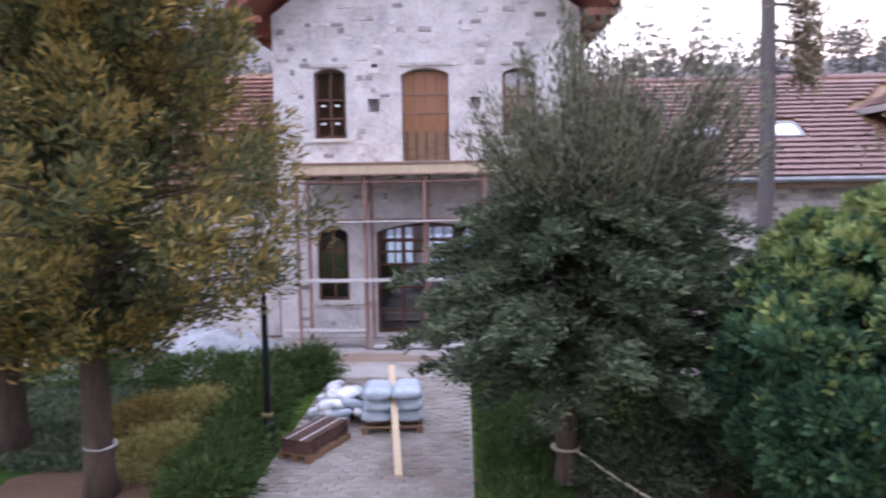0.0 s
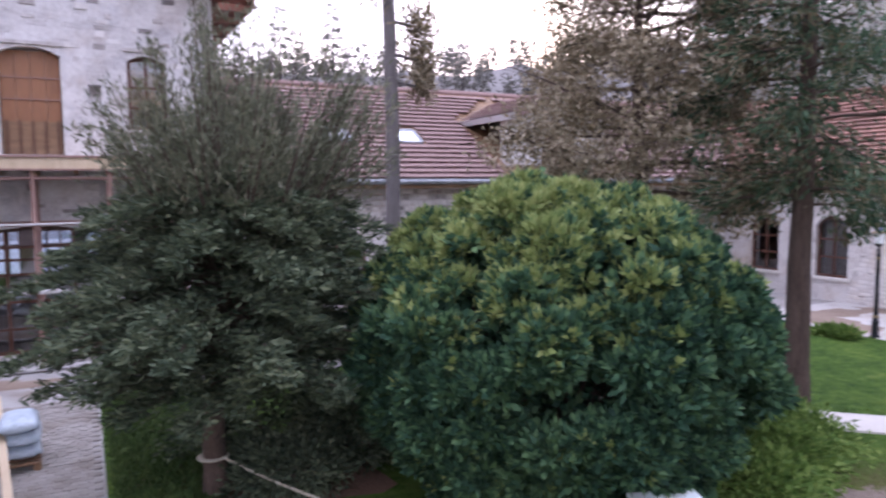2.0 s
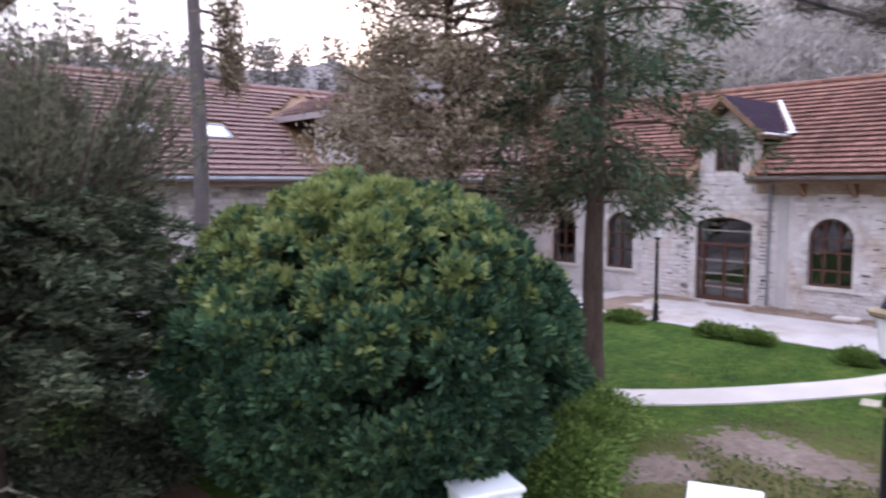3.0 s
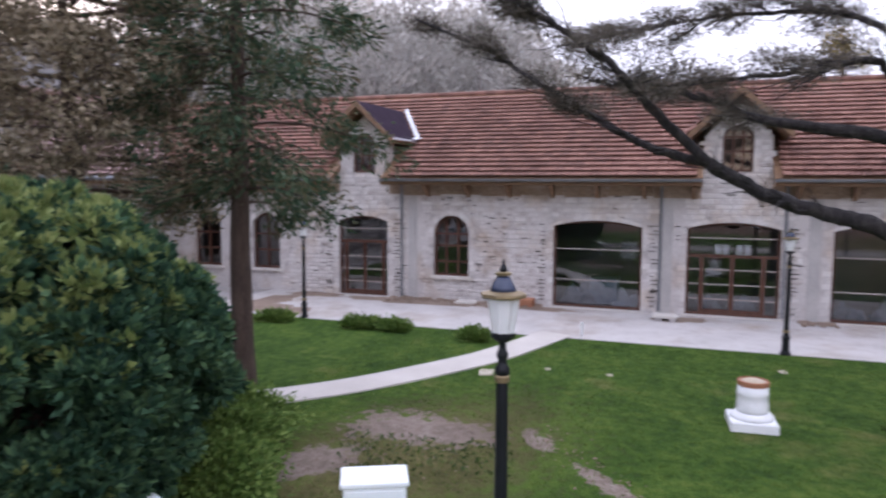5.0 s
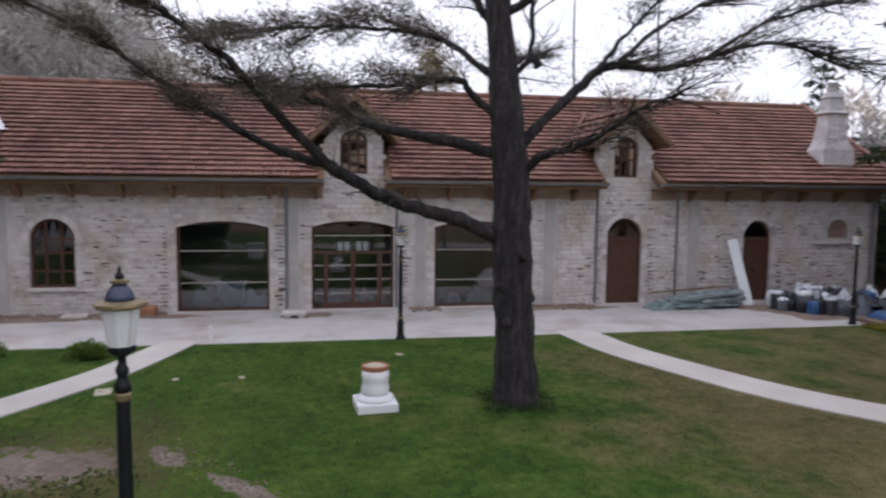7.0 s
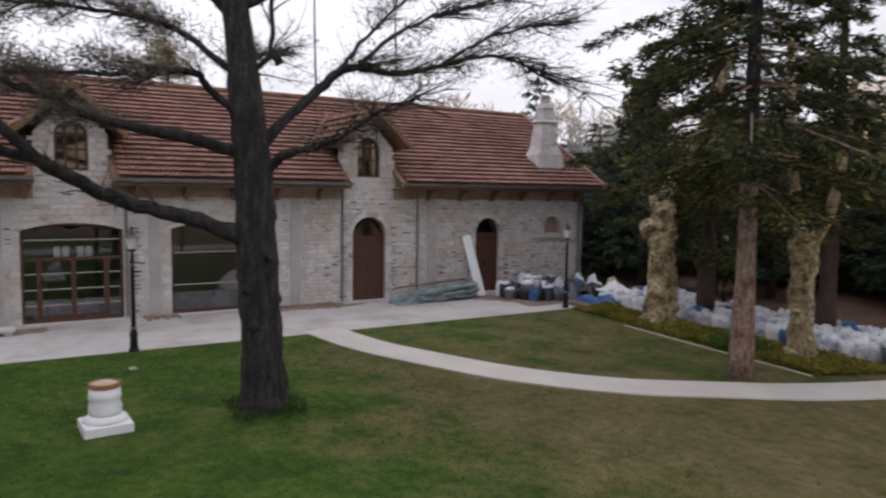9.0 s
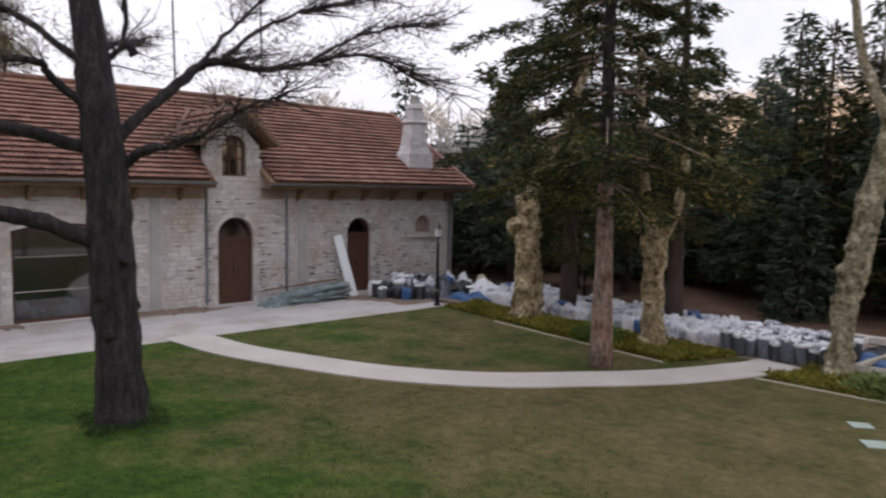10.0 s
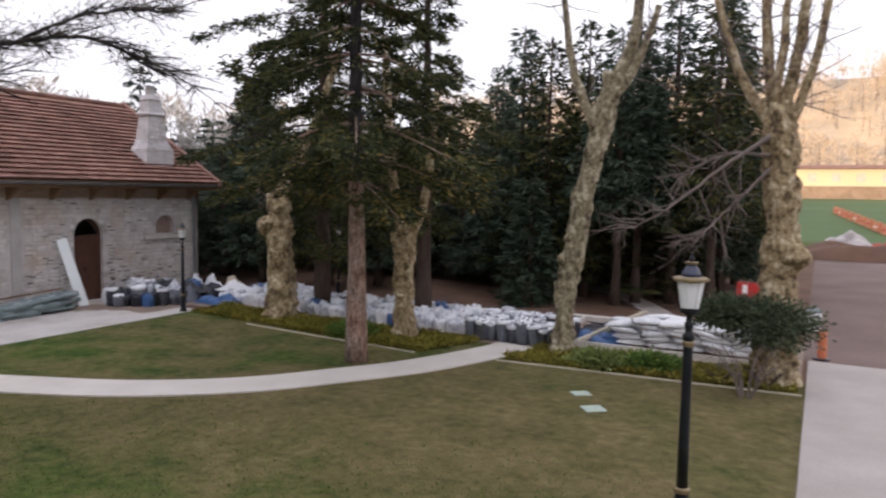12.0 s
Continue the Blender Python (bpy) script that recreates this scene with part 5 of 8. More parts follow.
for s in (-1, 1):
    xe, xw = (HX0 - .8 if s < 0 else HX1 + .8), HC
    ze, zt = HE - .05, HE + 3.35
    rf = slab([(xe, HY - 1.2, ze), (xw, HY - 1.2, zt), (xw, 30.6, zt), (xe, 30.6, ze)], .22)
    ro = part("roof", rf, M["soffit"], house, "roof slope with red-brown stained soffit")
    tb = slab([(xe - s * -.05, HY - 1.25, ze + .05), (xw, HY - 1.25, zt + .05), (xw, 30.6, zt + .05), (xe - s * -.05, 30.6, ze + .05)], .04)
    part("roof_tiling", tb, M["tile"], ro)
    fb = Buf().box(min(xe, xe + s * .04), max(xe, xe + s * .04), HY - 1.2, 30.6, ze - .28, ze + .06)
    part("fascia", fb, M["soffit"], house)
    for k in range(8):
        y = HY - 1.0 + k * 1.4
        pb = Buf().box(min(xe, HX0 if s < 0 else HX1), max(xe, HX0 if s < 0 else HX1), y, y + .12, ze - .36, ze - .2)
        part("purlin", pb, M["soffit"], house)

# balcony of new boards on a rusty scaffold before the house
scaf = thing("scaffold", (0, 0, 0), "rusty steel scaffold with grey planks before the house", "scaffold")
for x in (-4.15, -2.45, -.95, .55, 2.25):
    for y in (17.45, 18.75):
        part("post", Buf().tube([(x, y, 0.02), (x, y, 4.45)], [.05, .05], 8), M["rust"], scaf)
for z in (3.25, 4.25):
    for y in (17.45, 18.75):
        part("rail", Buf().tube([(-4.3, y, z), (2.4, y, z)], [.028, .028], 6), M["rust"], scaf)
for x in (-4.15, -2.45, -.95, .55, 2.25):
    part("brace", Buf().tube([(x, 17.45, 3.3), (x, 18.75, 4.3)], [.025, .025], 6), M["rust"], scaf)
for y, z, x0, x1, t in ((17.4, 1.82, -4.1, -.4, .07), (17.36, 3.28, -4.1, .4, .035), (17.55, .52, -4.6, -2.4, .06), (17.85, .42, -4.5, -2.5, .05), (17.45, .12, -2.3, .6, .06)):
    part("plank", Buf().box(x0, x1, y - .12, y + .12, z - t, z, .008), M["plank"], scaf)
bal = thing("balcony", (0, 0, 4.45), "balcony deck edged with a fresh yellow board", "balcony")
part("deck", Buf().box(-4.2, 2.3, 17.4, 19.0, .05, .2, .01), M["new_wood"], bal)
part("fascia", Buf().box(-4.25, 2.35, 17.34, 17.39, 0, .26, .006), M["new_wood"], bal, "fresh yellow pine board")
part("trim", Buf().box(-4.28, 2.38, 17.30, 17.34, .24, .29, .004).box(-4.28, 2.38, 17.30, 17.34, -.04, 0.0, .004), M["rust"], bal)
for k in range(9):
    x = -4.1 + k * .79
    part("joist", Buf().box(x, x + .08, 17.4, 19.0, -.12, .05), M["wood"], bal)

# ---- trees ----
def unit(v):
    return v / np.maximum(np.linalg.norm(v, axis=-1, keepdims=True), 1e-6)


def conifer(at, height, r0, lo, reach, label, mats, seed, n_br=70, droop=0.25, leaf=(0.22, 0.05), dens=26, twigs=7, lean=(0, 0), shape=1.0, clear=0.0, whorl=0.0, name="conifer_tree", rise=0.0, group="", ragged=.3):
    """A conifer: tapered trunk, limbs in loose whorls, and sprays of needles along each limb and its side twigs.
    reach: longest limb; lo: height of the lowest limb; shape: how the limbs shorten towards the top."""
    rg = np.random.default_rng(seed)
    t = thing(name, (*at, 0), label, "tree", group)
    zs = np.linspace(0, height, 9)
    wob = np.cumsum(rg.normal(0, 0.03, (9, 2)), axis=0) * 0.6
    tr = [(lean[0] * z + wob[i, 0] - wob[0, 0], lean[1] * z + wob[i, 1] - wob[0, 1], z - (0.05 if i == 0 else 0)) for i, z in enumerate(zs)]
    rad = [r0 * (1.2 if i == 0 else 1.0) * (1 - 0.93 * (z / height) ** 0.85) + .012 for i, z in enumerate(zs)]
    pts = curve_pts(tr, 3)
    rr = np.interp(np.linspace(0, 8, len(pts)), range(9), rad)
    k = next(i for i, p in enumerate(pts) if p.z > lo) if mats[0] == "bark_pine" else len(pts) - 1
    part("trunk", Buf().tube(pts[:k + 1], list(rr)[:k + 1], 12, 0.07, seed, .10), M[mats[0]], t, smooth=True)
    # shade inside the crown is put into a darker bark up here
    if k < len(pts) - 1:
        part("upper_trunk", Buf().tube(pts[k:], list(rr)[k:], 12, 0.07, seed), M["bark_grey"], t, "upper trunk with the boughs' shade in its dark bark", smooth=True)
    limb = Buf()
    P, A = [], []
    for k in range(n_br):
        f = (k + rg.uniform(0, 1)) / n_br
        z = lo + (height - lo) * f ** 1.1
        if whorl:
            z = lo + round((z - lo) / whorl) * whorl + rg.normal(0, .06)
        L = reach * max(0.06, (1 - f) ** shape * (0.55 + 0.45 * min(1, f * 6 + .3))) * rg.uniform(1 - ragged, 1.1)
        az = k * 2.39996 + rg.normal(0, .25)
        b0 = np.array([np.interp(z, zs, [p[0] for p in tr]), np.interp(z, zs, [p[1] for p in tr]), z])
        dirv = np.array([math.cos(az), math.sin(az), 0])
        s = np.linspace(0, 1, 6)[:, None]
        line = b0 + dirv * L * s + np.array([0, 0, 1.0]) * (rise * L * s - droop * L * s ** 1.6 + 0.10 * L * np.maximum(0, s - .7))
        pk = [0, 2, 5] if name == "spruce_tree" else range(6)
        limb.tube([tuple(line[i]) for i in pk], [max(.012, r0 * .16 * (1 - f * .7)) * (1 - i / 5) + .006 for i in pk], 3 if name == "spruce_tree" else 4)
        m = max(5, int(dens * L))
        u = rg.uniform(0.12 + clear, 1, m) ** 0.8
        base = np.stack([np.interp(u, s[:, 0], line[:, i]) for i in range(3)], 1)
        side = np.array([-dirv[1], dirv[0], 0])
        sl = rg.uniform(-1, 1, m)[:, None] * (0.30 * L * (1.05 - u[:, None]) + .12)
        base = base + side * sl + np.array([0, 0, 1]) * (rg.normal(-.06, .06, m)[:, None] - np.abs(sl) * droop * .5)
        out = unit(dirv * .8 + side * np.sign(sl) * .7 + np.array([0, 0, -.15]))
        for j in range(twigs):
            off = rg.normal(0, 1, (m, 3)) * [.10, .10, .045]
            P.append(base + off + out * rg.uniform(0, .22, (m, 1)))
            A.append(out + rg.normal(0, .45, (m, 3)) + [0, 0, -.15])
    part("branchwork", limb, M[mats[0]], t)["kind"] = "stuff"
    P, A = np.concatenate(P), np.concatenate(A)
    me = leaves_mesh("crown", P, A, leaf[0], leaf[1], rg, M[mats[1]])
    part("crown", me, None, t)
    if len(mats) > 2:
        k = (rg.random(len(P)) < .45) & (P[:, 2] < 4.9) & (P[:, 2] < 3.6 + rg.normal(.5, .4, len(P)) + .35 * np.sin(P[:, 0] * 2.1))
        part("outer_spray", leaves_mesh("outer_spray", P[k] + rg.normal(0, .05, (k.sum(), 3)), A[k], leaf[0], leaf[1], rg, M[mats[2]]), None, t)
    return t


def plumed_tree(at, height, r0, profile, label, mats, seed, n_br, leaves, rise=.2, plume=(.75, .17), leaf=(.13, .03), hang=0.0, name="cypress_tree", lean=(0, 0), per=5):
    """A conifer clothed in feathery plumes. profile: height and reach of the crown; hang: how far the plumes droop."""
    rg = np.random.default_rng(seed)
    t = thing(name, (*at, 0), label, "tree")
    zs = np.linspace(0, height, 9)
    wob = np.cumsum(rg.normal(0, 0.03, (9, 2)), axis=0) * .5
    tr = [(lean[0] * z + wob[i, 0] - wob[0, 0], lean[1] * z + wob[i, 1] - wob[0, 1], z - (.05 if i == 0 else 0)) for i, z in enumerate(zs)]
    pts = curve_pts(tr, 3)
    rr = np.interp(np.linspace(0, 1, len(pts)), [0, .06, 1], [r0 * 1.2, r0, .02])
    part("trunk", Buf().tube(pts, list(rr), 12, .07, seed), M[mats[0]], t, smooth=True)
    limb, P, A, gold = Buf(), [], [], []
    z0, z1 = profile[0][0], profile[-1][0]
    for k in range(n_br):
        f = (k + rg.random()) / n_br
        z = z0 + (z1 - z0) * f
        L = interp_tab(profile, z) * rg.uniform(.62, 1.08)
        az = k * 2.39996 + rg.normal(0, .25)
        d = np.array([math.cos(az), math.sin(az), 0])
        b0 = np.array([np.interp(z, zs, [p[0] for p in tr]), np.interp(z, zs, [p[1] for p in tr]), z - rise * L * .8])
        s = np.linspace(0, 1, 6)[:, None]
        line = b0 + d * L * s + np.array([0, 0, 1.0]) * (rise * L * s * (1.6 - .8 * s) - hang * .5 * L * s ** 2)
        limb.tube([tuple(q) for q in line], list(np.linspace(max(.012, r0 * .16), .006, 6)), 4)
        side = np.array([-d[1], d[0], 0])
        for j in range(per):
            u = rg.uniform(.14, 1) if j else 1.0
            c = np.array([np.interp(u, s[:, 0], line[:, i]) for i in range(3)]) + side * rg.normal(0, .22) * (1.3 - u) * L * .6
            v = unit(d * rg.uniform(.3, .9) + side * rg.normal(0, .5) + np.array([0, 0, rg.uniform(.2, .9) - 2.0 * hang]))
            ln = plume[0] * rg.uniform(.6, 1.25)
            c = c - v * ln * .45
            m = leaves
            w = rg.uniform(0, 1, (m, 1)) ** .8
            e = rg.normal(0, 1, (m, 3))
            e -= (e @ v)[:, None] * v
            gold += [bool(u > .45 and rg.random() < .62)] * m
            P.append(c + v * ln * w + e * plume[1] * (.25 + 1.1 * np.sin(np.pi * np.clip(w * .9 + .06, 0, 1))) * .62)
            A.append(v + unit(e) * .55 + rg.normal(0, .25, (m, 3)))
    part("branchwork", limb, M[mats[0]], t)["kind"] = "stuff"
    P, A = np.concatenate(P), np.concatenate(A)
    if len(mats) > 2:
        k = np.array(gold)
        part("outer_spray", leaves_mesh("outer_spray", P[k], A[k], leaf[0], leaf[1], rg, M[mats[1]]), None, t, "olive-gold outer sprays")
        P, A = P[~k], A[~k]
    part("crown", leaves_mesh("crown", P, A, leaf[0], leaf[1], rg, M[mats[-1]]), None, t)
    return t


def interp_tab(tab, a):
    return float(np.interp(a, [p[0] for p in tab], [p[1] for p in tab]))


def broad_crown(t, centre, radii, n, leaf, material, rg, clump=0.35, n_cl=260, inner=0.55, name="crown", flat=0.0):
    """A crown of leaf clumps spread through an uneven ellipsoid, denser towards its skin."""
    gi = np.arange(n_cl) + .5
    ph = np.arccos(1 - 2 * gi / n_cl)
    d = np.stack([np.cos(2.39996 * gi) * np.sin(ph), np.sin(2.39996 * gi) * np.sin(ph), np.cos(ph)], 1)
    d = unit(d + rg.normal(0, .07, (n_cl, 3)))
    bump_ = 1 + .16 * np.sin(d[:, 0] * 5 + 1) * np.cos(d[:, 1] * 4) + rg.normal(0, .05, n_cl)
    r = rg.uniform(inner, 1, n_cl) ** .6 * bump_
    c = np.array(centre) + d * r[:, None] * np.array(radii)
    keep = c[:, 2] > .1
    c, d = c[keep], d[keep]
    m = n // len(c)
    off = rg.normal(0, 1, (len(c), m, 3)) * clump * np.array([1, 1, .6]) * .55
    P = (c[:, None] + off).reshape(-1, 3)
    A = unit(off.reshape(-1, 3)) * .7 + np.repeat(d, m, 0) * .6 + rg.normal(0, .35, (len(P), 3)) + [0, 0, .1 - flat]
    k = P[:, 2] > .03
    return part(name, leaves_mesh(name, P[k], A[k], leaf[0], leaf[1], rg, material), None, t)


def shrub(at, radii, n, leaf, mname, label, seed, cz=None, clump=.25, n_cl=120, name="shrub", group="", stems=6):
    rg = np.random.default_rng(seed)
    t = thing(name, (*at, 0), label, "shrub", group)
    b = Buf()
    for k in range(stems):
        a = 2.4 * k
        b.tube([(0.05 * math.cos(a), .05 * math.sin(a), -.03), (radii[0] * .3 * math.cos(a), radii[1] * .3 * math.sin(a), radii[2] * .6), (radii[0] * .6 * math.cos(a), radii[1] * .6 * math.sin(a), radii[2] * 1.1)], [.03, .02, .008], 5)
    part("stemwork", b, M["bark_brown"], t)["kind"] = "stuff"
    broad_crown(t, (0, 0, cz if cz is not None else radii[2] * .9), radii, n, leaf, M[mname], rg, clump, n_cl)
    return t


# big cedar on the lawn, with long bare limbs and flat sprays
def limb_tube(b, ctrl, r0, r1, seed, per=6):
    pts = curve_pts(ctrl, per)
    rg = random.Random(seed)
    pts = [p + Vector((rg.gauss(0, .012), rg.gauss(0, .012), rg.gauss(0, .012))) if 0 < i < len(pts) - 1 else p for i, p in enumerate(pts)]
    n = len(pts)
    b.tube(pts, [r0 + (r1 - r0) * (i / (n - 1)) ** .8 for i in range(n)], 10, .05, seed, .2)
    return pts


def cedar():
    t = thing("cedar_tree", (12.26, -3.67, 0), "big old cedar with a grey trunk and long crooked limbs", "tree")
    b = Buf()
    tp = curve_pts([(0, 0, -.05), (0, .01, .35), (.02, .05, 1.3), (.04, .11, 2.8), (.05, .16, 4.3), (.09, .3, 5.8), (.12, .43, 7.3), (.15, .5, 9.5), (.1, .5, 12.5)], 9)
    n = len(tp)
    zs = [p.z for p in tp]
    rad = [float(np.interp(z, [-.05, .3, 1.2, 2.8, 4.3, 5.8, 7.3, 9.5, 12.5], [.47, .41, .37, .345, .33, .27, .22, .15, .03])) for z in zs]
    b.tube(tp, rad, 18, .03, 5, .12)
    for z, a, r in ((1.55, 2.6, .12), (2.2, 2.2, .10), (1.95, 4.9, .13), (2.75, 3.4, .09), (6.2, 4.2, .13)):  # knots and branch stubs
        p = Vector((.03, .09, z)) + Vector((math.cos(a), math.sin(a), 0)) * .3
        b.tube([p, p + Vector((math.cos(a), math.sin(a), .3)) * .12], [r, r * .75], 8, .15, int(z * 10))
    part("trunk", b, M["bark_grey"], t, "grey furrowed trunk with knots", smooth=True)
    L = [([(.05, .2, 3.0), (.04, .75, 3.26), (0, 1.25, 3.46), (-.08, 1.94, 3.62), (-.24, 2.75, 3.94), (-.46, 3.44, 4.34)], .15, .105, 1.0),
         ([(-.46, 3.44, 4.34), (-.78, 4.36, 5.24), (-1.12, 4.86, 5.8), (-1.51, 5.47, 6.22), (-1.93, 6.06, 6.58), (-2.5, 6.8, 7.0)], .09, .03, 1.3),
         ([(-.46, 3.44, 4.34), (-.18, 4.39, 4.63), (.05, 5.18, 5.08), (.19, 6.15, 5.66), (.25, 7.2, 6.4), (.09, 8.61, 7.03)], .085, .025, 1.3),
         ([(.05, .2, 4.55), (.72, 1.54, 4.92), (1.19, 2.55, 5.12), (1.59, 3.4, 5.52), (1.93, 4.29, 5.82), (2.18, 5.43, 6.0)], .12, .03, 1.1),
         ([(.08, .25, 5.1), (-.06, .93, 5.62), (-.3, 1.28, 5.84), (-.46, 2.13, 5.69), (-.67, 3.26, 5.58), (-.9, 4.3, 5.5)], .085, .02, .9),
         ([(.1, .3, 5.85), (.5, .72, 6.26), (.94, 1.37, 6.78), (1.35, 2.12, 6.95), (1.74, 3.3, 7.06), (1.6, 4.4, 6.9), (1.3, 5.5, 6.75)], .075, .015, 1.1),
         ([(.12, .4, 6.6), (.38, .61, 7.13), (.66, .97, 7.69), (.9, 1.8, 8.3)], .11, .04, .6),
         ([(.03, .0, 4.25), (-.42, -.34, 4.58), (-.86, -.66, 4.68), (-1.31, -.99, 4.88), (-1.83, -1.41, 5.27), (-2.38, -1.81, 5.46)], .10, .018, .7),
         ([(.03, .05, 4.7), (.05, -.67, 5.42), (.05, -1.37, 6.08), (.13, -1.81, 6.25), (-.05, -2.76, 6.22), (-.18, -3.5, 6.43), (-.62, -4.63, 6.65), (-.8, -6.0, 6.2)], .115, .02, 1.5),
         ([(.1, .1, 6.0), (.08, -.16, 6.4), (.15, -.21, 7.29), (.24, -.26, 8.2)], .06, .03, .4),
         ([(.13, -1.81, 6.25), (-.08, -2.6, 6.95), (-.28, -3.6, 7.45), (-.5, -5.0, 7.85)], .05, .012, .8),
         ([(-.18, -3.5, 6.43), (-.5, -4.6, 7.1), (-.9, -6.2, 7.5)], .04, .010, .7),
         ([(-.62, -4.63, 6.65), (-.82, -5.9, 6.35), (-.85, -7.0, 5.95), (-.9, -8.0, 5.35)], .022, .006, .3),
         ([(.05, -1.37, 6.08), (.2, -2.2, 7.0), (.35, -3.2, 7.9), (.4, -4.4, 8.5)], .05, .012, .7),
         ([(.1, .3, 5.4), (.9, .0, 6.0), (2.0, -.5, 6.6), (3.2, -1.2, 6.9)], .09, .02, .8),
         ([(.1, .4, 7.0), (-.6, -.6, 7.6), (-1.6, -1.8, 8.2), (-2.4, -3.2, 8.5)], .09, .02, .7)]
    rg = np.random.default_rng(8)
    P, A = [], []
    for i, (ctrl, r0, r1, foliage) in enumerate(L):
        lb = Buf()
        pts = limb_tube(lb, ctrl, r0, r1, 40 + i)
        n = len(pts)
        arr = np.array([tuple(p) for p in pts])
        for k in range(int((26 if i in (0, 1, 2, 3) else 44) * foliage)):  # side twigs
            j = int(n * (0.25 + .74 * rg.random() ** .8)) if i else int(n * (.5 + .45 * rg.random()))
            j = min(j, n - 2)
            d = unit(arr[j + 1] - arr[j])
            s = unit(np.cross(d, [0, 0, 1])) * rg.choice([-1, 1])
            ln = rg.uniform(.5, 1.5) * (1.15 - .5 * j / n)
            v = unit(s * rg.uniform(.3, 1) + d * rg.uniform(.3, 1.1) + np.array([0, 0, rg.uniform(-.25, .35)]))
            q = [arr[j] + v * ln * f + np.array([0, 0, -.10 * ln * f * f]) + rg.normal(0, .02, 3) for f in np.linspace(0, 1, 5)]
            lb.tube([tuple(x) for x in q], list(np.linspace(.018, .004, 5)), 4)
            q = np.array(q)
            for _ in range(2 if i < 5 else 5):
                h = rg.integers(1, 4)
                vv = unit(v + rg.normal(0, .6, 3) * [1, 1, .5])
                e = q[h] + vv * ln * rg.uniform(.3, .6)
                lb.tube([tuple(q[h]), tuple(e)], [.007, .003], 3)
            if foliage > .5 and rg.random() < (.6 if i in (1, 2, 3, 5) else .8) and i:
                m = int(420 * ln * (1.2 if i in (1, 2, 3, 5) else .45 if i == 4 else .17))
                f = rg.uniform(.2, 1.1, m)
                base = q[0] + v * ln * f[:, None] + np.cross(v, [0, 0, 1]) * rg.normal(0, .20 * ln, (m, 1)) + rg.normal(0, .085, (m, 3))
                P.append(base)
                A.append(v * .4 + rg.normal(0, .6, (m, 3)) + [0, 0, .15])
        part("limb", lb, M["bark_grey"], t, smooth=True)
    P, A = np.concatenate(P), np.concatenate(A)
    part("foliage", leaves_mesh("foliage", P, A, .13, .016, rg, M["cedar"]), None, t, "thin flat sprays of grey needles")
    # straight upright shoots
    sb = Buf()
    for x, y, z0, z1 in ((.05, -1.0, 5.62, 8.2), (-.03, -2.6, 6.18, 7.9)):
        sb.tube([(x, y, z0), (x + .03, y + .02, (z0 + z1) / 2), (x, y + .03, z1)], [.02, .017, .010], 6)
    part("shootwork", sb, M["bark_grey"], t)["kind"] = "stuff"


cedar()
plumed_tree((-4.87, 8.9), 13, .19, [(2.1, 1.2), (2.5, 2.3), (3.0, 3.05), (3.9, 2.95), (5.2, 2.15), (6.8, 1.7), (9, 1.3), (12.9, .1)], "tall olive-gold cypress with feathery sprays", ("bark_brown", "cypress", "cypress_dark"), 1, 300, 66, per=8, leaf=(.145, .036))
plumed_tree((-7.2, 10.6), 12, .26, [(1.7, 1.5), (2.6, 2.4), (4.4, 2.4), (6.8, 1.8), (9, 1.3), (11.9, .1)], "tall olive-gold cypress with feathery sprays", ("bark_brown", "cypress", "cypress_dark"), 2, 170, 44, per=6, leaf=(.22, .07))


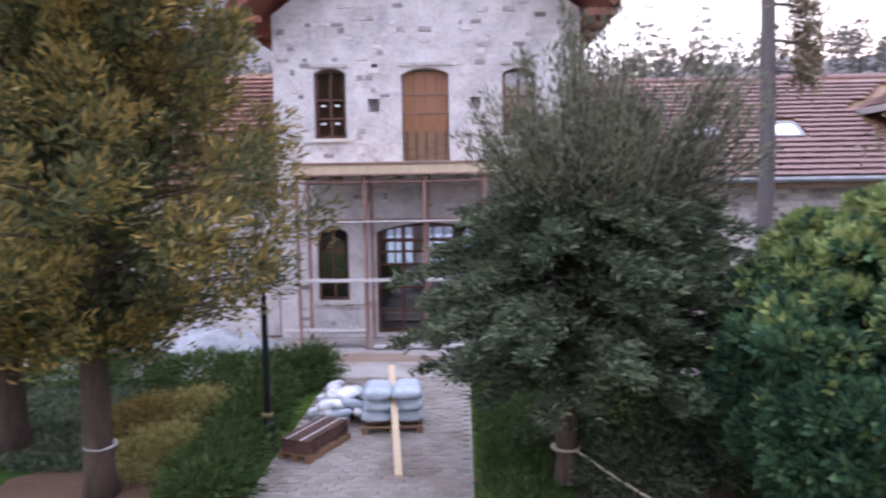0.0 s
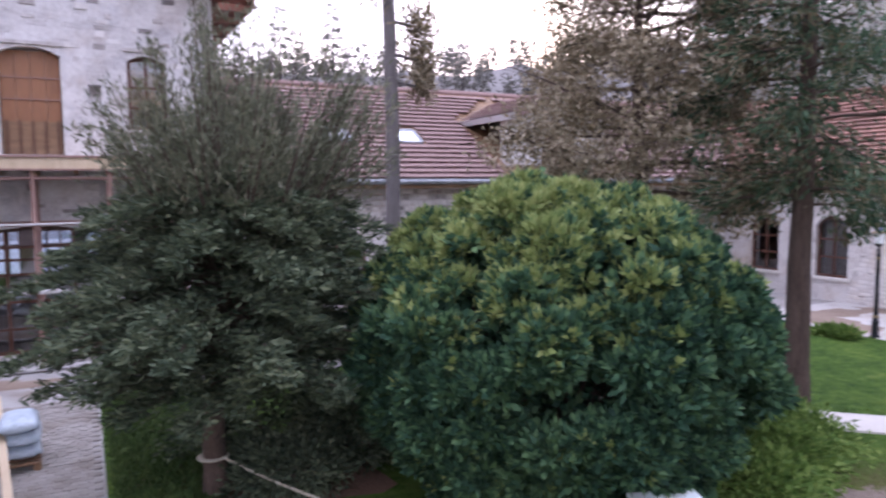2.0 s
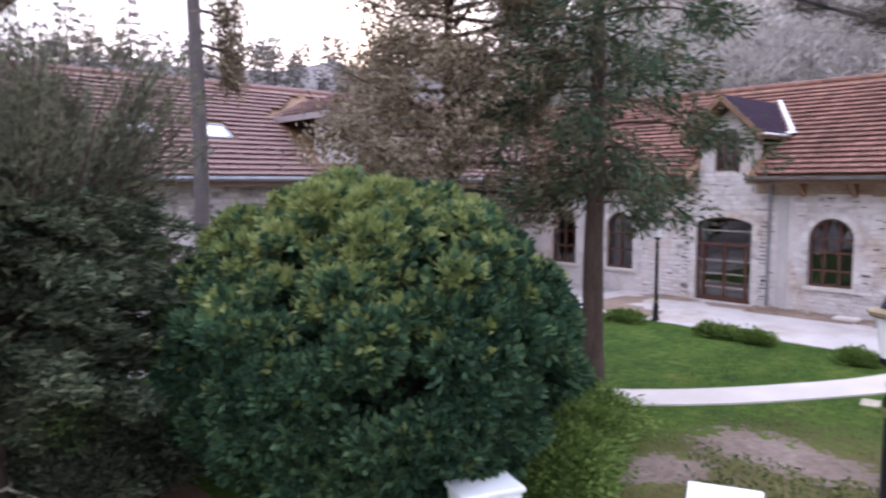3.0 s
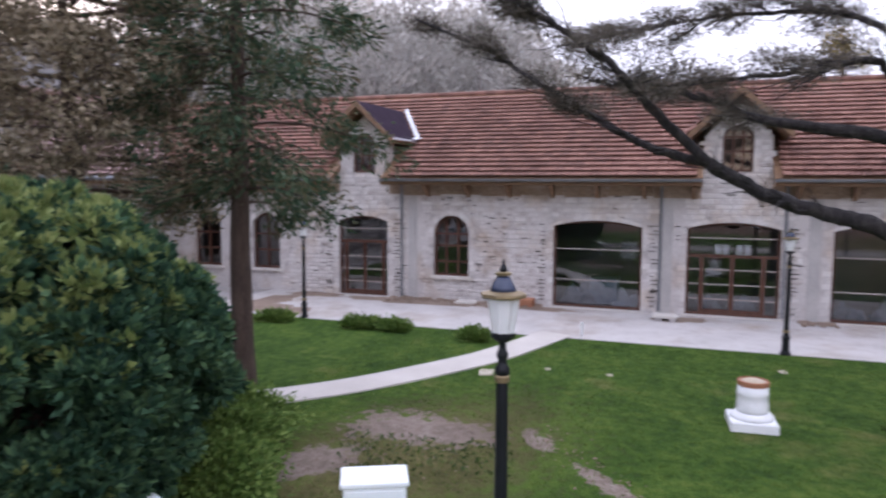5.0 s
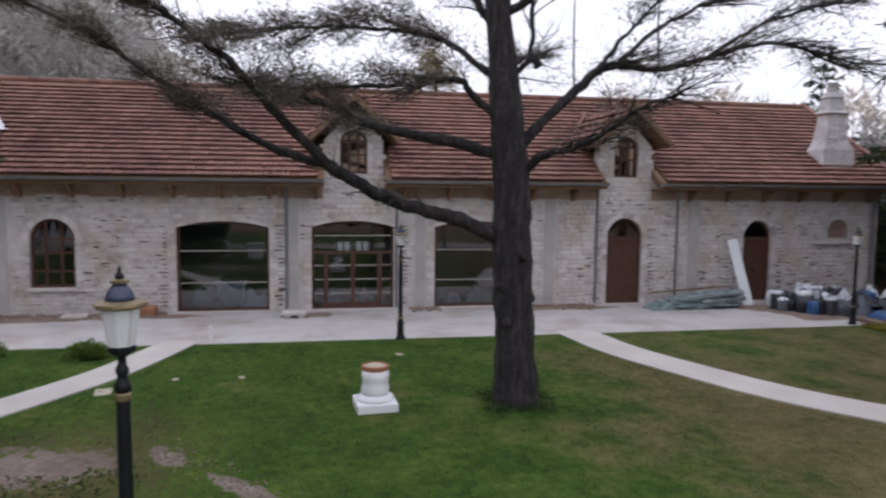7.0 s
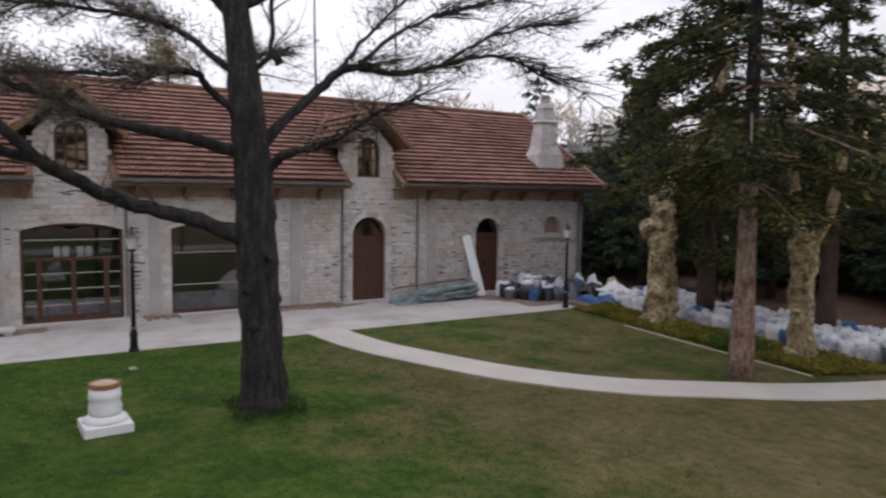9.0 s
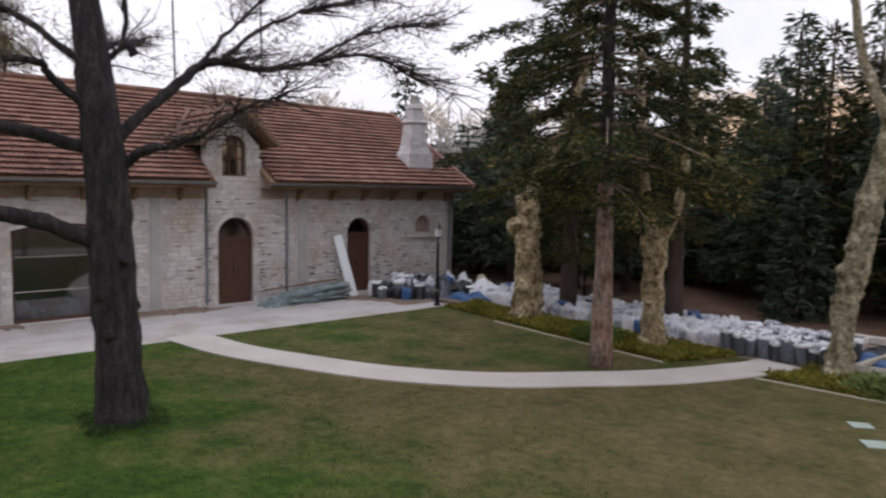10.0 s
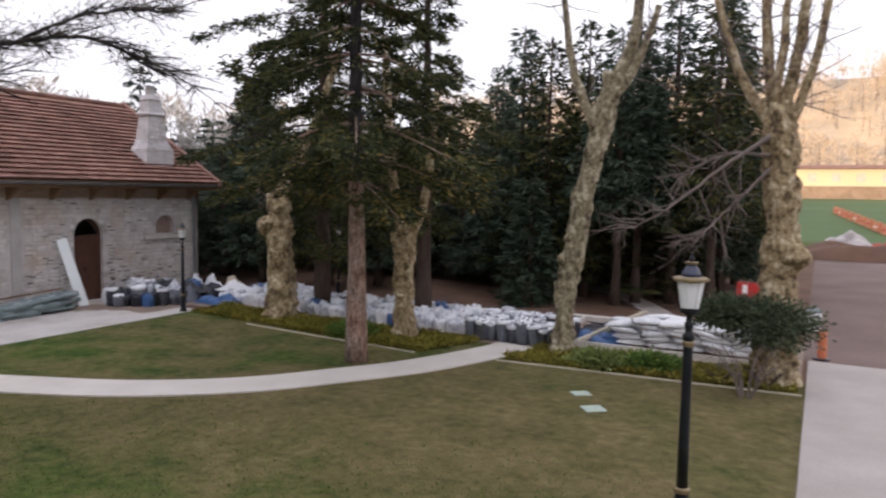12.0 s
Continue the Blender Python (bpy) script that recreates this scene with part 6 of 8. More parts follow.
def yew():
    t = thing("yew_tree", (1.32, 9.07, 0), "dense dark green yew with upright greyish top shoots", "tree")
    rg = np.random.default_rng(12)
    part("trunk", Buf().tube(curve_pts([(0, 0, -.05), (.03, .02, 1), (.05, .1, 2.2), (.1, .1, 4.6)], 4), list(np.linspace(.17, .05, 13)), 10, .08, 3), M["bark_brown"], t, smooth=True)
    lb = Buf()
    P, A = [], []
    for k in range(210):
        f = (k + rg.uniform(0, 1)) / 210
        z = 1.62 + 2.73 * f
        az = k * 2.4 + rg.normal(0, .3)
        L = 2.25 * math.sin(math.pi * min(1, .26 + .66 * f)) ** .7 * rg.uniform(.55, 1.14)
        d = np.array([math.cos(az), math.sin(az), 0])
        s = np.linspace(0, 1, 6)[:, None]
        line = np.array([.27, .1, z - .25]) + d * L * s + np.array([0, 0, 1]) * (.42 * L * s - .40 * L * s ** 2)
        lb.tube([tuple(q) for q in line], list(np.linspace(.03, .006, 6)), 4)
        m = int(230 * L)
        u = rg.uniform(.35, 1.05, m)
        base = np.stack([np.interp(u, s[:, 0], line[:, i]) for i in range(3)], 1)
        side = np.array([-d[1], d[0], 0])
        base += side * rg.normal(0, .13, (m, 1)) * (1.25 - u[:, None]) * 1.6 + rg.normal(0, .05, (m, 3)) * [1, 1, .8]
        P.append(base)
        A.append(d * .8 + side * rg.normal(0, .6, (m, 1)) + rg.normal(0, .35, (m, 3)) + [0, 0, .15])
    part("branchwork", lb, M["bark_brown"], t)["kind"] = "stuff"
    P, A = np.concatenate(P), np.concatenate(A)
    part("crown", leaves_mesh("crown", P, A, .13, .034, rg, M["yew"]), None, t)
    P, A, lb = [], [], Buf()
    for k in range(92):  # upright shoots on top
        az, r = rg.uniform(0, 6.28), rg.uniform(0, 1.35) ** .7
        b0 = np.array([.42 + r * math.cos(az), .1 + r * math.sin(az), 4.0 - r * .2])
        tip = b0 + np.array([math.cos(az) * .75 * r + .1, math.sin(az) * .7 * r, rg.uniform(.7, 2.5) * (1.15 - .45 * r)])
        lb.tube([tuple(b0), tuple(tip)], [.02, .004], 4)
        m = 230
        u = rg.uniform(0, 1, (m, 1))
        P.append(b0 + (tip - b0) * u + rg.normal(0, .17, (m, 3)) * (1.1 - u * .8))
        A.append(unit(tip - b0) + rg.normal(0, .4, (m, 3)))
    part("shootwork", lb, M["bark_brown"], t)["kind"] = "stuff"
    P, A = np.concatenate(P), np.concatenate(A)
    part("top_foliage", leaves_mesh("top_foliage", P, A, .13, .024, rg, M["yew_tip"]), None, t, "grey-olive upright shoots, paled as in sky glare")


yew()


def laurel():
    t = thing("laurel_bush", (5.35, 7.25, 0), "big rounded evergreen bush with glossy green leaves", "bush")
    rg = np.random.default_rng(31)
    b = Buf()
    for k in range(9):
        a = k * 2.4
        b.tube(curve_pts([(.1 * math.cos(a), .1 * math.sin(a), -.03), (.6 * math.cos(a), .6 * math.sin(a), 1.2), (1.4 * math.cos(a), 1.4 * math.sin(a), 2.6)], 3), list(np.linspace(.07, .02, 7)), 6)
    part("stemwork", b, M["bark_brown"], t)["kind"] = "stuff"
    # rounded clumps of shoots over a dome, each with rosettes of leaves, dark gaps between
    C, D = [], []
    n = 250
    gi = np.arange(n) + .5
    ph = np.arccos(1 - 1.86 * gi / n)
    dd = unit(np.stack([np.cos(2.39996 * gi) * np.sin(ph), np.sin(2.39996 * gi) * np.sin(ph), np.cos(ph)], 1) + rg.normal(0, .07, (n, 3)))
    swell = 1 + .05 * np.sin(dd[:, 0] * 4 + 2) * np.cos(dd[:, 1] * 3 + 1)
    for q, sw in zip(dd, swell):
        rc = rg.uniform(.24, .42)
        c = np.array([0, 0, 1.95]) + q * np.array([2.36, 2.36, 1.90]) * sw * rg.uniform(.90, 1.03)
        m = int(74 * rc ** 1.5 / .25)
        e = unit(rg.normal(size=(m, 3)) + q * .75 + [0, 0, .35])
        C.append(c + e * rc * np.array([1, 1, .72]) * rg.uniform(.85, 1.08, (m, 1)))
        D.append(e)
    c, d = np.concatenate(C), np.concatenate(D)
    k = c[:, 2] > .12
    c, d = c[k], d[k]
    up = unit(d * .8 + [0, 0, .45] + rg.normal(0, .2, (len(c), 3)))
    m = 11
    e1 = unit(np.cross(up, rg.normal(size=(len(c), 3))))
    e2 = np.cross(up, e1)
    th = (np.arange(m) * 2.39996)[None, :] + rg.uniform(0, 6.28, (len(c), 1))
    tilt = np.linspace(1.25, .2, m)[None, :] + rg.normal(0, .14, (len(c), m))
    ax = (np.cos(th) * np.sin(tilt))[..., None] * e1[:, None] + (np.sin(th) * np.sin(tilt))[..., None] * e2[:, None] + np.cos(tilt)[..., None] * up[:, None]
    P = c[:, None] - up[:, None] * (.09 - .09 * np.arange(m) / m)[None, :, None] + ax * .015
    # paler leaves picked by height and side, as skylight would fall on the dome
    toplit = np.repeat(rg.random(len(c)) < np.clip((c[:, 2] - 2.25) / 1.6, .03, .85) * np.clip(.75 - .35 * c[:, 0], .12, 1), m)
    P, ax = P.reshape(-1, 3), ax.reshape(-1, 3)
    part("crown", leaves_mesh("crown", P[~toplit], ax[~toplit], .13, .062, rg, M["laurel"]), None, t)
    part("young_growth", leaves_mesh("young_growth", P[toplit], ax[toplit], .125, .060, rg, M["laurel_tip"]), None, t, "yellow-green leaves, lighter towards the top as if skylit")
    broad_crown(t, (0, 0, 1.9), (1.75, 1.75, 1.7), 12000, (.16, .085), M["laurel"], rg, .3, 300, .7, "inner_crown")


laurel()


def tall_pine(at, height, r0, label, seed, tufts, mats=("bark_grey", "far_leaf")):
    """A slender pine: long bare trunk and a few ragged tufts. tufts: height, side reach, size."""
    rg = np.random.default_rng(seed)
    t = thing("pine_tree", (*at, 0), label, "tree")
    pts = [(0, 0, -.05), (.05, 0, height * .35), (-.02, .05, height * .7), (.05, 0, height)]
    part("trunk", Buf().tube(curve_pts(pts, 5), list(np.linspace(r0, r0 * .45, 16)), 10, .06, seed), M[mats[0]], t, smooth=True)
    lb, P, A = Buf(), [], []
    for z, a, reach, size in tufts:
        d = np.array([math.cos(a), math.sin(a), -.1])
        e = np.array([0, 0, z]) + d * reach
        lb.tube([(0, 0, z), tuple(e)], [.05, .015], 5)
        m = int(900 * size)
        c = e + rg.normal(0, 1, (m, 3)) * np.array([.35, .35, .45]) * size
        P.append(c)
        A.append(rg.normal(0, .7, (m, 3)) + [0, 0, .3])
    part("branchwork", lb, M[mats[0]], t)["kind"] = "stuff"
    part("crown", leaves_mesh("crown", np.concatenate(P), np.concatenate(A), .22, .05, rg, M[mats[1]]), None, t)
    return t


tall_pine((6.1, 14.4), 15, .185, "slender grey pine with few ragged tufts", 51, [(8.6, 3.3, .4, .7), (9.3, 2.9, .5, .6), (7.6, 0.0, .75, .55), (6.9, .1, .8, .55), (6.3, 0, .8, .4), (9.8, .4, .6, .6), (11, 3.8, .7, .9)], ("bark_mid", "magnolia"))


def leafy_tree(at, height, r0, lo, reach, label, mname, seed, n=26000, leaf=(.16, .07), n_br=46):
    rg = np.random.default_rng(seed)
    t = thing("evergreen_tree", (*at, 0), label, "tree")
    part("trunk", Buf().tube(curve_pts([(0, 0, -.05), (.08, .05, height * .3), (-.05, .1, height * .65), (.05, 0, height)], 5), list(np.linspace(r0, .03, 16)), 10, .08, seed), M["bark_brown"], t, smooth=True)
    lb, P, A = Buf(), [], []
    for k in range(n_br):
        f = (k + rg.random()) / n_br
        z = lo + (height - lo) * f
        az = k * 2.4 + rg.normal(0, .3)
        L = reach * (1 - f) ** .5 * rg.uniform(.6, 1.1) + .2
        d = np.array([math.cos(az), math.sin(az), rg.uniform(-.1, .45)])
        q = [np.array([0, 0, z]) + d * L * s + rg.normal(0, .04, 3) for s in np.linspace(0, 1, 5)]
        lb.tube([tuple(x) for x in q], list(np.linspace(.05, .008, 5)), 5)
        for j in range(4):
            s0 = rg.uniform(.4, 1)
            c = np.array([0, 0, z]) + d * L * s0 + rg.normal(0, .3, 3) * [1, 1, .6]
            lb.tube([tuple(np.array([0, 0, z]) + d * L * s0), tuple(c)], [.012, .005], 3)
            m = n // (n_br * 4)
            P.append(c + rg.normal(0, .26, (m, 3)) * [1, 1, .7])
            A.append(rg.normal(0, .6, (m, 3)) + d * .4)
    part("branchwork", lb, M["bark_brown"], t)["kind"] = "stuff"
    part("crown", leaves_mesh("crown", np.concatenate(P), np.concatenate(A), *leaf, rg, M[mname]), None, t)
    return t


leafy_tree((9.5, 10.2), 10.5, .22, 3.2, 3.0, "brownish evergreen tree with sparse dull leaves", "magnolia", 61, n=46000, leaf=(.13, .055), n_br=64)
plumed_tree((10.58, 7.6), 12.5, .21, [(3.7, 1.7), (4.4, 2.5), (5.5, 2.6), (7.5, 2.3), (9.5, 1.5), (12.4, .1)], "tall conifer with drooping russet-green sprays", ("bark_brown", "pine"), 71, 60, 92, rise=.12, plume=(.80, .27), leaf=(.17, .045), hang=.50, name="conifer_tree", per=5)
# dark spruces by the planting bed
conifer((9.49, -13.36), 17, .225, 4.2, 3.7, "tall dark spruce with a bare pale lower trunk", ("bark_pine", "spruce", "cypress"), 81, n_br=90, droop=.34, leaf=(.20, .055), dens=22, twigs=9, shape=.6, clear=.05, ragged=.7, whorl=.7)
conifer((14.9, -19.0), 20, .26, 3.2, 5.0, "tall dark spruce behind the plane trees", ("bark_brown", "spruce"), 82, n_br=84, droop=.32, leaf=(.22, .06), dens=19, twigs=9, shape=.5, ragged=.6, whorl=.75)
conifer((11.2, -19.5), 15, .24, 3.4, 2.5, "tall dark spruce behind the plane trees", ("bark_brown", "spruce"), 83, n_br=76, droop=.32, leaf=(.22, .06), dens=19, twigs=9, shape=.7, ragged=.65, whorl=.7)


def plane_tree(at, label, seed, trunk, radii, forks, knobs=(), twiggy=1.0):
    """A pollarded plane tree: lumpy flaking trunk, knobs, forks and bare twigs."""
    rg = np.random.default_rng(seed)
    t = thing("plane_tree", (*at, 0), label, "tree", "pollarded plane trees")
    pts = curve_pts(trunk, 12)
    n = len(pts)
    rad = [float(np.interp(i / (n - 1), np.linspace(0, 1, len(radii)), radii)) for i in range(n)]
    b = Buf().tube(pts, rad, 22, .05, seed, .44)
    for _ in range(34):  # burrs and stubs all along the trunk
        j, a = int(rg.uniform(.06, .98) * (n - 1)), rg.uniform(0, 6.28)
        d, r = Vector((math.cos(a), math.sin(a), rg.uniform(-.1, .4))), rg.uniform(.035, .10)
        p = pts[j] + d * rad[j] * .93
        b.tube([p - d * r, p, p + d * r * .5, p + d * r * .8], [r * .9, r, r * .7, r * .2], 7, .25, int(rg.integers(1000)))
    for z, a, r in knobs:
        j = min(range(n), key=lambda i: abs(pts[i].z - z))
        d = Vector((math.cos(a), math.sin(a), .15))
        p = pts[j] + d * (rad[j] * .8 + (r * .35 if r > .29 and z > 2 else -r * .25))
        b.tube([p - d * r * .9, p - d * r * .5, p, p + d * r * .5, p + d * r * .8, p + d * r * .95], [r * .6, r * .88, r, r * .85, r * .5, r * .15], 12, .3, seed + int(z * 7), .3)
    bark = "bark_tan" if at[0] > 8 or at[0] < 2 else "bark_plane"
    part("trunk", b, M[bark], t, "mottled flaking trunk", smooth=True)
    for i, (ctrl, r0, r1) in enumerate(forks):
        fb = Buf()
        fp = limb_tube(fb, ctrl, r0, r1, seed * 7 + i, 5)
        part("limb", fb, M[bark if r0 > .08 else "twig"], t, smooth=True)
        tb = Buf()
        for k in range(int(22 * twiggy)):
            j = min(int(len(fp) * rg.uniform(.25, 1)), len(fp) - 2)
            d = (fp[j + 1] - fp[j]).normalized()
            v = (d * .6 + Vector(rg.normal(0, .7, 3))).normalized()
            ln = rg.uniform(.4, 1.3)
            q = [fp[j] + v * ln * s + Vector(rg.normal(0, .03, 3)) for s in (0, .35, .7, 1)]
            tb.tube(q, [.016, .012, .008, .004], 4)
            for _ in range(3):
                h = q[rg.integers(1, 3)]
                tb.tube([h, h + (v + Vector(rg.normal(0, .7, 3))).normalized() * ln * .5], [.007, .003], 3)
        part("twigwork", tb, M["twig"], t)["kind"] = "stuff"
    return t


plane_tree((14.59, -16.61), "thick pollarded plane tree with a round burr", 91, [(0, 0, -.05), (0, 0, .4), (.02, 0, 1.6), (.1, 0, 2.8), (.05, -.02, 3.7)], [.52, .43, .38, .39, .25],
           [([(.1, 0, 3.4), (.0, -.3, 4.6), (-.5, -.9, 6.0), (-1.1, -1.5, 8.5)], .26, .1), ([(.1, .05, 2.6), (.25, .15, 3.3), (.3, .2, 3.9)], .2, .12)], ((2.85, .75, .295), (2.55, .5, .15), (3.05, .9, .16), (2.7, 1.1, .14)), .3)
plane_tree((9.96, -16.29), "pollarded plane tree with a forked trunk", 92, [(0, 0, -.05), (0, 0, .4), (.03, 0, 1.6), (.02, .02, 2.9)], [.37, .29, .26, .29],
           [([(.0, 0, 2.7), (.2, .1, 3.6), (.4, .2, 5.5), (.5, .3, 8)], .17, .08), ([(0, 0, 2.7), (-.35, -.1, 3.3), (-.6, -.2, 4.4), (-.8, -.3, 7)], .19, .08)], ((2.2, 2.0, .16),), .3)
plane_tree((5.55, -16.71), "leaning pollarded plane tree with mottled bark", 93, [(0, 0, -.05), (.0, 0, .4), (-.08, 0, 1.9), (-.42, 0, 3.9), (-.75, 0, 5.4), (-1.1, 0, 6.9)], [.38, .27, .24, .25, .25, .22],
           [([(-.8, 0, 5.4), (-.35, .1, 6.3), (-.05, .1, 7.3), (.2, .1, 9)], .15, .07), ([(-1.05, 0, 6.6), (-1.5, 0, 7.6), (-1.7, 0, 9.5)], .2, .1), ([(-.95, 0, 6.2), (-1.6, .1, 7.0), (-2.1, .2, 8.3)], .14, .07)], ((2.3, .2, .2), (1.9, 3.4, .18), (3.3, 3.3, .15), (2.9, 0, .12)), .5)
plane_tree((.7, -16.54), "massive pollarded plane tree with forked limbs", 94, [(0, 0, -.05), (0, 0, .5), (.0, 0, 1.8), (.05, 0, 3.4), (.1, 0, 5.0), (.25, 0, 6.0)], [.54, .40, .345, .325, .33, .26],
           [([(.3, 0, 5.5), (.85, 0, 6.4), (1.25, .1, 7.4), (1.7, .1, 9)], .13, .07), ([(.25, 0, 5.8), (.45, 0, 7), (.6, 0, 9)], .16, .09), ([(.15, 0, 5.6), (-.1, 0, 7), (-.3, 0, 9)], .16, .09), ([(.1, 0, 5.0), (-.25, .1, 6.2), (-.55, .1, 7.4), (-.7, .1, 9)], .12, .07), ([(.3, .1, 5.9), (.15, .2, 7.2), (.1, .2, 9)], .11, .06),
            ([(.3, .3, 5.3), (1.2, .8, 4.6), (2.2, 1.3, 3.7), (3.1, 1.6, 3.2)], .05, .012), ([(.3, .3, 4.6), (1.0, .7, 3.8), (1.8, 1.0, 2.9)], .04, .01), ([(.3, .2, 4.9), (1.2, .4, 4.9), (2.2, .6, 4.4)], .04, .01)], ((1.2, 2.2, .28), (.7, .8, .28), (4.2, 3.3, .2), (2.6, .2, .2), (2.75, 2.6, .30)), 1.0)

# spruce wood to the south
rs = np.random.default_rng(100)
for k, (x, y, h) in enumerate([(8.2, -27, 10.8), (6.57, -25.6, 10.0), (4.9, -27.2, 11.6), (3.3, -25.9, 10.6), (3.3, -29, 12), (5.6, -31, 11.5), (9.5, -31, 9.5), (12.5, -28, 8.6), (16.6, -25, 8.6), (18.5, -24, 9.5), (21.5, -23.2, 9), (24, -26, 9.5), (19, -29, 10), (14.5, -33, 10.5), (8, -36, 12), (3.4, -35, 12), (27, -27, 6.5), (10.6, -26.2, 10.6), (11.9, -30.2, 10.4), (3.6, -30.5, 12.5), (7.0, -30.6, 11.6), (9.4, -25.9, 10.0), (5.95, -26.2, 9.6), (9.3, -24.0, 4.6)]):
    conifer((x, y), h, .17 if h > 5 else .07, 3.3 if k in (1, 2, 3, 22) else .25 if h < 5 else 1.2, 2.5 if h > 5 else 1.25, "dark green spruce in the wood", ("bark_brown", "spruce_blue" if k % 3 else "spruce"), 200 + k, n_br=74, droop=.26, leaf=(.38, .095), dens=11, twigs=4, shape=.8, group="spruces of the wood", name="spruce_tree")

# ---- far hills and woods ----
def interp(tab, a):
    return float(np.interp(a, [p[0] for p in tab], [p[1] for p in tab]))


def ridge(name, tab, dist, mname, label, z0=4.0, depth=70):
    """A hill round part of the horizon: tab gives bearing and apparent height in degrees."""
    b = Buf()
    a0, a1 = tab[0][0], tab[-1][0]
    n = int((a1 - a0) / 1.5)
    rg = np.random.default_rng(int(dist))
    for i in range(n + 1):
        a = a0 + (a1 - a0) * i / n
        h = z0 + dist * math.tan(radians(interp(tab, a))) + rg.normal(0, .35)
        for f, k in ((-1, 0), (-.6, .30), (-.3, .66), (0, 1), (.5, .8), (1.2, 0)):
            r = dist + depth * f * .8
            b.v.append((math.sin(radians(a)) * r, math.cos(radians(a)) * r, max(-.1, h * k) if k else -.2))
    for i in range(n):
        for j in range(5):
            o = i * 6 + j
            b.f.append((o, o + 1, o + 7, o + 6))
    return tagged(part(name, b, M[mname], smooth=True), label, "hill", kind="structure")


def far_wood(name, tab, dist, count, size, mname, label, seed, depth=70, pine=True, z0=4.0, leaf=.9, drop=1.0, per=90):
    """Trees all over such a hill, as one mesh of small clumps with gaps."""
    rg = np.random.default_rng(seed)
    P, A = [], []
    tb = Buf()
    for _ in range(count):
        a = rg.uniform(tab[0][0], tab[-1][0])
        f = rg.uniform(-.8, .12)
        r = dist + depth * f * .8
        h = z0 + dist * math.tan(radians(interp(tab, a)))
        k = float(np.interp(f, [-1, -.6, -.3, 0, .5], [0, .30, .66, 1, .8]))
        base = np.array([math.sin(radians(a)) * r, math.cos(radians(a)) * r, h * k * drop - .3])
        H = size * rg.uniform(.6, 1.35)
        m = per
        u = rg.uniform(0, 1, m) ** (.8 if pine else .6)
        rad = H * (.26 * (1 - u) + .03) if pine else H * .34 * np.sin(np.pi * np.clip(.18 + .78 * u, 0, 1))
        th = rg.uniform(0, 6.283, m)
        q = np.stack([np.cos(th) * rad, np.sin(th) * rad, (.22 + .78 * u) * H], 1) * rg.uniform(.75, 1.1, (m, 1))
        P.append(base + q)
        A.append(np.stack([np.cos(th), np.sin(th), np.full(m, .1 if pine else .9)], 1) + rg.normal(0, .4, (m, 3)))
        tb.tube([tuple(base), tuple(base + [rg.normal(0, .2), rg.normal(0, .2), H * (.5 if pine else .85)])], [.12 * H / 8, .03], 4)
    t = thing(name, (0, 0, 0), label, "wood", kind="stuff")
    part("stemwork", tb, M["twig"], t)
    P, A = np.concatenate(P), np.concatenate(A)
    part("canopy", leaves_mesh("canopy", P, A, leaf, leaf * (.5 if pine else .16), rg, M[mname]), None, t)


N_TAB = [(-48, 13), (-30, 15.5), (-16, 15.5), (-10, 12.5), (-5, 9.5), (8, 8.6), (18, 8.8), (27, 8.9), (34, 9.4), (42, 9.4), (50, 9.6)]
ridge("hill_north", N_TAB, 120, "hill", "dark wooded hill beyond the roofs")
far_wood("far_pines", N_TAB, 118, 620, 5.0, "far_leaf", "dark pine wood on the northern hill", 301, leaf=.72, per=105)
for i, (az_, d_, h_) in enumerate(((14.4, 60, 19.0), (15.6, 64, 18.0), (18.6, 58, 18.6), (12.6, 68, 17.5), (28.8, 64, 17.0), (25.5, 75, 17.5), (34.0, 62, 15.5))):
    conifer((math.sin(radians(az_)) * d_, math.cos(radians(az_)) * d_), h_, .26, 7.5, 2.4 if i < 4 else 1.5, "tall ragged pine on the skyline", ("bark_grey", "far_leaf"), 320 + i, n_br=44, droop=.12, leaf=(.30, .07), dens=13, twigs=8, shape=.6, name="pine_tree", ragged=.65, rise=.15)
E_TAB = [(48, 8.8), (56, 8.8), (64, 9.0), (72, 8.2), (78, 7.2), (84, 5.0), (96, 3.5), (120, 3.0), (150, 3.0)]
ridge("hill_east", E_TAB, 95, "hill", "grey wooded slope behind the long building", depth=50)
far_wood("bare_wood", [(48, 8.8), (56, 8.8), (64, 9.0), (72, 8.2), (78, 7.0)], 93, 260, 10.5, "far_bare", "bare grey deciduous wood on the slope", 302, depth=50, pine=False, leaf=1.0, per=270)
far_wood("far_bushes", [(78, 7), (84, 5.0), (96, 3.4), (120, 3.0), (140, 3.0)], 93, 120, 6.0, "far_bare", "bare grey trees beyond the roofs", 303, depth=50, pine=False, leaf=1.3, per=220)
tall_pine((math.sin(radians(99.8)) * 48, math.cos(radians(99.8)) * 48), 12.4, .25, "round-topped pine behind the roof", 77, [(12.2, 1, .8, 1.2), (11.6, 3, 1.2, 1.1), (11.4, 5, 1.1, 1.1), (12.6, 2, .3, 1.0)], ("bark_brown", "cypress"))
S_TAB = [(150, 6), (165, 7.6), (178, 8.2), (184, 8.5), (195, 8.2), (215, 7.5), (240, 6), (270, 6), (300, 8), (312, 9)]
ridge("hill_south", S_TAB, 300, "hill_lit", "brown wooded hill with last sun and haze in its colour", depth=110)
far_wood("russet_wood", S_TAB[:6], 297, 700, 9, "far_warm", "leafless russet wood paled for low sun and haze", 304, depth=110, pine=False, leaf=1.8, per=75)
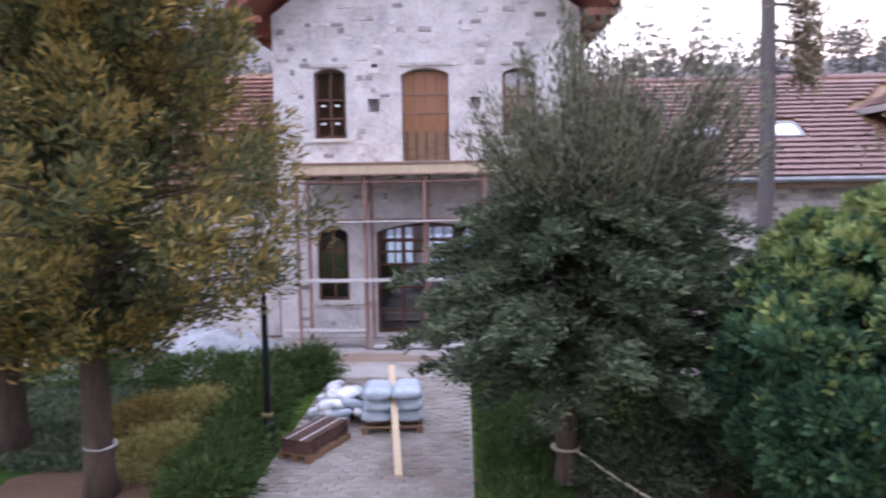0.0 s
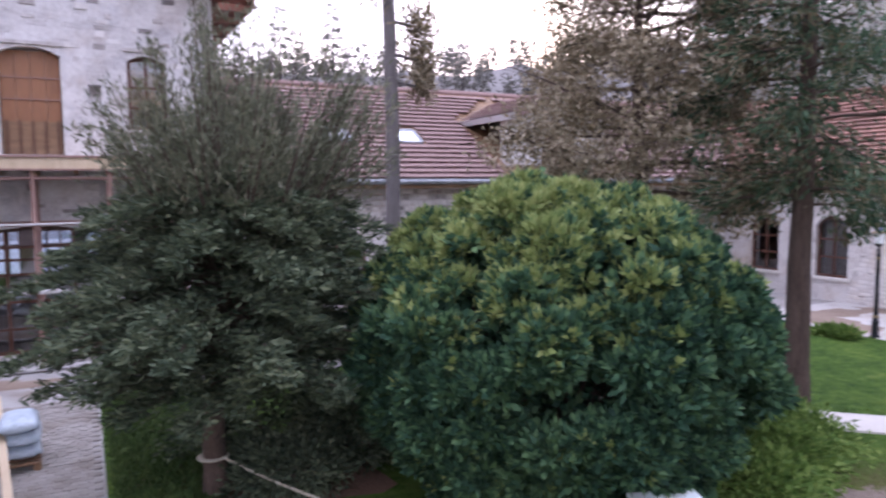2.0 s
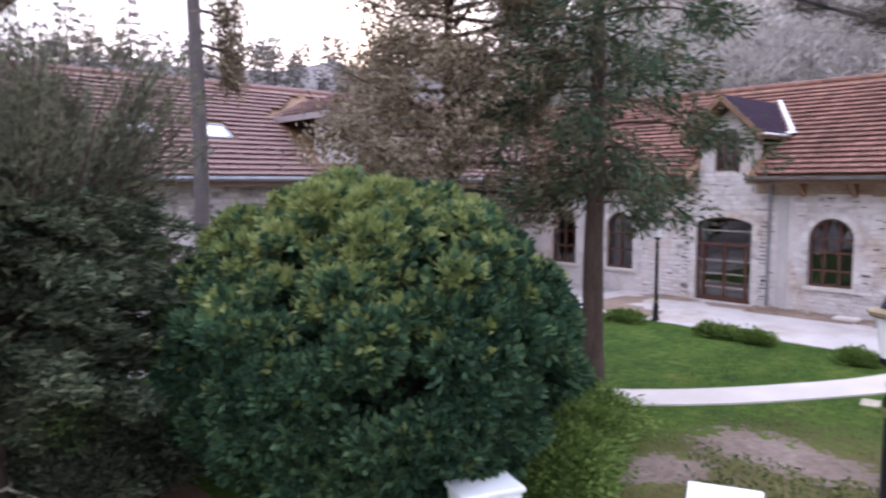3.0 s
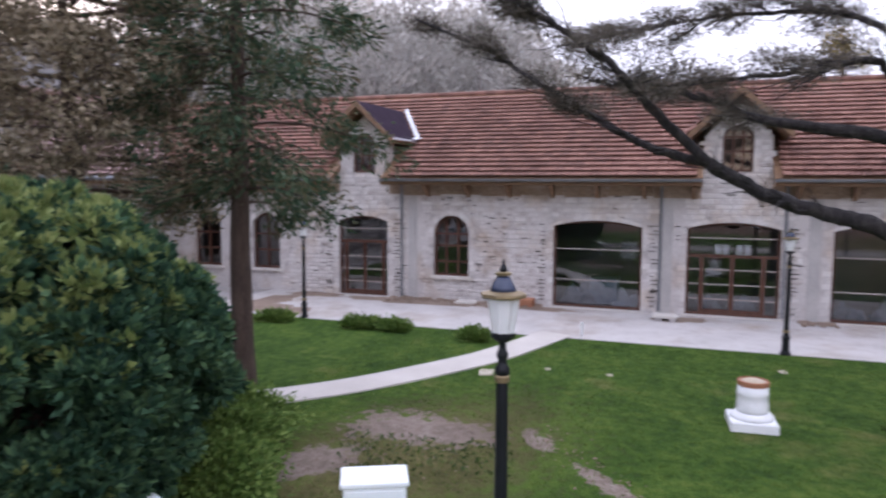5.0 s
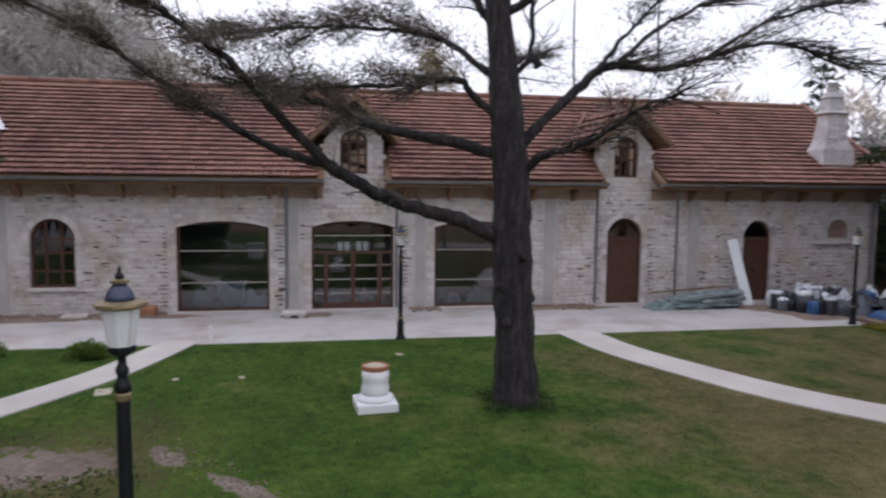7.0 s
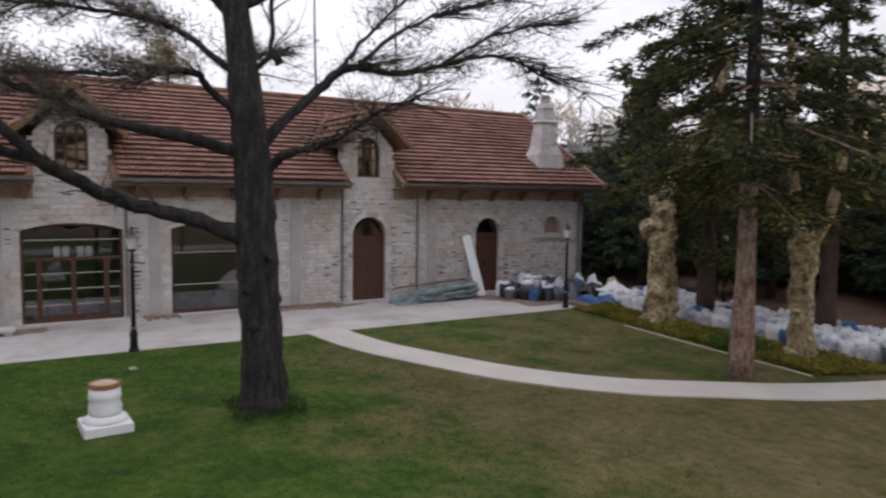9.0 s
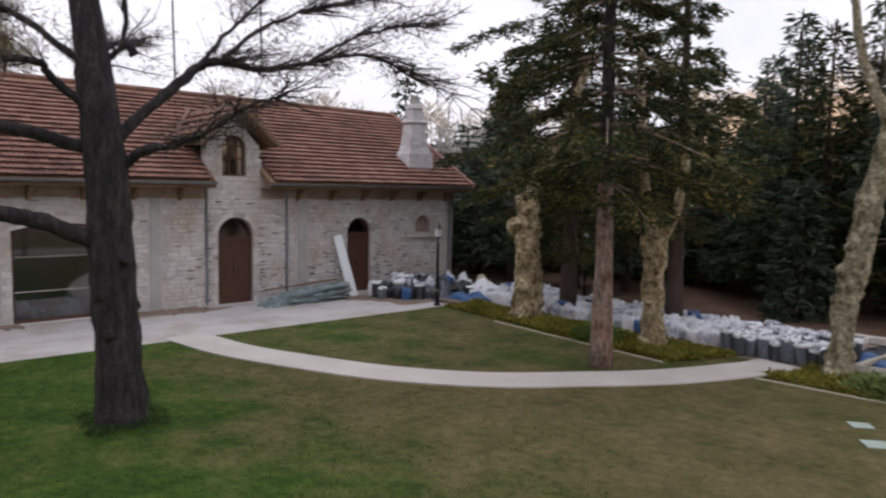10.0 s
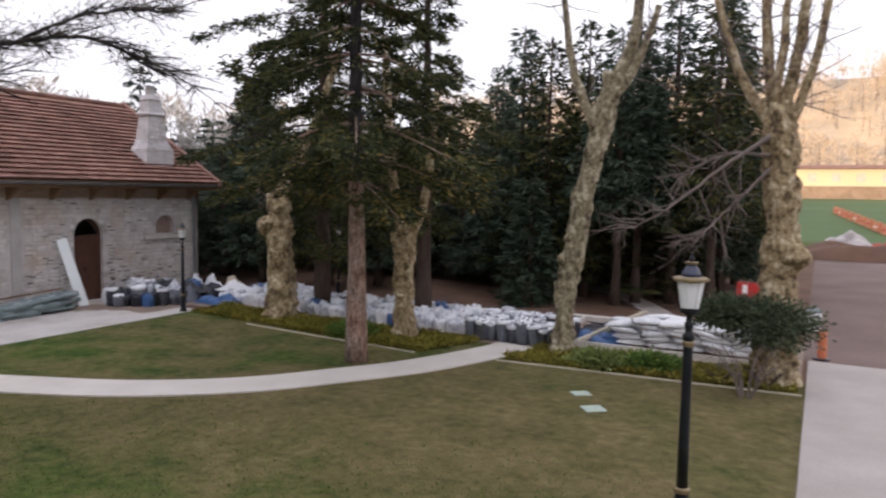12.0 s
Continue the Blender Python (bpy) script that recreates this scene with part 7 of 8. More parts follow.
fb_ = Buf().add([(-150, -72, -.02), (150, -72, -.02), (150, -182, 4.2), (-150, -182, 4.2), (150, -184, 0), (-150, -184, 0)], [(0, 3, 2, 1), (3, 5, 4, 2)])
tagged(part("field_bank", fb_, M["lawn_far"]), "green field rising towards the far building", "field", kind="structure")
yb_ = thing("yellow_building", (0, -185, 0), "long yellow building at the foot of the hill", "building")
part("wall", Buf().box(-60, 60, 0, 8, 6.8, 10.6, .05), M["yellow_wall"], yb_)
part("lower_wall", Buf().box(-60, 60, -.3, 8.3, 0, 6.8, .05), M["dirt"], yb_, "brownish lower storey")
part("roof", Buf().add([(-61, -1, 10.6), (61, -1, 10.6), (61, 9, 10.6), (-61, 9, 10.6), (-61, 4, 11.6), (61, 4, 11.6)], [(0, 1, 5, 4), (2, 3, 4, 5), (0, 4, 3), (1, 2, 5)]), M["tile"], yb_)
for k in range(24):
    x = -55 + k * 4.7
    part("window", Buf().box(x, x + 1.6, 7.95, 8.06, 7.8, 9.6), M["render"], yb_)

# the wood south of the planting bed goes on eastwards and back
proto = [conifer(q, 12 + i, .17, 1.0, 2.2, "dark green spruce in the wood", ("bark_brown", "spruce_blue" if i else "spruce"), 260 + i, n_br=44, droop=.24, leaf=(.50, .18), dens=7, twigs=4, shape=.8, group="spruces of the wood", name="spruce_tree") for i, q in enumerate(((26.5, -28), (30, -31), (34, -27)))]
rp = random.Random(44)
for q in proto:
    q.scale = (.95, .95, .84)
for row_y, x0, x1, step in ((-24.5, 24.5, 27, 2.4), (-29, 6, 44, 3.0), (-34, 5.0, 44, 3.2), (-40, 5.2, 44, 3.6), (-47, 5.5, 40, 3.4), (-54, 6.0, 40, 3.2)):
    x = x0
    while x < x1:
        copy_thing(rp.choice(proto), pose(x + rp.uniform(-.8, .8), row_y + rp.uniform(-1.5, 1.5), 0, 0, 0, rp.uniform(0, 360)) @ Matrix.Diagonal((1.4, 1.4, .55 if row_y > -30 else .68 if row_y > -36 else .80, 1)))
        x += step

# ---- street lamps ----
def street_lamp(at, scale, label):
    t = thing("street_lamp", (*at, 0.0), label, "lamp", "black iron street lamps", turn=22)
    t.scale = (scale,) * 3
    foot = part("base", Buf().lathe([(.17, -.02), (.17, .05), (.14, .09), (.125, .12), (.115, .40), (.13, .44), (.13, .48), (.10, .52), (.085, .60)], 8), M["iron"], t)
    part("base_ring", Buf().lathe([(.11, .60), (.115, .615), (.115, .65), (.08, .665)], 12), M["gold"], foot, "dull gold ring")
    part("pole", Buf().lathe([(.078, .66), (.073, 1.2), (.064, 2.28), (.064, 2.32)], 12), M["iron"], t, smooth=True)
    part("band", Buf().lathe([(.066, 2.30), (.08, 2.31), (.08, 2.355), (.066, 2.37)], 12), M["gold"], t, "dull gold band")
    part("collar", Buf().lathe([(.064, 2.36), (.080, 2.39), (.080, 2.43), (.054, 2.46), (.046, 2.50), (.062, 2.53), (.062, 2.56), (.042, 2.59), (.038, 2.65), (.09, 2.68), (.125, 2.70)], 12), M["iron"], t, smooth=True)
    part("lantern_tray", Buf().lathe([(.125, 2.70), (.135, 2.715), (.135, 2.74), (.12, 2.745)], 8), M["iron"], t)
    pane = part("lantern_glass", Buf().lathe([(.122, 2.745), (.182, 3.04)], 8), M["opal"], t, "white opal panes")
    for k in range(0, 8, 2):
        a = 2 * math.pi * (k + .5) / 8
        c, s = math.cos(a), math.sin(a)
        part("glazing_bar", Buf().tube([(.122 * c, .122 * s, 2.745), (.182 * c, .182 * s, 3.04)], [.005, .005], 4), M["plank"], pane)
    part("brim", Buf().lathe([(.17, 3.045), (.235, 3.05), (.25, 3.062), (.245, 3.085), (.19, 3.095), (.12, 3.11)], 8), M["gold"], t, "dull gold brim")
    hat = part("cap", Buf().lathe([(.14, 3.105), (.125, 3.14), (.10, 3.185), (.07, 3.222), (.05, 3.235)], 16), M["cap_blue"], t, "blue-black domed cap", smooth=True)
    part("crown_ring", Buf().lathe([(.05, 3.23), (.085, 3.24), (.09, 3.262), (.05, 3.27)], 10), M["gold"], hat)
    part("finial", Buf().lathe([(.03, 3.268), (.045, 3.29), (.03, 3.315), (.015, 3.335), (.02, 3.35), (.004, 3.375)], 10), M["iron"], hat, smooth=True)
    t.scale = (scale * .83, scale * .83, scale * 1.012)
    return t


street_lamp((5.76, 1.49), .984, "black iron street lamp with a white lantern on the lawn")
street_lamp((1.25, -8.22), .99, "black iron street lamp with a white lantern on the lawn")
street_lamp((18.09, 10.79), .88, "black iron street lamp beside the paving")
street_lamp((18.03, -2.22), .89, "black iron street lamp beside the paving")
street_lamp((18.17, -15.9), .87, "black iron street lamp beside the potted plants")
street_lamp((-3.06, 10.5), .93, "black iron street lamp among low shrubs")
street_lamp((16.4, -21.9), .83, "black iron street lamp at the edge of the wood")

# ---- lawn furniture ----
col = thing("pedestal", (12.37, -1.07, 0), "white painted round pedestal on a square plinth", "pedestal", turn=4)
part("plinth", Buf().box(-.39, .39, -.39, .39, -.01, .17, .02), M["white_paint"], col)
part("plinth_step", Buf().lathe([(.36, .17), (.36, .22), (.31, .25), (.28, .28)], 24), M["white_paint"], col, smooth=True)
part("drum", Buf().lathe([(.26, .28), (.27, .34), (.265, .42), (.255, .47), (.255, .56), (.265, .58), (.26, .62), (.25, .74)], 24), M["white_paint"], col, smooth=True)
part("rim", Buf().lathe([(.25, .74), (.26, .745), (.26, .825), (.235, .83), (.235, .80)], 24), M["terracotta"], col, "red-brown rim")
col.scale = (.94, .94, .96)
part("fill", Buf().lathe([(.23, .80), (.15, .835), (.02, .845)], 20), M["sand"], col, "sandy top")


def utility_box(at, turn, label):
    t = thing("utility_box", (*at, 0), label, "box", "white utility boxes", turn=turn)
    t.scale = (.9, .9, 1)
    part("body", Buf().box(-.37, .37, -.23, .23, 0, .84, .015), M["white_metal"], t)
    part("lid", Buf().box(-.40, .40, -.26, .26, .84, .90, .012), M["white_metal"], t)
    leaf_ = part("door", Buf().box(-.33, .33, -.245, -.23, .08, .80, .004), M["white_metal"], t)
    part("handle", Buf().box(.24, .27, -.262, -.245, .42, .54, .003), M["iron"], leaf_)
    return t


utility_box((6.58, 3.1), -64, "white metal utility box on the lawn")
utility_box((5.0, 4.9), -20, "white metal utility box beside the big bush")
for x, y, w, d, mm, lb in ((4.08, -13.54, .36, .30, "white_paint", "pale green"), (3.57, -12.68, .40, .36, "white_paint", "pale green"), (14.06, 3.99, .46, .30, "white_paint", "pale"), (14.8, 2.81, .36, .24, "white_paint", "pale"), (14.77, 1.5, .36, .24, "white_paint", "pale"), (16.31, -1.98, .48, .3, "white_paint", "pale")):
    part_ = part("inspection_cover", Buf().box(-w / 2, w / 2, -d / 2, d / 2, -.01, .02, .005) if y < -10 or y > 3.5 else Buf().box(-w / 4, w / 4, -d / 4, d / 4, -.01, .012, .004), M["lid"] if y < -10 else M["kerb"])
    part_.matrix_basis = pose(x, y, -.004, 0, 0, 38 if y < -10 else 12)
    tagged(part_, lb + " inspection cover set in the lawn", "cover", "inspection covers")


def blob(name, centre, radii, mname, label, cat, seed, z=.006, turn=0, n=40):
    """An irregular patch lying on the ground."""
    rg = random.Random(seed)
    ph = [rg.uniform(0, 6.28) for _ in range(4)]
    ca, sa_ = math.cos(radians(turn)), math.sin(radians(turn))
    b = Buf()
    b.v.append((centre[0], centre[1], z + .012))
    for ring_ in (.6, 1.0):
        for k in range(n):
            a = 2 * math.pi * k / n
            r = ring_ * (1 + .16 * math.sin(2 * a + ph[0]) + .12 * math.sin(5 * a + ph[1]) + .08 * math.sin(9 * a + ph[2]) + rg.uniform(-.04, .04))
            x, y = radii[0] * r * math.cos(a), radii[1] * r * math.sin(a)
            b.v.append((centre[0] + x * ca - y * sa_, centre[1] + x * sa_ + y * ca, z + (.01 if ring_ < 1 else -.012)))
    b.f += [(0, 1 + k, 1 + (k + 1) % n) for k in range(n)] + [(1 + k, 1 + n + k, 1 + n + (k + 1) % n, 1 + (k + 1) % n) for k in range(n)]
    return tagged(part(name, b, M[mname], smooth=True), label, cat, kind="structure")


blob("bare_patch", (-5.2, 9.0), (1.8, .9), "mulch", "bare earth under the cypress", "soil", 5)
blob("bare_patch", (2.0, 9.6), (2.2, 1.6), "mulch", "bare shaded earth under the yew", "soil", 6)
for k, (x, y, rx, ry) in enumerate(((21.75, 8.0, .42, 2.0), (21.9, 4.4, .30, 1.1), (21.95, -7.6, .32, 1.7), (21.6, .2, .5, .7), (19.0, 12.4, .8, 1.2), (22.0, 6.3, .34, 3.0), (21.95, -8.4, .40, 1.5), (21.4, -14.6, .9, .8), (21.95, 9.7, .45, 1.5), (22.0, 12.6, .40, 1.3), (20.4, 13.4, 1.1, .7))):
    blob("dirt_patch", (x, y), (rx, ry), "dirt", "dried mud trodden over the paving", "soil", 50 + k, z=.032)
blob("soil_heap", (20.3, -16.3), (1.4, 1.9), "dirt", "dusty soil spilled over the paving", "soil", 7, z=.03)

# clods and pebbles beside the bare earth
rk = np.random.default_rng(7)
cb_ = Buf()
for _ in range(220):
    u = rk.random()
    x, y = (8.5 + 2.6 * u + rk.normal(0, .25), .2 + 2.1 * u + rk.normal(0, .2)) if rk.random() < .55 else (9.6 + rk.normal(0, 1.0), 4.2 + rk.normal(0, .7))
    s = rk.uniform(.008, .028)
    cb_.lathe([(s * .5, 0), (s, s * .35), (s * .7, s * .9), (s * .2, s * 1.1)], 5, (x, y, -.003))
tagged(part("clods", cb_, M["dirt"]), "scattered clods and pebbles on the turf", "stones", kind="stuff")

# ---- planting ----
shrub((7.6, 5.75), (.55, .55, .5), 9000, (.09, .045), "shrub", "fresh green low shrub beside the big bush", 401)
shrub((8.6, 6.35), (.75, .6, .45), 9000, (.09, .045), "shrub", "fresh green low shrub beside the big bush", 402)
shrub((6.6, 5.2), (.6, .5, .5), 8000, (.09, .045), "shrub", "fresh green low shrub beside the big bush", 403)
for i, (x, y, r) in enumerate(((17.4, 11.3, .75), (17.3, 8.6, .85), (17.35, 7.5, .6), (16.9, 5.1, .55))):
    shrub((x, y), (r * .5, r * .9, .065), 1700, (.13, .06), "shrub", "low leafy plant at the edge of the lawn", 410 + i, clump=.2, n_cl=60, name="border_plant", group="border plants", stems=3)
for i, (x, y, r, h) in enumerate(((-3.35, 8.6, .45, .26), (-3.45, 9.3, .45, .28), (-3.5, 10.0, .45, .28), (-3.6, 10.7, .45, .28), (-3.65, 11.4, .5, .3), (-3.7, 12.2, .5, .32), (-3.75, 13.0, .5, .34), (-3.7, 13.8, .55, .4), (-4.5, 14.5, .8, .3), (-5.8, 14.7, .9, .26), (-7.2, 14.8, .9, .26), (-8.6, 14.9, .9, .26), (-3.2, 14.3, .45, .4))):
    shrub((x, y), (r, r, h), 3600, (.15, .025), "grass_blade", "lush green low planting beside the walkway", 420 + i, clump=.2, n_cl=70, name="border_plant", group="border plants", stems=3)
shrub((-4.35, 9.75), (.55, .5, .28), 6000, (.09, .03), "gold_shrub", "pale yellow low shrub under the cypress", 442)
shrub((-4.5, 11.5), (.55, .8, .30), 7000, (.09, .035), "gold_shrub", "spreading golden shrub under the cypress", 440)
shrub((-5.2, 11.2), (.75, .8, .28), 7000, (.09, .035), "cypress", "spreading bronze-tipped shrub under the cypress", 441)


def cover_bed(name, poly, n, mname, label, seed, leaf=(.11, .05), h=.16):
    """Low ground cover within a four-cornered bed."""
    rg = np.random.default_rng(seed)
    u, v = rg.random(n), rg.random(n)
    p = [np.array(q) for q in poly]
    xy = (p[0] * ((1 - u) * (1 - v))[:, None] + p[1] * (u * (1 - v))[:, None] + p[2] * (u * v)[:, None] + p[3] * ((1 - u) * v)[:, None])
    hh = h * (.5 + .5 * np.sin(xy[:, 0] * 2.3 + seed) * np.cos(xy[:, 1] * 2.9)) + .03
    P = np.column_stack([xy, rg.random(n) * hh])
    A = rg.normal(0, .7, (n, 3)) + [0, 0, .6]
    tagged(part(name, leaves_mesh(name, P, A, *leaf, rg, M[mname]), None), label, "plants", kind="stuff")


cover_bed("ground_cover", [(17.9, -16.0), (8.7, -14.95), (7.9, -16.9), (17.5, -17.4)], 24000, "cover", "yellow-green ground cover in the planting bed", 451)
cover_bed("ground_cover", [(6.6, -15.3), (.3, -15.8), (.3, -17.5), (6.2, -17.2)], 12000, "cover", "low green ground cover in the planting bed", 452)
for k, (x, y) in enumerate(((11.3, -15.6), (4.4, -15.95), (3.2, -16.2))):
    shrub((x, y), (.6, .4, .14), 2600, (.12, .05), "laurel_tip" if k == 1 else "shrub", "green leafy plant among the ground cover", 455 + k, clump=.2, n_cl=50, name="border_plant", group="border plants", stems=3)
# dark leaves strewn over the lawn to stand in for tree shade
cover_bed("ivy_cover", [(-11.5, 9.7), (-3.9, 9.7), (-4.1, 14.2), (-12.5, 14.2)], 26000, "yew", "dark leaves put on the lawn as cypress shade", 454, (.10, .05), .10)
cover_bed("weed_cover", [(9.9, 5.1), (10.1, 2.4), (9.0, 2.2), (8.3, 4.6)], 420, "grass_blade", "straggling weeds on the worn turf", 456, (.09, .035), .07)
cover_bed("base_grass", [(11.6, -4.3), (12.9, -4.35), (12.95, -3.1), (11.65, -3.0)], 1500, "grass_blade", "uncut grass round the foot of the cedar", 457, (.12, .02), .10)
cover_bed("hedge_grass", [(.2, 8.0), (1.4, 8.0), (1.4, 14.6), (.2, 14.6)], 16000, "grass_blade", "long dark grass beside the walkway", 453, (.16, .02), .16)


def grass(name, n, x0, x1, y0, y1, label, seed, hide):
    rg = np.random.default_rng(seed)
    P = np.column_stack([rg.uniform(x0, x1, n), rg.uniform(y0, y1, n), np.zeros(n)])
    k = rg.random(n) < np.clip((P[:, 1] + 11.5) / 6.0, 0, 1)
    for pts, w in hide:
        for p in pts:
            k &= (P[:, 0] - p.x) ** 2 + (P[:, 1] - p.y) ** 2 > w * w
    P = P[k]
    A = rg.normal(0, .45, (len(P), 3)) + [0, 0, 1]
    tagged(part(name, leaves_mesh(name, P, A, .042, .017, rg, M["turf"]), None), label, "grass", kind="stuff")


PATHS = [(curve_pts([(18.4, 3.3, 0), (15.0, 4.5, 0), (12.42, 6.05, 0), (10.95, 7.4, 0), (9.4, 9.2, 0)], 14), .6), (curve_pts([(18.4, -7.15, 0), (13.9, -8.3, 0), (10.25, -10.65, 0), (8.0, -13.85, 0), (6.9, -17.0, 0)], 18), .68)]
PATHS += [([Vector((10.35, 4.1, 0)), Vector((10.25, 4.9, 0)), Vector((10.45, 3.4, 0))], .7), ([Vector((8.6, 5, 0))], .6)]
grass("grass_tufts", 62000, 2.0, 17.9, -11.5, 7.5, "short mown grass blades on the lawn", 461, PATHS)

shrub((2.5, 10.3), (1.3, .9, .7), 11000, (.10, .04), "yew", "dark low evergreen shrub in the shade of the yew", 481, clump=.25, n_cl=120)
shrub((3.5, 9.4), (.9, .8, .6), 8000, (.10, .04), "yew", "dark low evergreen shrub in the shade of the yew", 482, clump=.25, n_cl=100)
shrub((2.2, 8.9), (.7, .6, .35), 5000, (.10, .04), "yew", "dark low evergreen shrub in the shade of the yew", 483, clump=.2, n_cl=80)

# ---- building materials on the walkway ----
def sack_mesh(w, d, h, seed):
    """A filled sack: a pillow with slack corners and wrinkles."""
    rg = random.Random(seed)
    b, nu, nv = Buf(), 9, 7
    idx = {}
    for s in (1, -1):
        for i in range(nu):
            for j in range(nv):
                u, v = i / (nu - 1) * 2 - 1, j / (nv - 1) * 2 - 1
                edge = i in (0, nu - 1) or j in (0, nv - 1)
                if edge and s < 0:
                    idx[(s, i, j)] = idx[(1, i, j)]
                    continue
                k = ((1 - abs(u) ** 3) * (1 - abs(v) ** 3)) ** .5
                z = h / 2 + s * h / 2 * k + (0 if edge else rg.uniform(-.06, .06) * h)
                idx[(s, i, j)] = len(b.v)
                b.v.append((u * w / 2 * (1 - .06 * v * v), v * d / 2 * (1 - .05 * u * u), z))
    for s in (1, -1):
        for i in range(nu - 1):
            for j in range(nv - 1):
                f = (idx[(s, i, j)], idx[(s, i + 1, j)], idx[(s, i + 1, j + 1)], idx[(s, i, j + 1)])
                b.f.append(f if s > 0 else f[::-1])
    return b


def pallet(at, turn, w, d, label):
    t = thing("pallet", (*at, .022), label, "pallet", "wooden pallets", turn=turn)
    for k in range(5):
        y = -d / 2 + (d - .1) * k / 4
        part("board", Buf().box(-w / 2, w / 2, y, y + .1, .10, .125, .004), M["wood"], t)
    for k in range(3):
        x = -w / 2 + (w - .1) * k / 2
        part("runner", Buf().box(x, x + .1, -d / 2, d / 2, 0, .10, .004), M["wood"], t)
    return t


pallet((-1.24, 11.7), 4, 1.0, 1.05, "wooden pallet under pale sacks")
sacks = [sack_mesh(.52, .98, .22, k).mesh("cement_sack", True) for k in range(3)]
for m_ in sacks:
    m_.materials.append(M["sack"])
for layer in range(3):
    for i in range(2):
        o = tagged(new("cement_sack", sacks[(layer + i) % 3]), "pale blue filled sack stacked on a pallet", "sack", "sacks on the pallet")
        o.matrix_basis = pose(-1.49 + i * .5 + (layer % 2) * .02, 11.7 + (i - .5) * .03, .145 + layer * .185, 0, 0, 4 + (layer * 37 + i * 20) % 7 - 3)
rh = random.Random(9)
small = [sack_mesh(.30, .44, .15, 20 + k).mesh("heaped_sack", True) for k in range(4)]
for k, m_ in enumerate(small):
    m_.materials.append(M[("fleece", "sack_white", "bag", "sack")[k]])
for k in range(46):
    layer = min(3, k // 14)
    x, y = rh.uniform(-2.62 + .08 * layer, -1.82 - .06 * layer), rh.uniform(11.55 + .12 * layer, 12.95 - .15 * layer)
    q = (0, 1, 0, 3, 2, 1)[k % 6]
    o = tagged(new("heaped_sack", small[q]), "grey plastic bag among the heaped sacks" if q == 2 else "crumpled pale sack in a loose heap", "sack", "heaped pale sacks")
    o.matrix_basis = pose(x, y, .03 + layer * .125, rh.uniform(-14, 14) * (layer > 0), rh.uniform(-14, 14) * (layer > 0), rh.uniform(0, 180))
pallet((-2.34, 10.55), -22, .56, 1.15, "wooden pallet under brown bricks")
bm_ = Buf().box(-.12, .12, -.055, .055, 0, .068, .004).mesh("brick")
bm_.materials.append(M["brick"])
stack = thing("brick_stack", (-2.34, 10.55, .147), "low stack of dark brown bricks on a pallet", "bricks", turn=-22)
for c_ in range(3):
    for i in range(2):
        for j in range(10):
            o = new("brick", bm_)
            o.parent = stack
            o.matrix_basis = pose(-.125 + i * .25 + rh.uniform(-.006, .006), -.5 + j * .112, c_ * .07, 0, 0, rh.uniform(-1.5, 1.5))
for x in (-.13, .12):
    part("strap", Buf().box(x - .012, x + .012, -.57, .57, .212, .218), M["plank"], stack, "pale packing strap")
pl = tagged(part("timber_plank", Buf().box(-.055, .055, 0, 3.32, 0, .05, .005), M["new_wood"]), "long fresh timber plank leaning on the sacks", "plank")
pl.matrix_basis = pose(-.94, 9.41, .03, 13.0, 0, 7.3)
rubble_rng = np.random.default_rng(3)


def crumple(name, centre, size, h, mname, label, cat, seed, n=26, z=.02):
    """A crumpled sheet: folds thrown over what lies beneath."""
    rg = np.random.default_rng(seed)
    b = Buf()
    ph = rg.uniform(0, 6.28, 8)
    for i in range(n):
        for j in range(n):
            u, v = i / (n - 1) * 2 - 1, j / (n - 1) * 2 - 1
            k = max(0, 1 - (u * u) ** 1.5) * max(0, 1 - (v * v) ** 1.5)
            f = .55 + .25 * math.sin(3.1 * u + ph[0] + 2 * v) + .2 * math.sin(6.3 * v + ph[1] - 2.2 * u) + .14 * math.sin(11 * u + ph[2]) * math.sin(9 * v + ph[3])
            b.v.append((centre[0] + size[0] * u * (1 + .08 * math.sin(5 * v + ph[4])), centre[1] + size[1] * v * (1 + .08 * math.sin(4 * u + ph[5])), z + h * k * f + rg.uniform(0, .012)))
    b.f = [(i * n + j, (i + 1) * n + j, (i + 1) * n + j + 1, i * n + j + 1) for i in range(n - 1) for j in range(n - 1)]
    return tagged(part(name, b, M[mname]), label, cat)


crumple("tarpaulin", (-6.2, 17.6), (1.3, .8), .75, "sheet", "pale blue crumpled tarpaulin over a heap", "tarpaulin", 1)
crumple("tarpaulin", (-8.6, 17.6), (1.1, .7), .5, "sheet", "pale crumpled tarpaulin over a heap", "tarpaulin", 2)
blob("damp_patch", (-2.4, 16.55), (2.3, .42), "dirt", "darker brown patch at the foot of the scaffold", "soil", 58, z=.028)
# barrier tape round the trunks, and the sagging chain
tp = tagged(part("barrier_tape", Buf().lathe([(.215, 0), (.215, .011)], 16), M["plank"]), "white tape tied round the cypress trunk", "tape")
tp.matrix_basis = pose(-4.85, 8.9, .72, 4, 3, 0)
chain = thing("chain", (1.32, 9.07, 0), "sagging pale chain tied to the yew trunk", "chain")
pts_ = [Vector((.1 + 1.15 * s, -.12 - 1.4 * s, .60 - .34 * s - .16 * s * (1 - s))) for s in np.linspace(0, 1, 46)]
lm = Buf()
for k in range(10):
    a0_, a1_ = 2 * math.pi * k / 10, 2 * math.pi * (k + 1) / 10
    lm.tube([(.032 * math.cos(a0_), .014 * math.sin(a0_), 0), (.032 * math.cos(a1_), .014 * math.sin(a1_), 0)], [.006, .006], 4)
lme = lm.mesh("chain_link")
lme.materials.append(M["kerb"])
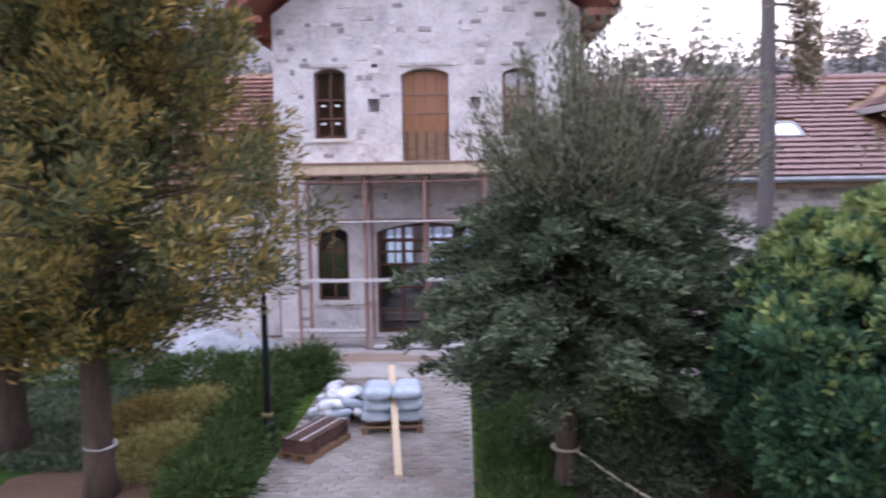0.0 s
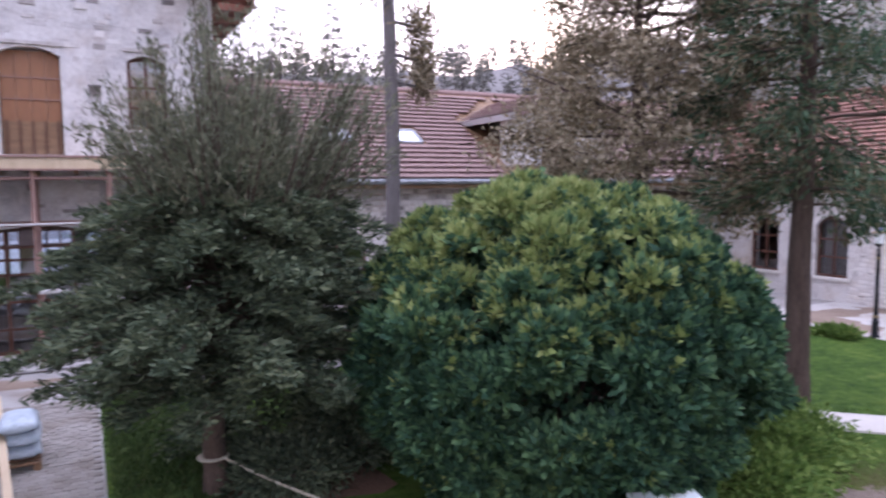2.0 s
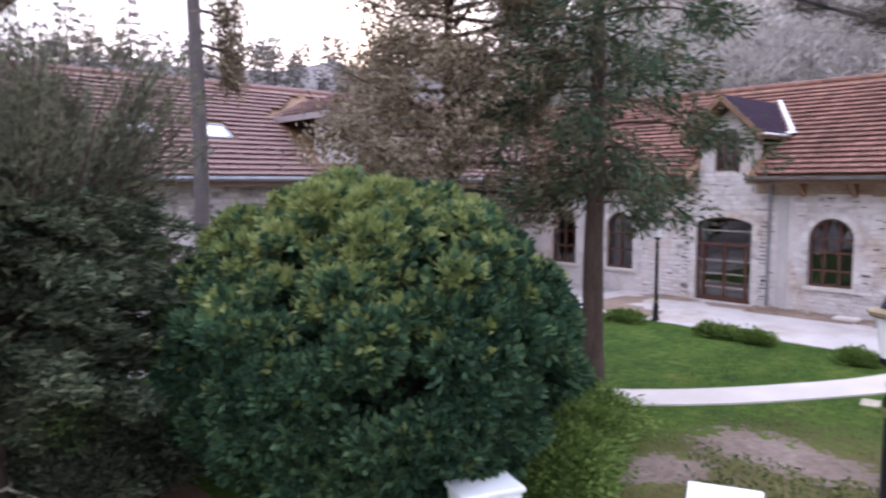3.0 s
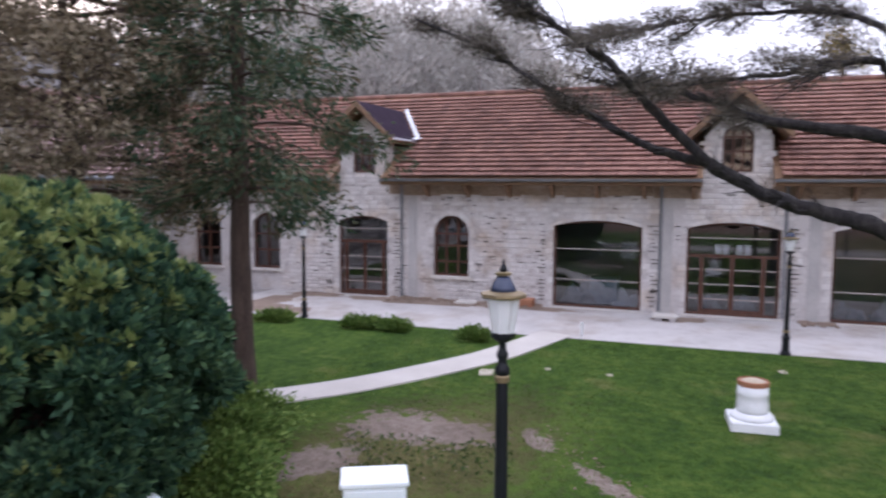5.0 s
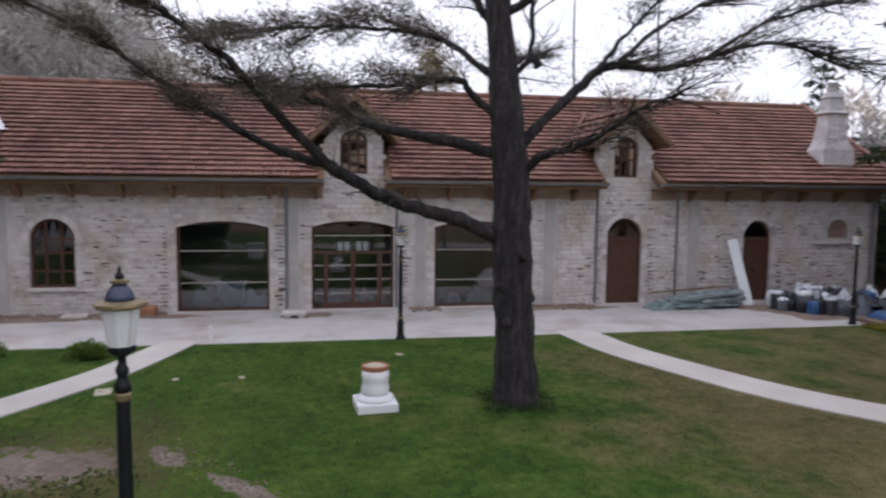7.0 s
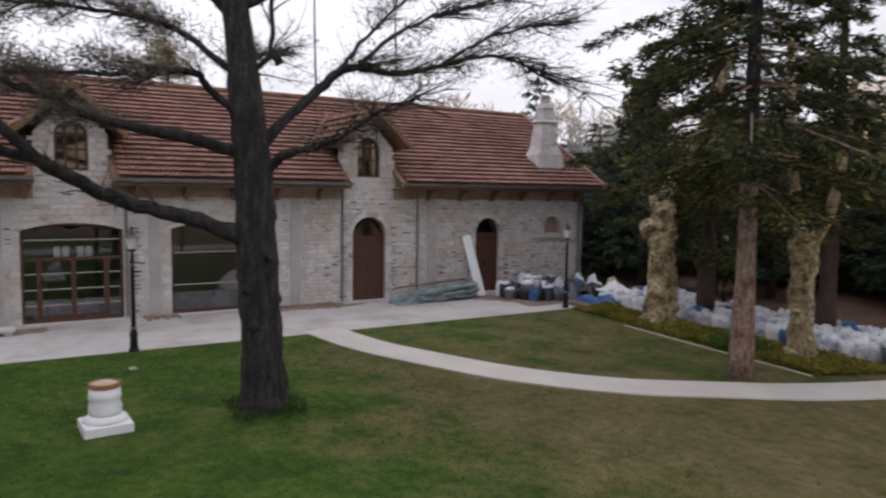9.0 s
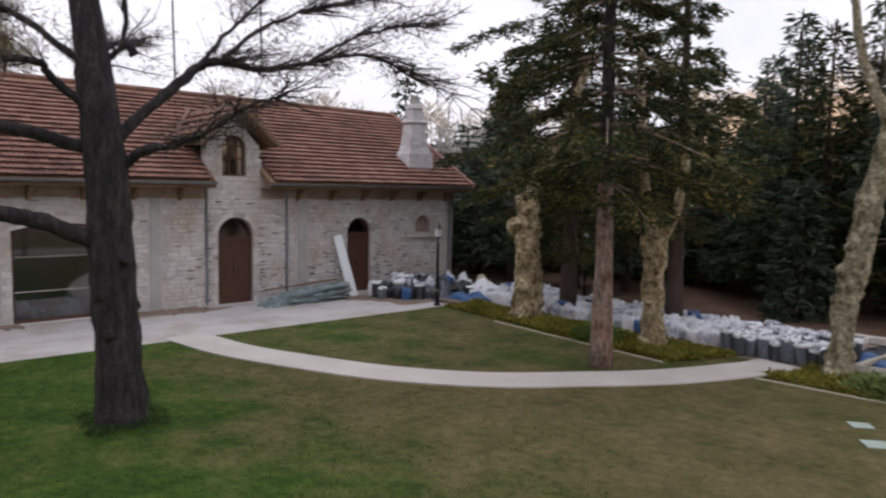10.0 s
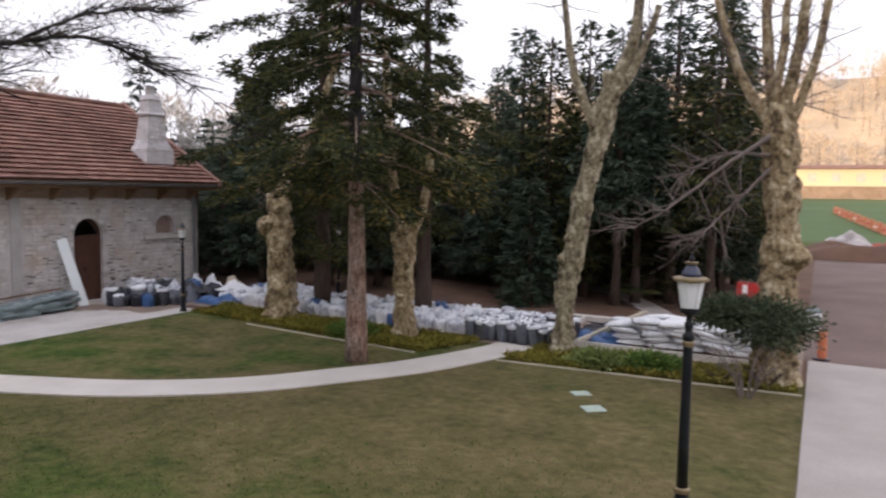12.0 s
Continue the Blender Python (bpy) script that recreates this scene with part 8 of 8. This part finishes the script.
for i, (a, b_) in enumerate(zip(pts_, pts_[1:])):
    o = new("chain_link", lme)
    o.parent = chain
    q = (b_ - a).to_track_quat("X", "Z").to_matrix().to_4x4() @ pose(0, 0, 0, 90 * (i % 2), 0, 0)
    q.translation = (a + b_) / 2
    o.matrix_basis = q
part("loop", Buf().lathe([(.195, 0), (.203, .009), (.195, .018)], 14, (.0, .0, .58)), M["kerb"], chain)

# ---- along the east wall ----
crumple("dust_sheet", (23.75, 3.4), (.45, .7), .75, "sheet", "pale dust sheet over goods inside the shop window", "sheet", 71, z=.03)
crumple("dust_sheet", (23.7, 1.9), (.4, .5), .6, "fleece", "white dust sheet over goods inside the shop window", "sheet", 72, z=.03)
crate = thing("crate", (23.9, 2.65, .03), "pale blue packing crate inside the shop window", "crate")
part("body", Buf().box(-.35, .35, -.45, .45, 0, .78, .02), M["sack"], crate)
part("lid", Buf().box(-.37, .37, -.47, .47, .78, .84, .015), M["sack"], crate)
for k, (y, h) in enumerate(((-1.6, .55), (-.6, .5), (-5.6, .6), (-4.6, .5))):
    crumple("dust_sheet", (23.8, y), (.45, .42), h, "sheet", "pale dust sheet over goods behind the glass", "sheet", 73 + k, z=.03)
rn = random.Random(61)
for k in range(11):  # bundles of netting thrown on one another along the wall
    y0, y1 = -11.2 - rn.uniform(0, .7), -14.3 + rn.uniform(-.2, .5)
    x0 = 21.15 + .22 * (k % 4) + rn.uniform(-.05, .05)
    lay = k // 4
    up = .10 + lay * .16
    r = rn.uniform(.085, .13)
    q = [(x0 + rn.uniform(-.12, .12), y0 + (y1 - y0) * f, up * (.75 + .5 * f) + rn.uniform(-.02, .05)) for f in np.linspace(0, 1, 7)]
    c = curve_pts(q, 4)
    n = len(c)
    b = Buf().tube(c, [r * (.55 + .45 * math.sin(math.pi * min(1, .12 + i / n))) * rn.uniform(.8, 1.25) for i in range(n)], 9, .22, k, .4)
    tagged(part("rolled_net", b, M["sheet" if k in (6, 9) else "net"], smooth=True), "twisted bundle of pale netting on the paving" if k in (6, 9) else "twisted bundle of grey-green shade netting on the paving", "netting", "netting bundles")
crumple("tangled_netting", (21.35, -11.35), (.4, .5), .34, "net", "tangled grey-green shade netting", "netting", 42, n=34)
crumple("tangled_netting", (21.5, -12.6), (.5, 1.3), .30, "net", "tangled grey-green shade netting", "netting", 41, n=40, z=.14)
o = tagged(part("plank", Buf().box(0, .12, 0, 2.9, 0, .04, .004), M["wood"]), "old plank lying on the netting rolls", "plank")
o.matrix_basis = pose(22.0, -14.3, .62, -4, 0, -3)
o = tagged(part("leaning_board", Buf().box(-.17, .17, -.02, .02, 0, 2.35, .006), M["white_metal"]), "tall narrow white panel leaning on the wall", "panel")
o.matrix_basis = pose(21.55, -14.72, .025, 9, 13, 80)
st = thing("stone_block", (21.25, .6, .02), "small pale stone slab on two dark blocks", "slab")
part("slab", Buf().box(-.2, .2, -.36, .36, .1, .2, .02), M["sill"], st)
part("block", Buf().box(-.16, .16, -.3, -.1, 0, .1, .01), M["rubble"], st)
part("block", Buf().box(-.16, .16, .1, .3, 0, .1, .01), M["rubble"], st)
bo = thing("bollard", (18.3, 2.6, .02), "short white marker post at the path's corner", "post")
part("post", Buf().lathe([(.04, 0), (.04, .34), (.03, .38)], 10), M["white_paint"], bo)
rb_ = Buf()
for _ in range(420):
    y = rubble_rng.choice([rubble_rng.uniform(4.5, 9.8), rubble_rng.uniform(-9.3, -6.5), rubble_rng.uniform(-4, -3)], p=[.6, .3, .1])
    x = 22.4 - abs(rubble_rng.normal(0, .28)) - .06
    s = rubble_rng.uniform(.025, .10)
    rb_.lathe([(s * .7, 0), (s, s * .4), (s * .7, s * .85), (s * .2, s)], 5, (x, y, .018))
tagged(part("rubble", rb_, M["dirt"]), "broken stone and mortar along the wall", "rubble", kind="stuff")
o = tagged(part("stone_block", Buf().box(22.05, 22.38, 5.4, 5.9, .02, .42, .03), M["sill"]), "upright stone block against the wall", "block")
o = tagged(part("brick_pile", Buf().box(21.95, 22.38, 4.7, 5.3, .02, .3, .03), M["terracotta"]), "small pile of red bricks against the wall", "bricks")
o = tagged(part("stone_block", Buf().box(21.8, 22.2, 6.6, 7.3, .02, .12, .02), M["sill"]), "flat stone slab before the wall", "block")

# ---- potted plants wrapped in white fleece ----
def pot_set(seed, tall=False):
    """A sleeve gathered round a potted plant, with soft folds, and the dark mouth at its top."""
    rg = random.Random(seed)
    r = rg.uniform(.142, .178)
    h = .54 if tall else .40
    w, n = Buf(), 12
    ph = [rg.uniform(0, 6.28) for _ in range(3)]
    lean_ = (rg.uniform(-.03, .03), rg.uniform(-.03, .03))
    prof = ((.92, 0), (1.0, .12), (1.06, .45), (1.1, .72), (1.02, .86), (.88, .97), (.62, 1.0), (.46, .84))
    for rr, z in prof:
        for k in range(n):
            a = 2 * math.pi * k / n
            q = r * rr * (1 + .10 * math.sin(3 * a + ph[0] + z * 2) + .07 * math.sin(5 * a + ph[1]) + rg.uniform(-.05, .05))
            jag = .018 if z < .8 else .055
            w.v.append((q * math.cos(a) + lean_[0] * z, q * math.sin(a) + lean_[1] * z, z * h + rg.uniform(-jag, jag) * (z > 0)))
    w.f = [(i * n + k, i * n + (k + 1) % n, (i + 1) * n + (k + 1) % n, (i + 1) * n + k) for i in range(len(prof) - 1) for k in range(n)]
    m = Buf().lathe([(r * .62, h * .86), (r * .4, h * .93), (.02, h * .97)], 8, (lean_[0], lean_[1], 0))
    wm, mm = w.mesh("sleeve", True), m.mesh("potting_soil")
    wm.materials.append(M["bag" if tall else "fleece"])
    mm.materials.append(M["pot"])
    return wm, mm


SETS = [pot_set(500 + k) for k in range(6)]
TALL = [pot_set(520 + k, True) for k in range(4)]
rw = random.Random(17)
DARK = []
for wm_, mm_ in SETS[:3]:
    for q_ in ("pot", "film_blue", "bag"):
        q = wm_.copy()
        q.materials[0] = M[q_]
        DARK.append((q, mm_))


def wrapped_plant(x, y, z=.004, s=1.0, dark=.13, tall=False):
    black = rw.random() < dark
    wm, mm = rw.choice(TALL if tall else DARK if black else SETS)
    t = thing("wrapped_plant", (x, y, z), "tall potted plant in clear grey film with a white rim" if tall else "potted plant wrapped in dark plastic film" if black else "potted plant wrapped in a white fleece sleeve", "plant", "wrapped potted plants", turn=rw.uniform(0, 360))
    t.scale = (s, s, s * rw.uniform(.9, 1.1))
    t.rotation_euler[0], t.rotation_euler[1] = radians(rw.uniform(-5, 5)), radians(rw.uniform(-5, 5))
    part("sleeve", wm, None, t)
    part("potting_soil", mm, None, t, "dark soil")
    if tall:
        part("rim", RIM, None, t, "white fleece rim")


RIM = Buf().lathe([(.18, .45), (.195, .47), (.19, .52), (.15, .555), (.12, .55)], 10).mesh("rim", True)
RIM.materials.append(M["fleece"])
for i in range(32):
    x = 8.5 + i * .335
    for j in range(8):
        yn = -17.55 - max(0, (x - 12)) * .10
        y = yn - j * .345 - rw.uniform(0, .06)
        if rw.random() < .97 and not (math.hypot(x - 9.96, y + 16.29) < .6 or math.hypot(x - 14.9, y + 19.0) < .5 or math.hypot(x - 11.0, y + 19.5) < .5 or math.hypot(x - 14.59, y + 16.61) < .75):
            wrapped_plant(x + rw.uniform(-.05, .05), y, s=rw.uniform(.78, 1.14))
for i in range(9):
    for j in range(6):
        wrapped_plant(5.95 + i * .3 + rw.uniform(-.04, .04), -17.3 - j * .34 + rw.uniform(-.04, .04), s=rw.uniform(.82, 1.12), tall=True)
for k in range(18):  # filmed pots lined up before the end of the building, a second row behind
    f = (k % 9) / 8
    wrapped_plant(20.55 - 1.35 * f + .35 * (k // 9) + rw.uniform(-.14, .14), -15.15 - 1.6 * f - .12 * (k // 9) + rw.uniform(-.14, .14), .024, rw.uniform(.8, 1.35), .6, tall=k % 3 == 0)
for k in range(20):
    wrapped_plant(rw.uniform(20.3, 21.6), rw.uniform(-18.4, -15.4), .024, rw.uniform(1.2, 1.7), .4)
for k, (x, y, sx, sy, h, m_, lb) in enumerate(((20.6, -16.1, .6, .5, .72, "fleece", "white"), (20.2, -17.0, .6, .5, .85, "fleece", "white"), (20.7, -15.5, .35, .35, .7, "pot", "black"), (19.9, -17.4, .6, .5, .75, "bag", "grey"), (20.0, -18.3, .9, .6, .85, "pot", "black"), (20.4, -18.7, .55, .45, .95, "fleece", "white"), (19.8, -18.9, .5, .4, .85, "fleece", "white"), (19.4, -19.5, .6, .5, .75, "sand", "beige"), (18.5, -17.75, .85, .45, .36, "film_blue", "blue"), (18.9, -18.7, .6, .4, .45, "bag", "grey"), (18.3, -19.2, .6, .45, .55, "fleece", "white"))):
    crumple("plastic_sheet", (x, y), (sx, sy), h, m_, lb + " crumpled sheet heaped over plant pots", "sheet", 120 + k, n=22)
for k, (x, y, sx, sy) in enumerate(((18.9, -18.9, .7, .5), (16.9, -20.2, .8, .35), (13.6, -19.4, .6, .3))):
    crumple("fleece_sheet", (x, y), (sx, sy), .34, "fleece", "crumpled white fleece sheet over potted plants", "sheet", 30 + k, z=.32)
crumple("plastic_sheet", (20.2, -17.4), (.8, .9), .35, "pot", "black plastic sheet over a heap", "sheet", 15, z=.3)
crumple("plastic_sheet", (5.35, -20.4), (.8, .6), .32, "pot", "black plastic sheet in the pit", "sheet", 16)
crumple("plastic_sheet", (5.2, -19.1), (.9, .6), .26, "film_blue", "blue plastic sheet on the ground", "sheet", 14)
# stack of white sacks by the massive plane tree
big = [sack_mesh(.85, .5, .17, 60 + k).mesh("white_sack", True) for k in range(3)]
for m_ in big:
    m_.materials.append(M["sack_white"])
for layer in range(5):
    for i in range(5 - (layer > 3)):
        for j in range(2):
            o = tagged(new("white_sack", big[(layer + i + j) % 3]), "long white sack in a sagging stack", "sack", "stacked white sacks")
            o.matrix_basis = pose(1.35 + i * .72 + layer * .10 + rw.uniform(-.08, .08), -18.75 - j * .55 + rw.uniform(-.10, .10), .01 + layer * (.15 if i > 1 else .135), rw.uniform(-9, 9) * (layer > 0), rw.uniform(-10, 10) * (layer > 0), rw.uniform(-26, 26))
o = tagged(part("timber_beam", Buf().box(0, .12, 0, 4.2, 0, .10, .006), M["kerb"]), "pale timber beam propped over the pit", "beam")
o.matrix_basis = pose(5.6, -18.0, .05, 4, 0, 168)
pit = thing("timber_edging", (0, 0, 0), "rough timber boards edging a shallow pit", "edging")
for x0, x1, y0, y1 in ((.6, 6.4, -17.75, -17.70), (4.4, 7.4, -21.75, -21.5), (6.4, 6.46, -21.5, -17.75)):
    part("board", Buf().box(x0, x1, y0, y1, 0, .18, .006), M["sill"], pit)
# shrubs round the massive plane tree
shrub((.85, -15.95), (.75, .5, .40), 3600, (.12, .05), "yew", "dark evergreen shrub grown round the plane trunk", 470, cz=1.4, clump=.34, n_cl=34)
shrub((1.75, -15.9), (.5, .45, .25), 2200, (.12, .05), "yew", "dark evergreen shrub grown round the plane trunk", 471, cz=1.55, clump=.28, n_cl=36)
bs = thing("bare_shrub", (1.15, -15.0, 0), "leafless brown shrub with arching stems", "shrub")
rbs = np.random.default_rng(5)
for k in range(12):
    a = rbs.uniform(0, 6.28)
    q = Buf()
    e = Vector((math.cos(a) * rbs.uniform(.4, .9), math.sin(a) * rbs.uniform(.3, .6), rbs.uniform(.6, 1.3)))
    q.tube(curve_pts([(0.1 * math.cos(a), .1 * math.sin(a), -.02), tuple(e * .5 + Vector((0, 0, .12))), tuple(e)], 4), list(np.linspace(.02, .006, 9)), 5)
    for _ in range(4):
        f = e * rbs.uniform(.5, 1)
        q.tube([tuple(f), tuple(f + Vector(rbs.normal(0, .2, 3)))], [.007, .003], 3)
    part("stem", q, M["twig"], bs)
# signs, posts and barriers by the road
sg = thing("site_sign", (1.62, -20.4, 0), "red sign board with a white panel on a thin post", "sign")
part("post", Buf().tube([(0, 0, -.02), (0, 0, 1.75)], [.025, .025], 8), M["gutter"], sg)
part("board", Buf().box(-.28, .28, .03, .05, 1.35, 1.72, .006), M["red"], sg)
part("panel", Buf().box(.02, .14, .052, .056, 1.40, 1.66), M["white_paint"], sg, "white bars of unreadable writing")
cn = thing("barrier_post", (-.2, -19.6, 0), "short orange plastic barrier post", "post")
part("foot", Buf().lathe([(.2, 0), (.2, .04), (.1, .06)], 10), M["pot"], cn)
part("tube", Buf().lathe([(.11, .05), (.10, .5), (.09, .72), (.03, .78)], 12), M["orange"], cn)
bn = thing("litter_bin", (.05, -24.0, 0), "white plastic canister standing beside the road", "bin")
part("body", Buf().lathe([(.2, 0), (.23, .06), (.24, .5), (.2, .56)], 14), M["white_paint"], bn)
part("lid", Buf().lathe([(.24, .56), (.25, .6), (.1, .68)], 14), M["net"], bn)
for k in range(9):
    x, y = -2.0 - 3.9 * k / 8, -120 + 36 * k / 8
    bt = thing("road_barrier", (x, y, (-72 - y) / 110 * 4.2 - .03), "orange plastic road barrier beside the field", "barrier", "road barriers", turn=96)
    bt.scale = (2.3, 1, 1.15)
    part("body", Buf().add([(-.9, -.25, 0), (.9, -.25, 0), (.9, .25, 0), (-.9, .25, 0), (-.9, -.1, .9), (.9, -.1, .9), (.9, .1, .9), (-.9, .1, .9)], [(0, 1, 5, 4), (1, 2, 6, 5), (2, 3, 7, 6), (3, 0, 4, 7), (4, 5, 6, 7)]), M["orange"], bt)
    part("stripe", Buf().box(-.5, .5, -.2, .2, .35, .5), M["white_paint" if k % 3 == 1 else "red"], bt)
crumple("earth_mound", (-4.5, -56), (6.5, 4), 1.5, "mulch", "heap of dug brown earth beside the road", "soil", 21)
crumple("rubble_mound", (-1.6, -61), (2.4, 1.2), 1.5, "rubble", "grey mound of broken stone beside the road", "rubble", 22)
crumple("plastic_sheet", (-4.3, -60.5), (1.2, .8), 1.3, "red", "red plastic sheet thrown over the earth", "sheet", 23)

# ---- cobbles of the walkway ----
cm = Buf().box(-.098, .098, -.058, .058, -.02, .03, .012).mesh("cobble")
cm.materials.append(M["cobble"])
bed = bpy.data.objects["walkway_bed"]
rest_, cnt = Buf(), 0
sett = [(x, y, z) for z in (0, .028) for y in (-.058, .058) for x in (-.098, .098)]
y = 2.06
i = 0
while y < 14.7:
    x = -2.8 + (.1 if i % 2 else 0)
    while x < .05:
        dz = rw.uniform(-.004, .006)
        if 8.6 < y < 11.2 and cnt < 300 and x > -2.3:
            o = new("cobble", cm)
            o.parent = bed
            o.matrix_basis = pose(x, y, dz, 0, 0, rw.uniform(-3, 3))
            cnt += 1
        else:
            rest_.add([(x + a * (.94 if c_ else 1), y + b_ * (.92 if c_ else 1), c_ + dz + .002) for a, b_, c_ in sett], [(4, 5, 7, 6), (0, 1, 5, 4), (2, 6, 7, 3), (0, 4, 6, 2), (1, 3, 7, 5)])
        x += .205
    y += .125
    i += 1
part("cobbles", rest_, M["cobble_rest"], bed)["kind"] = "stuff"
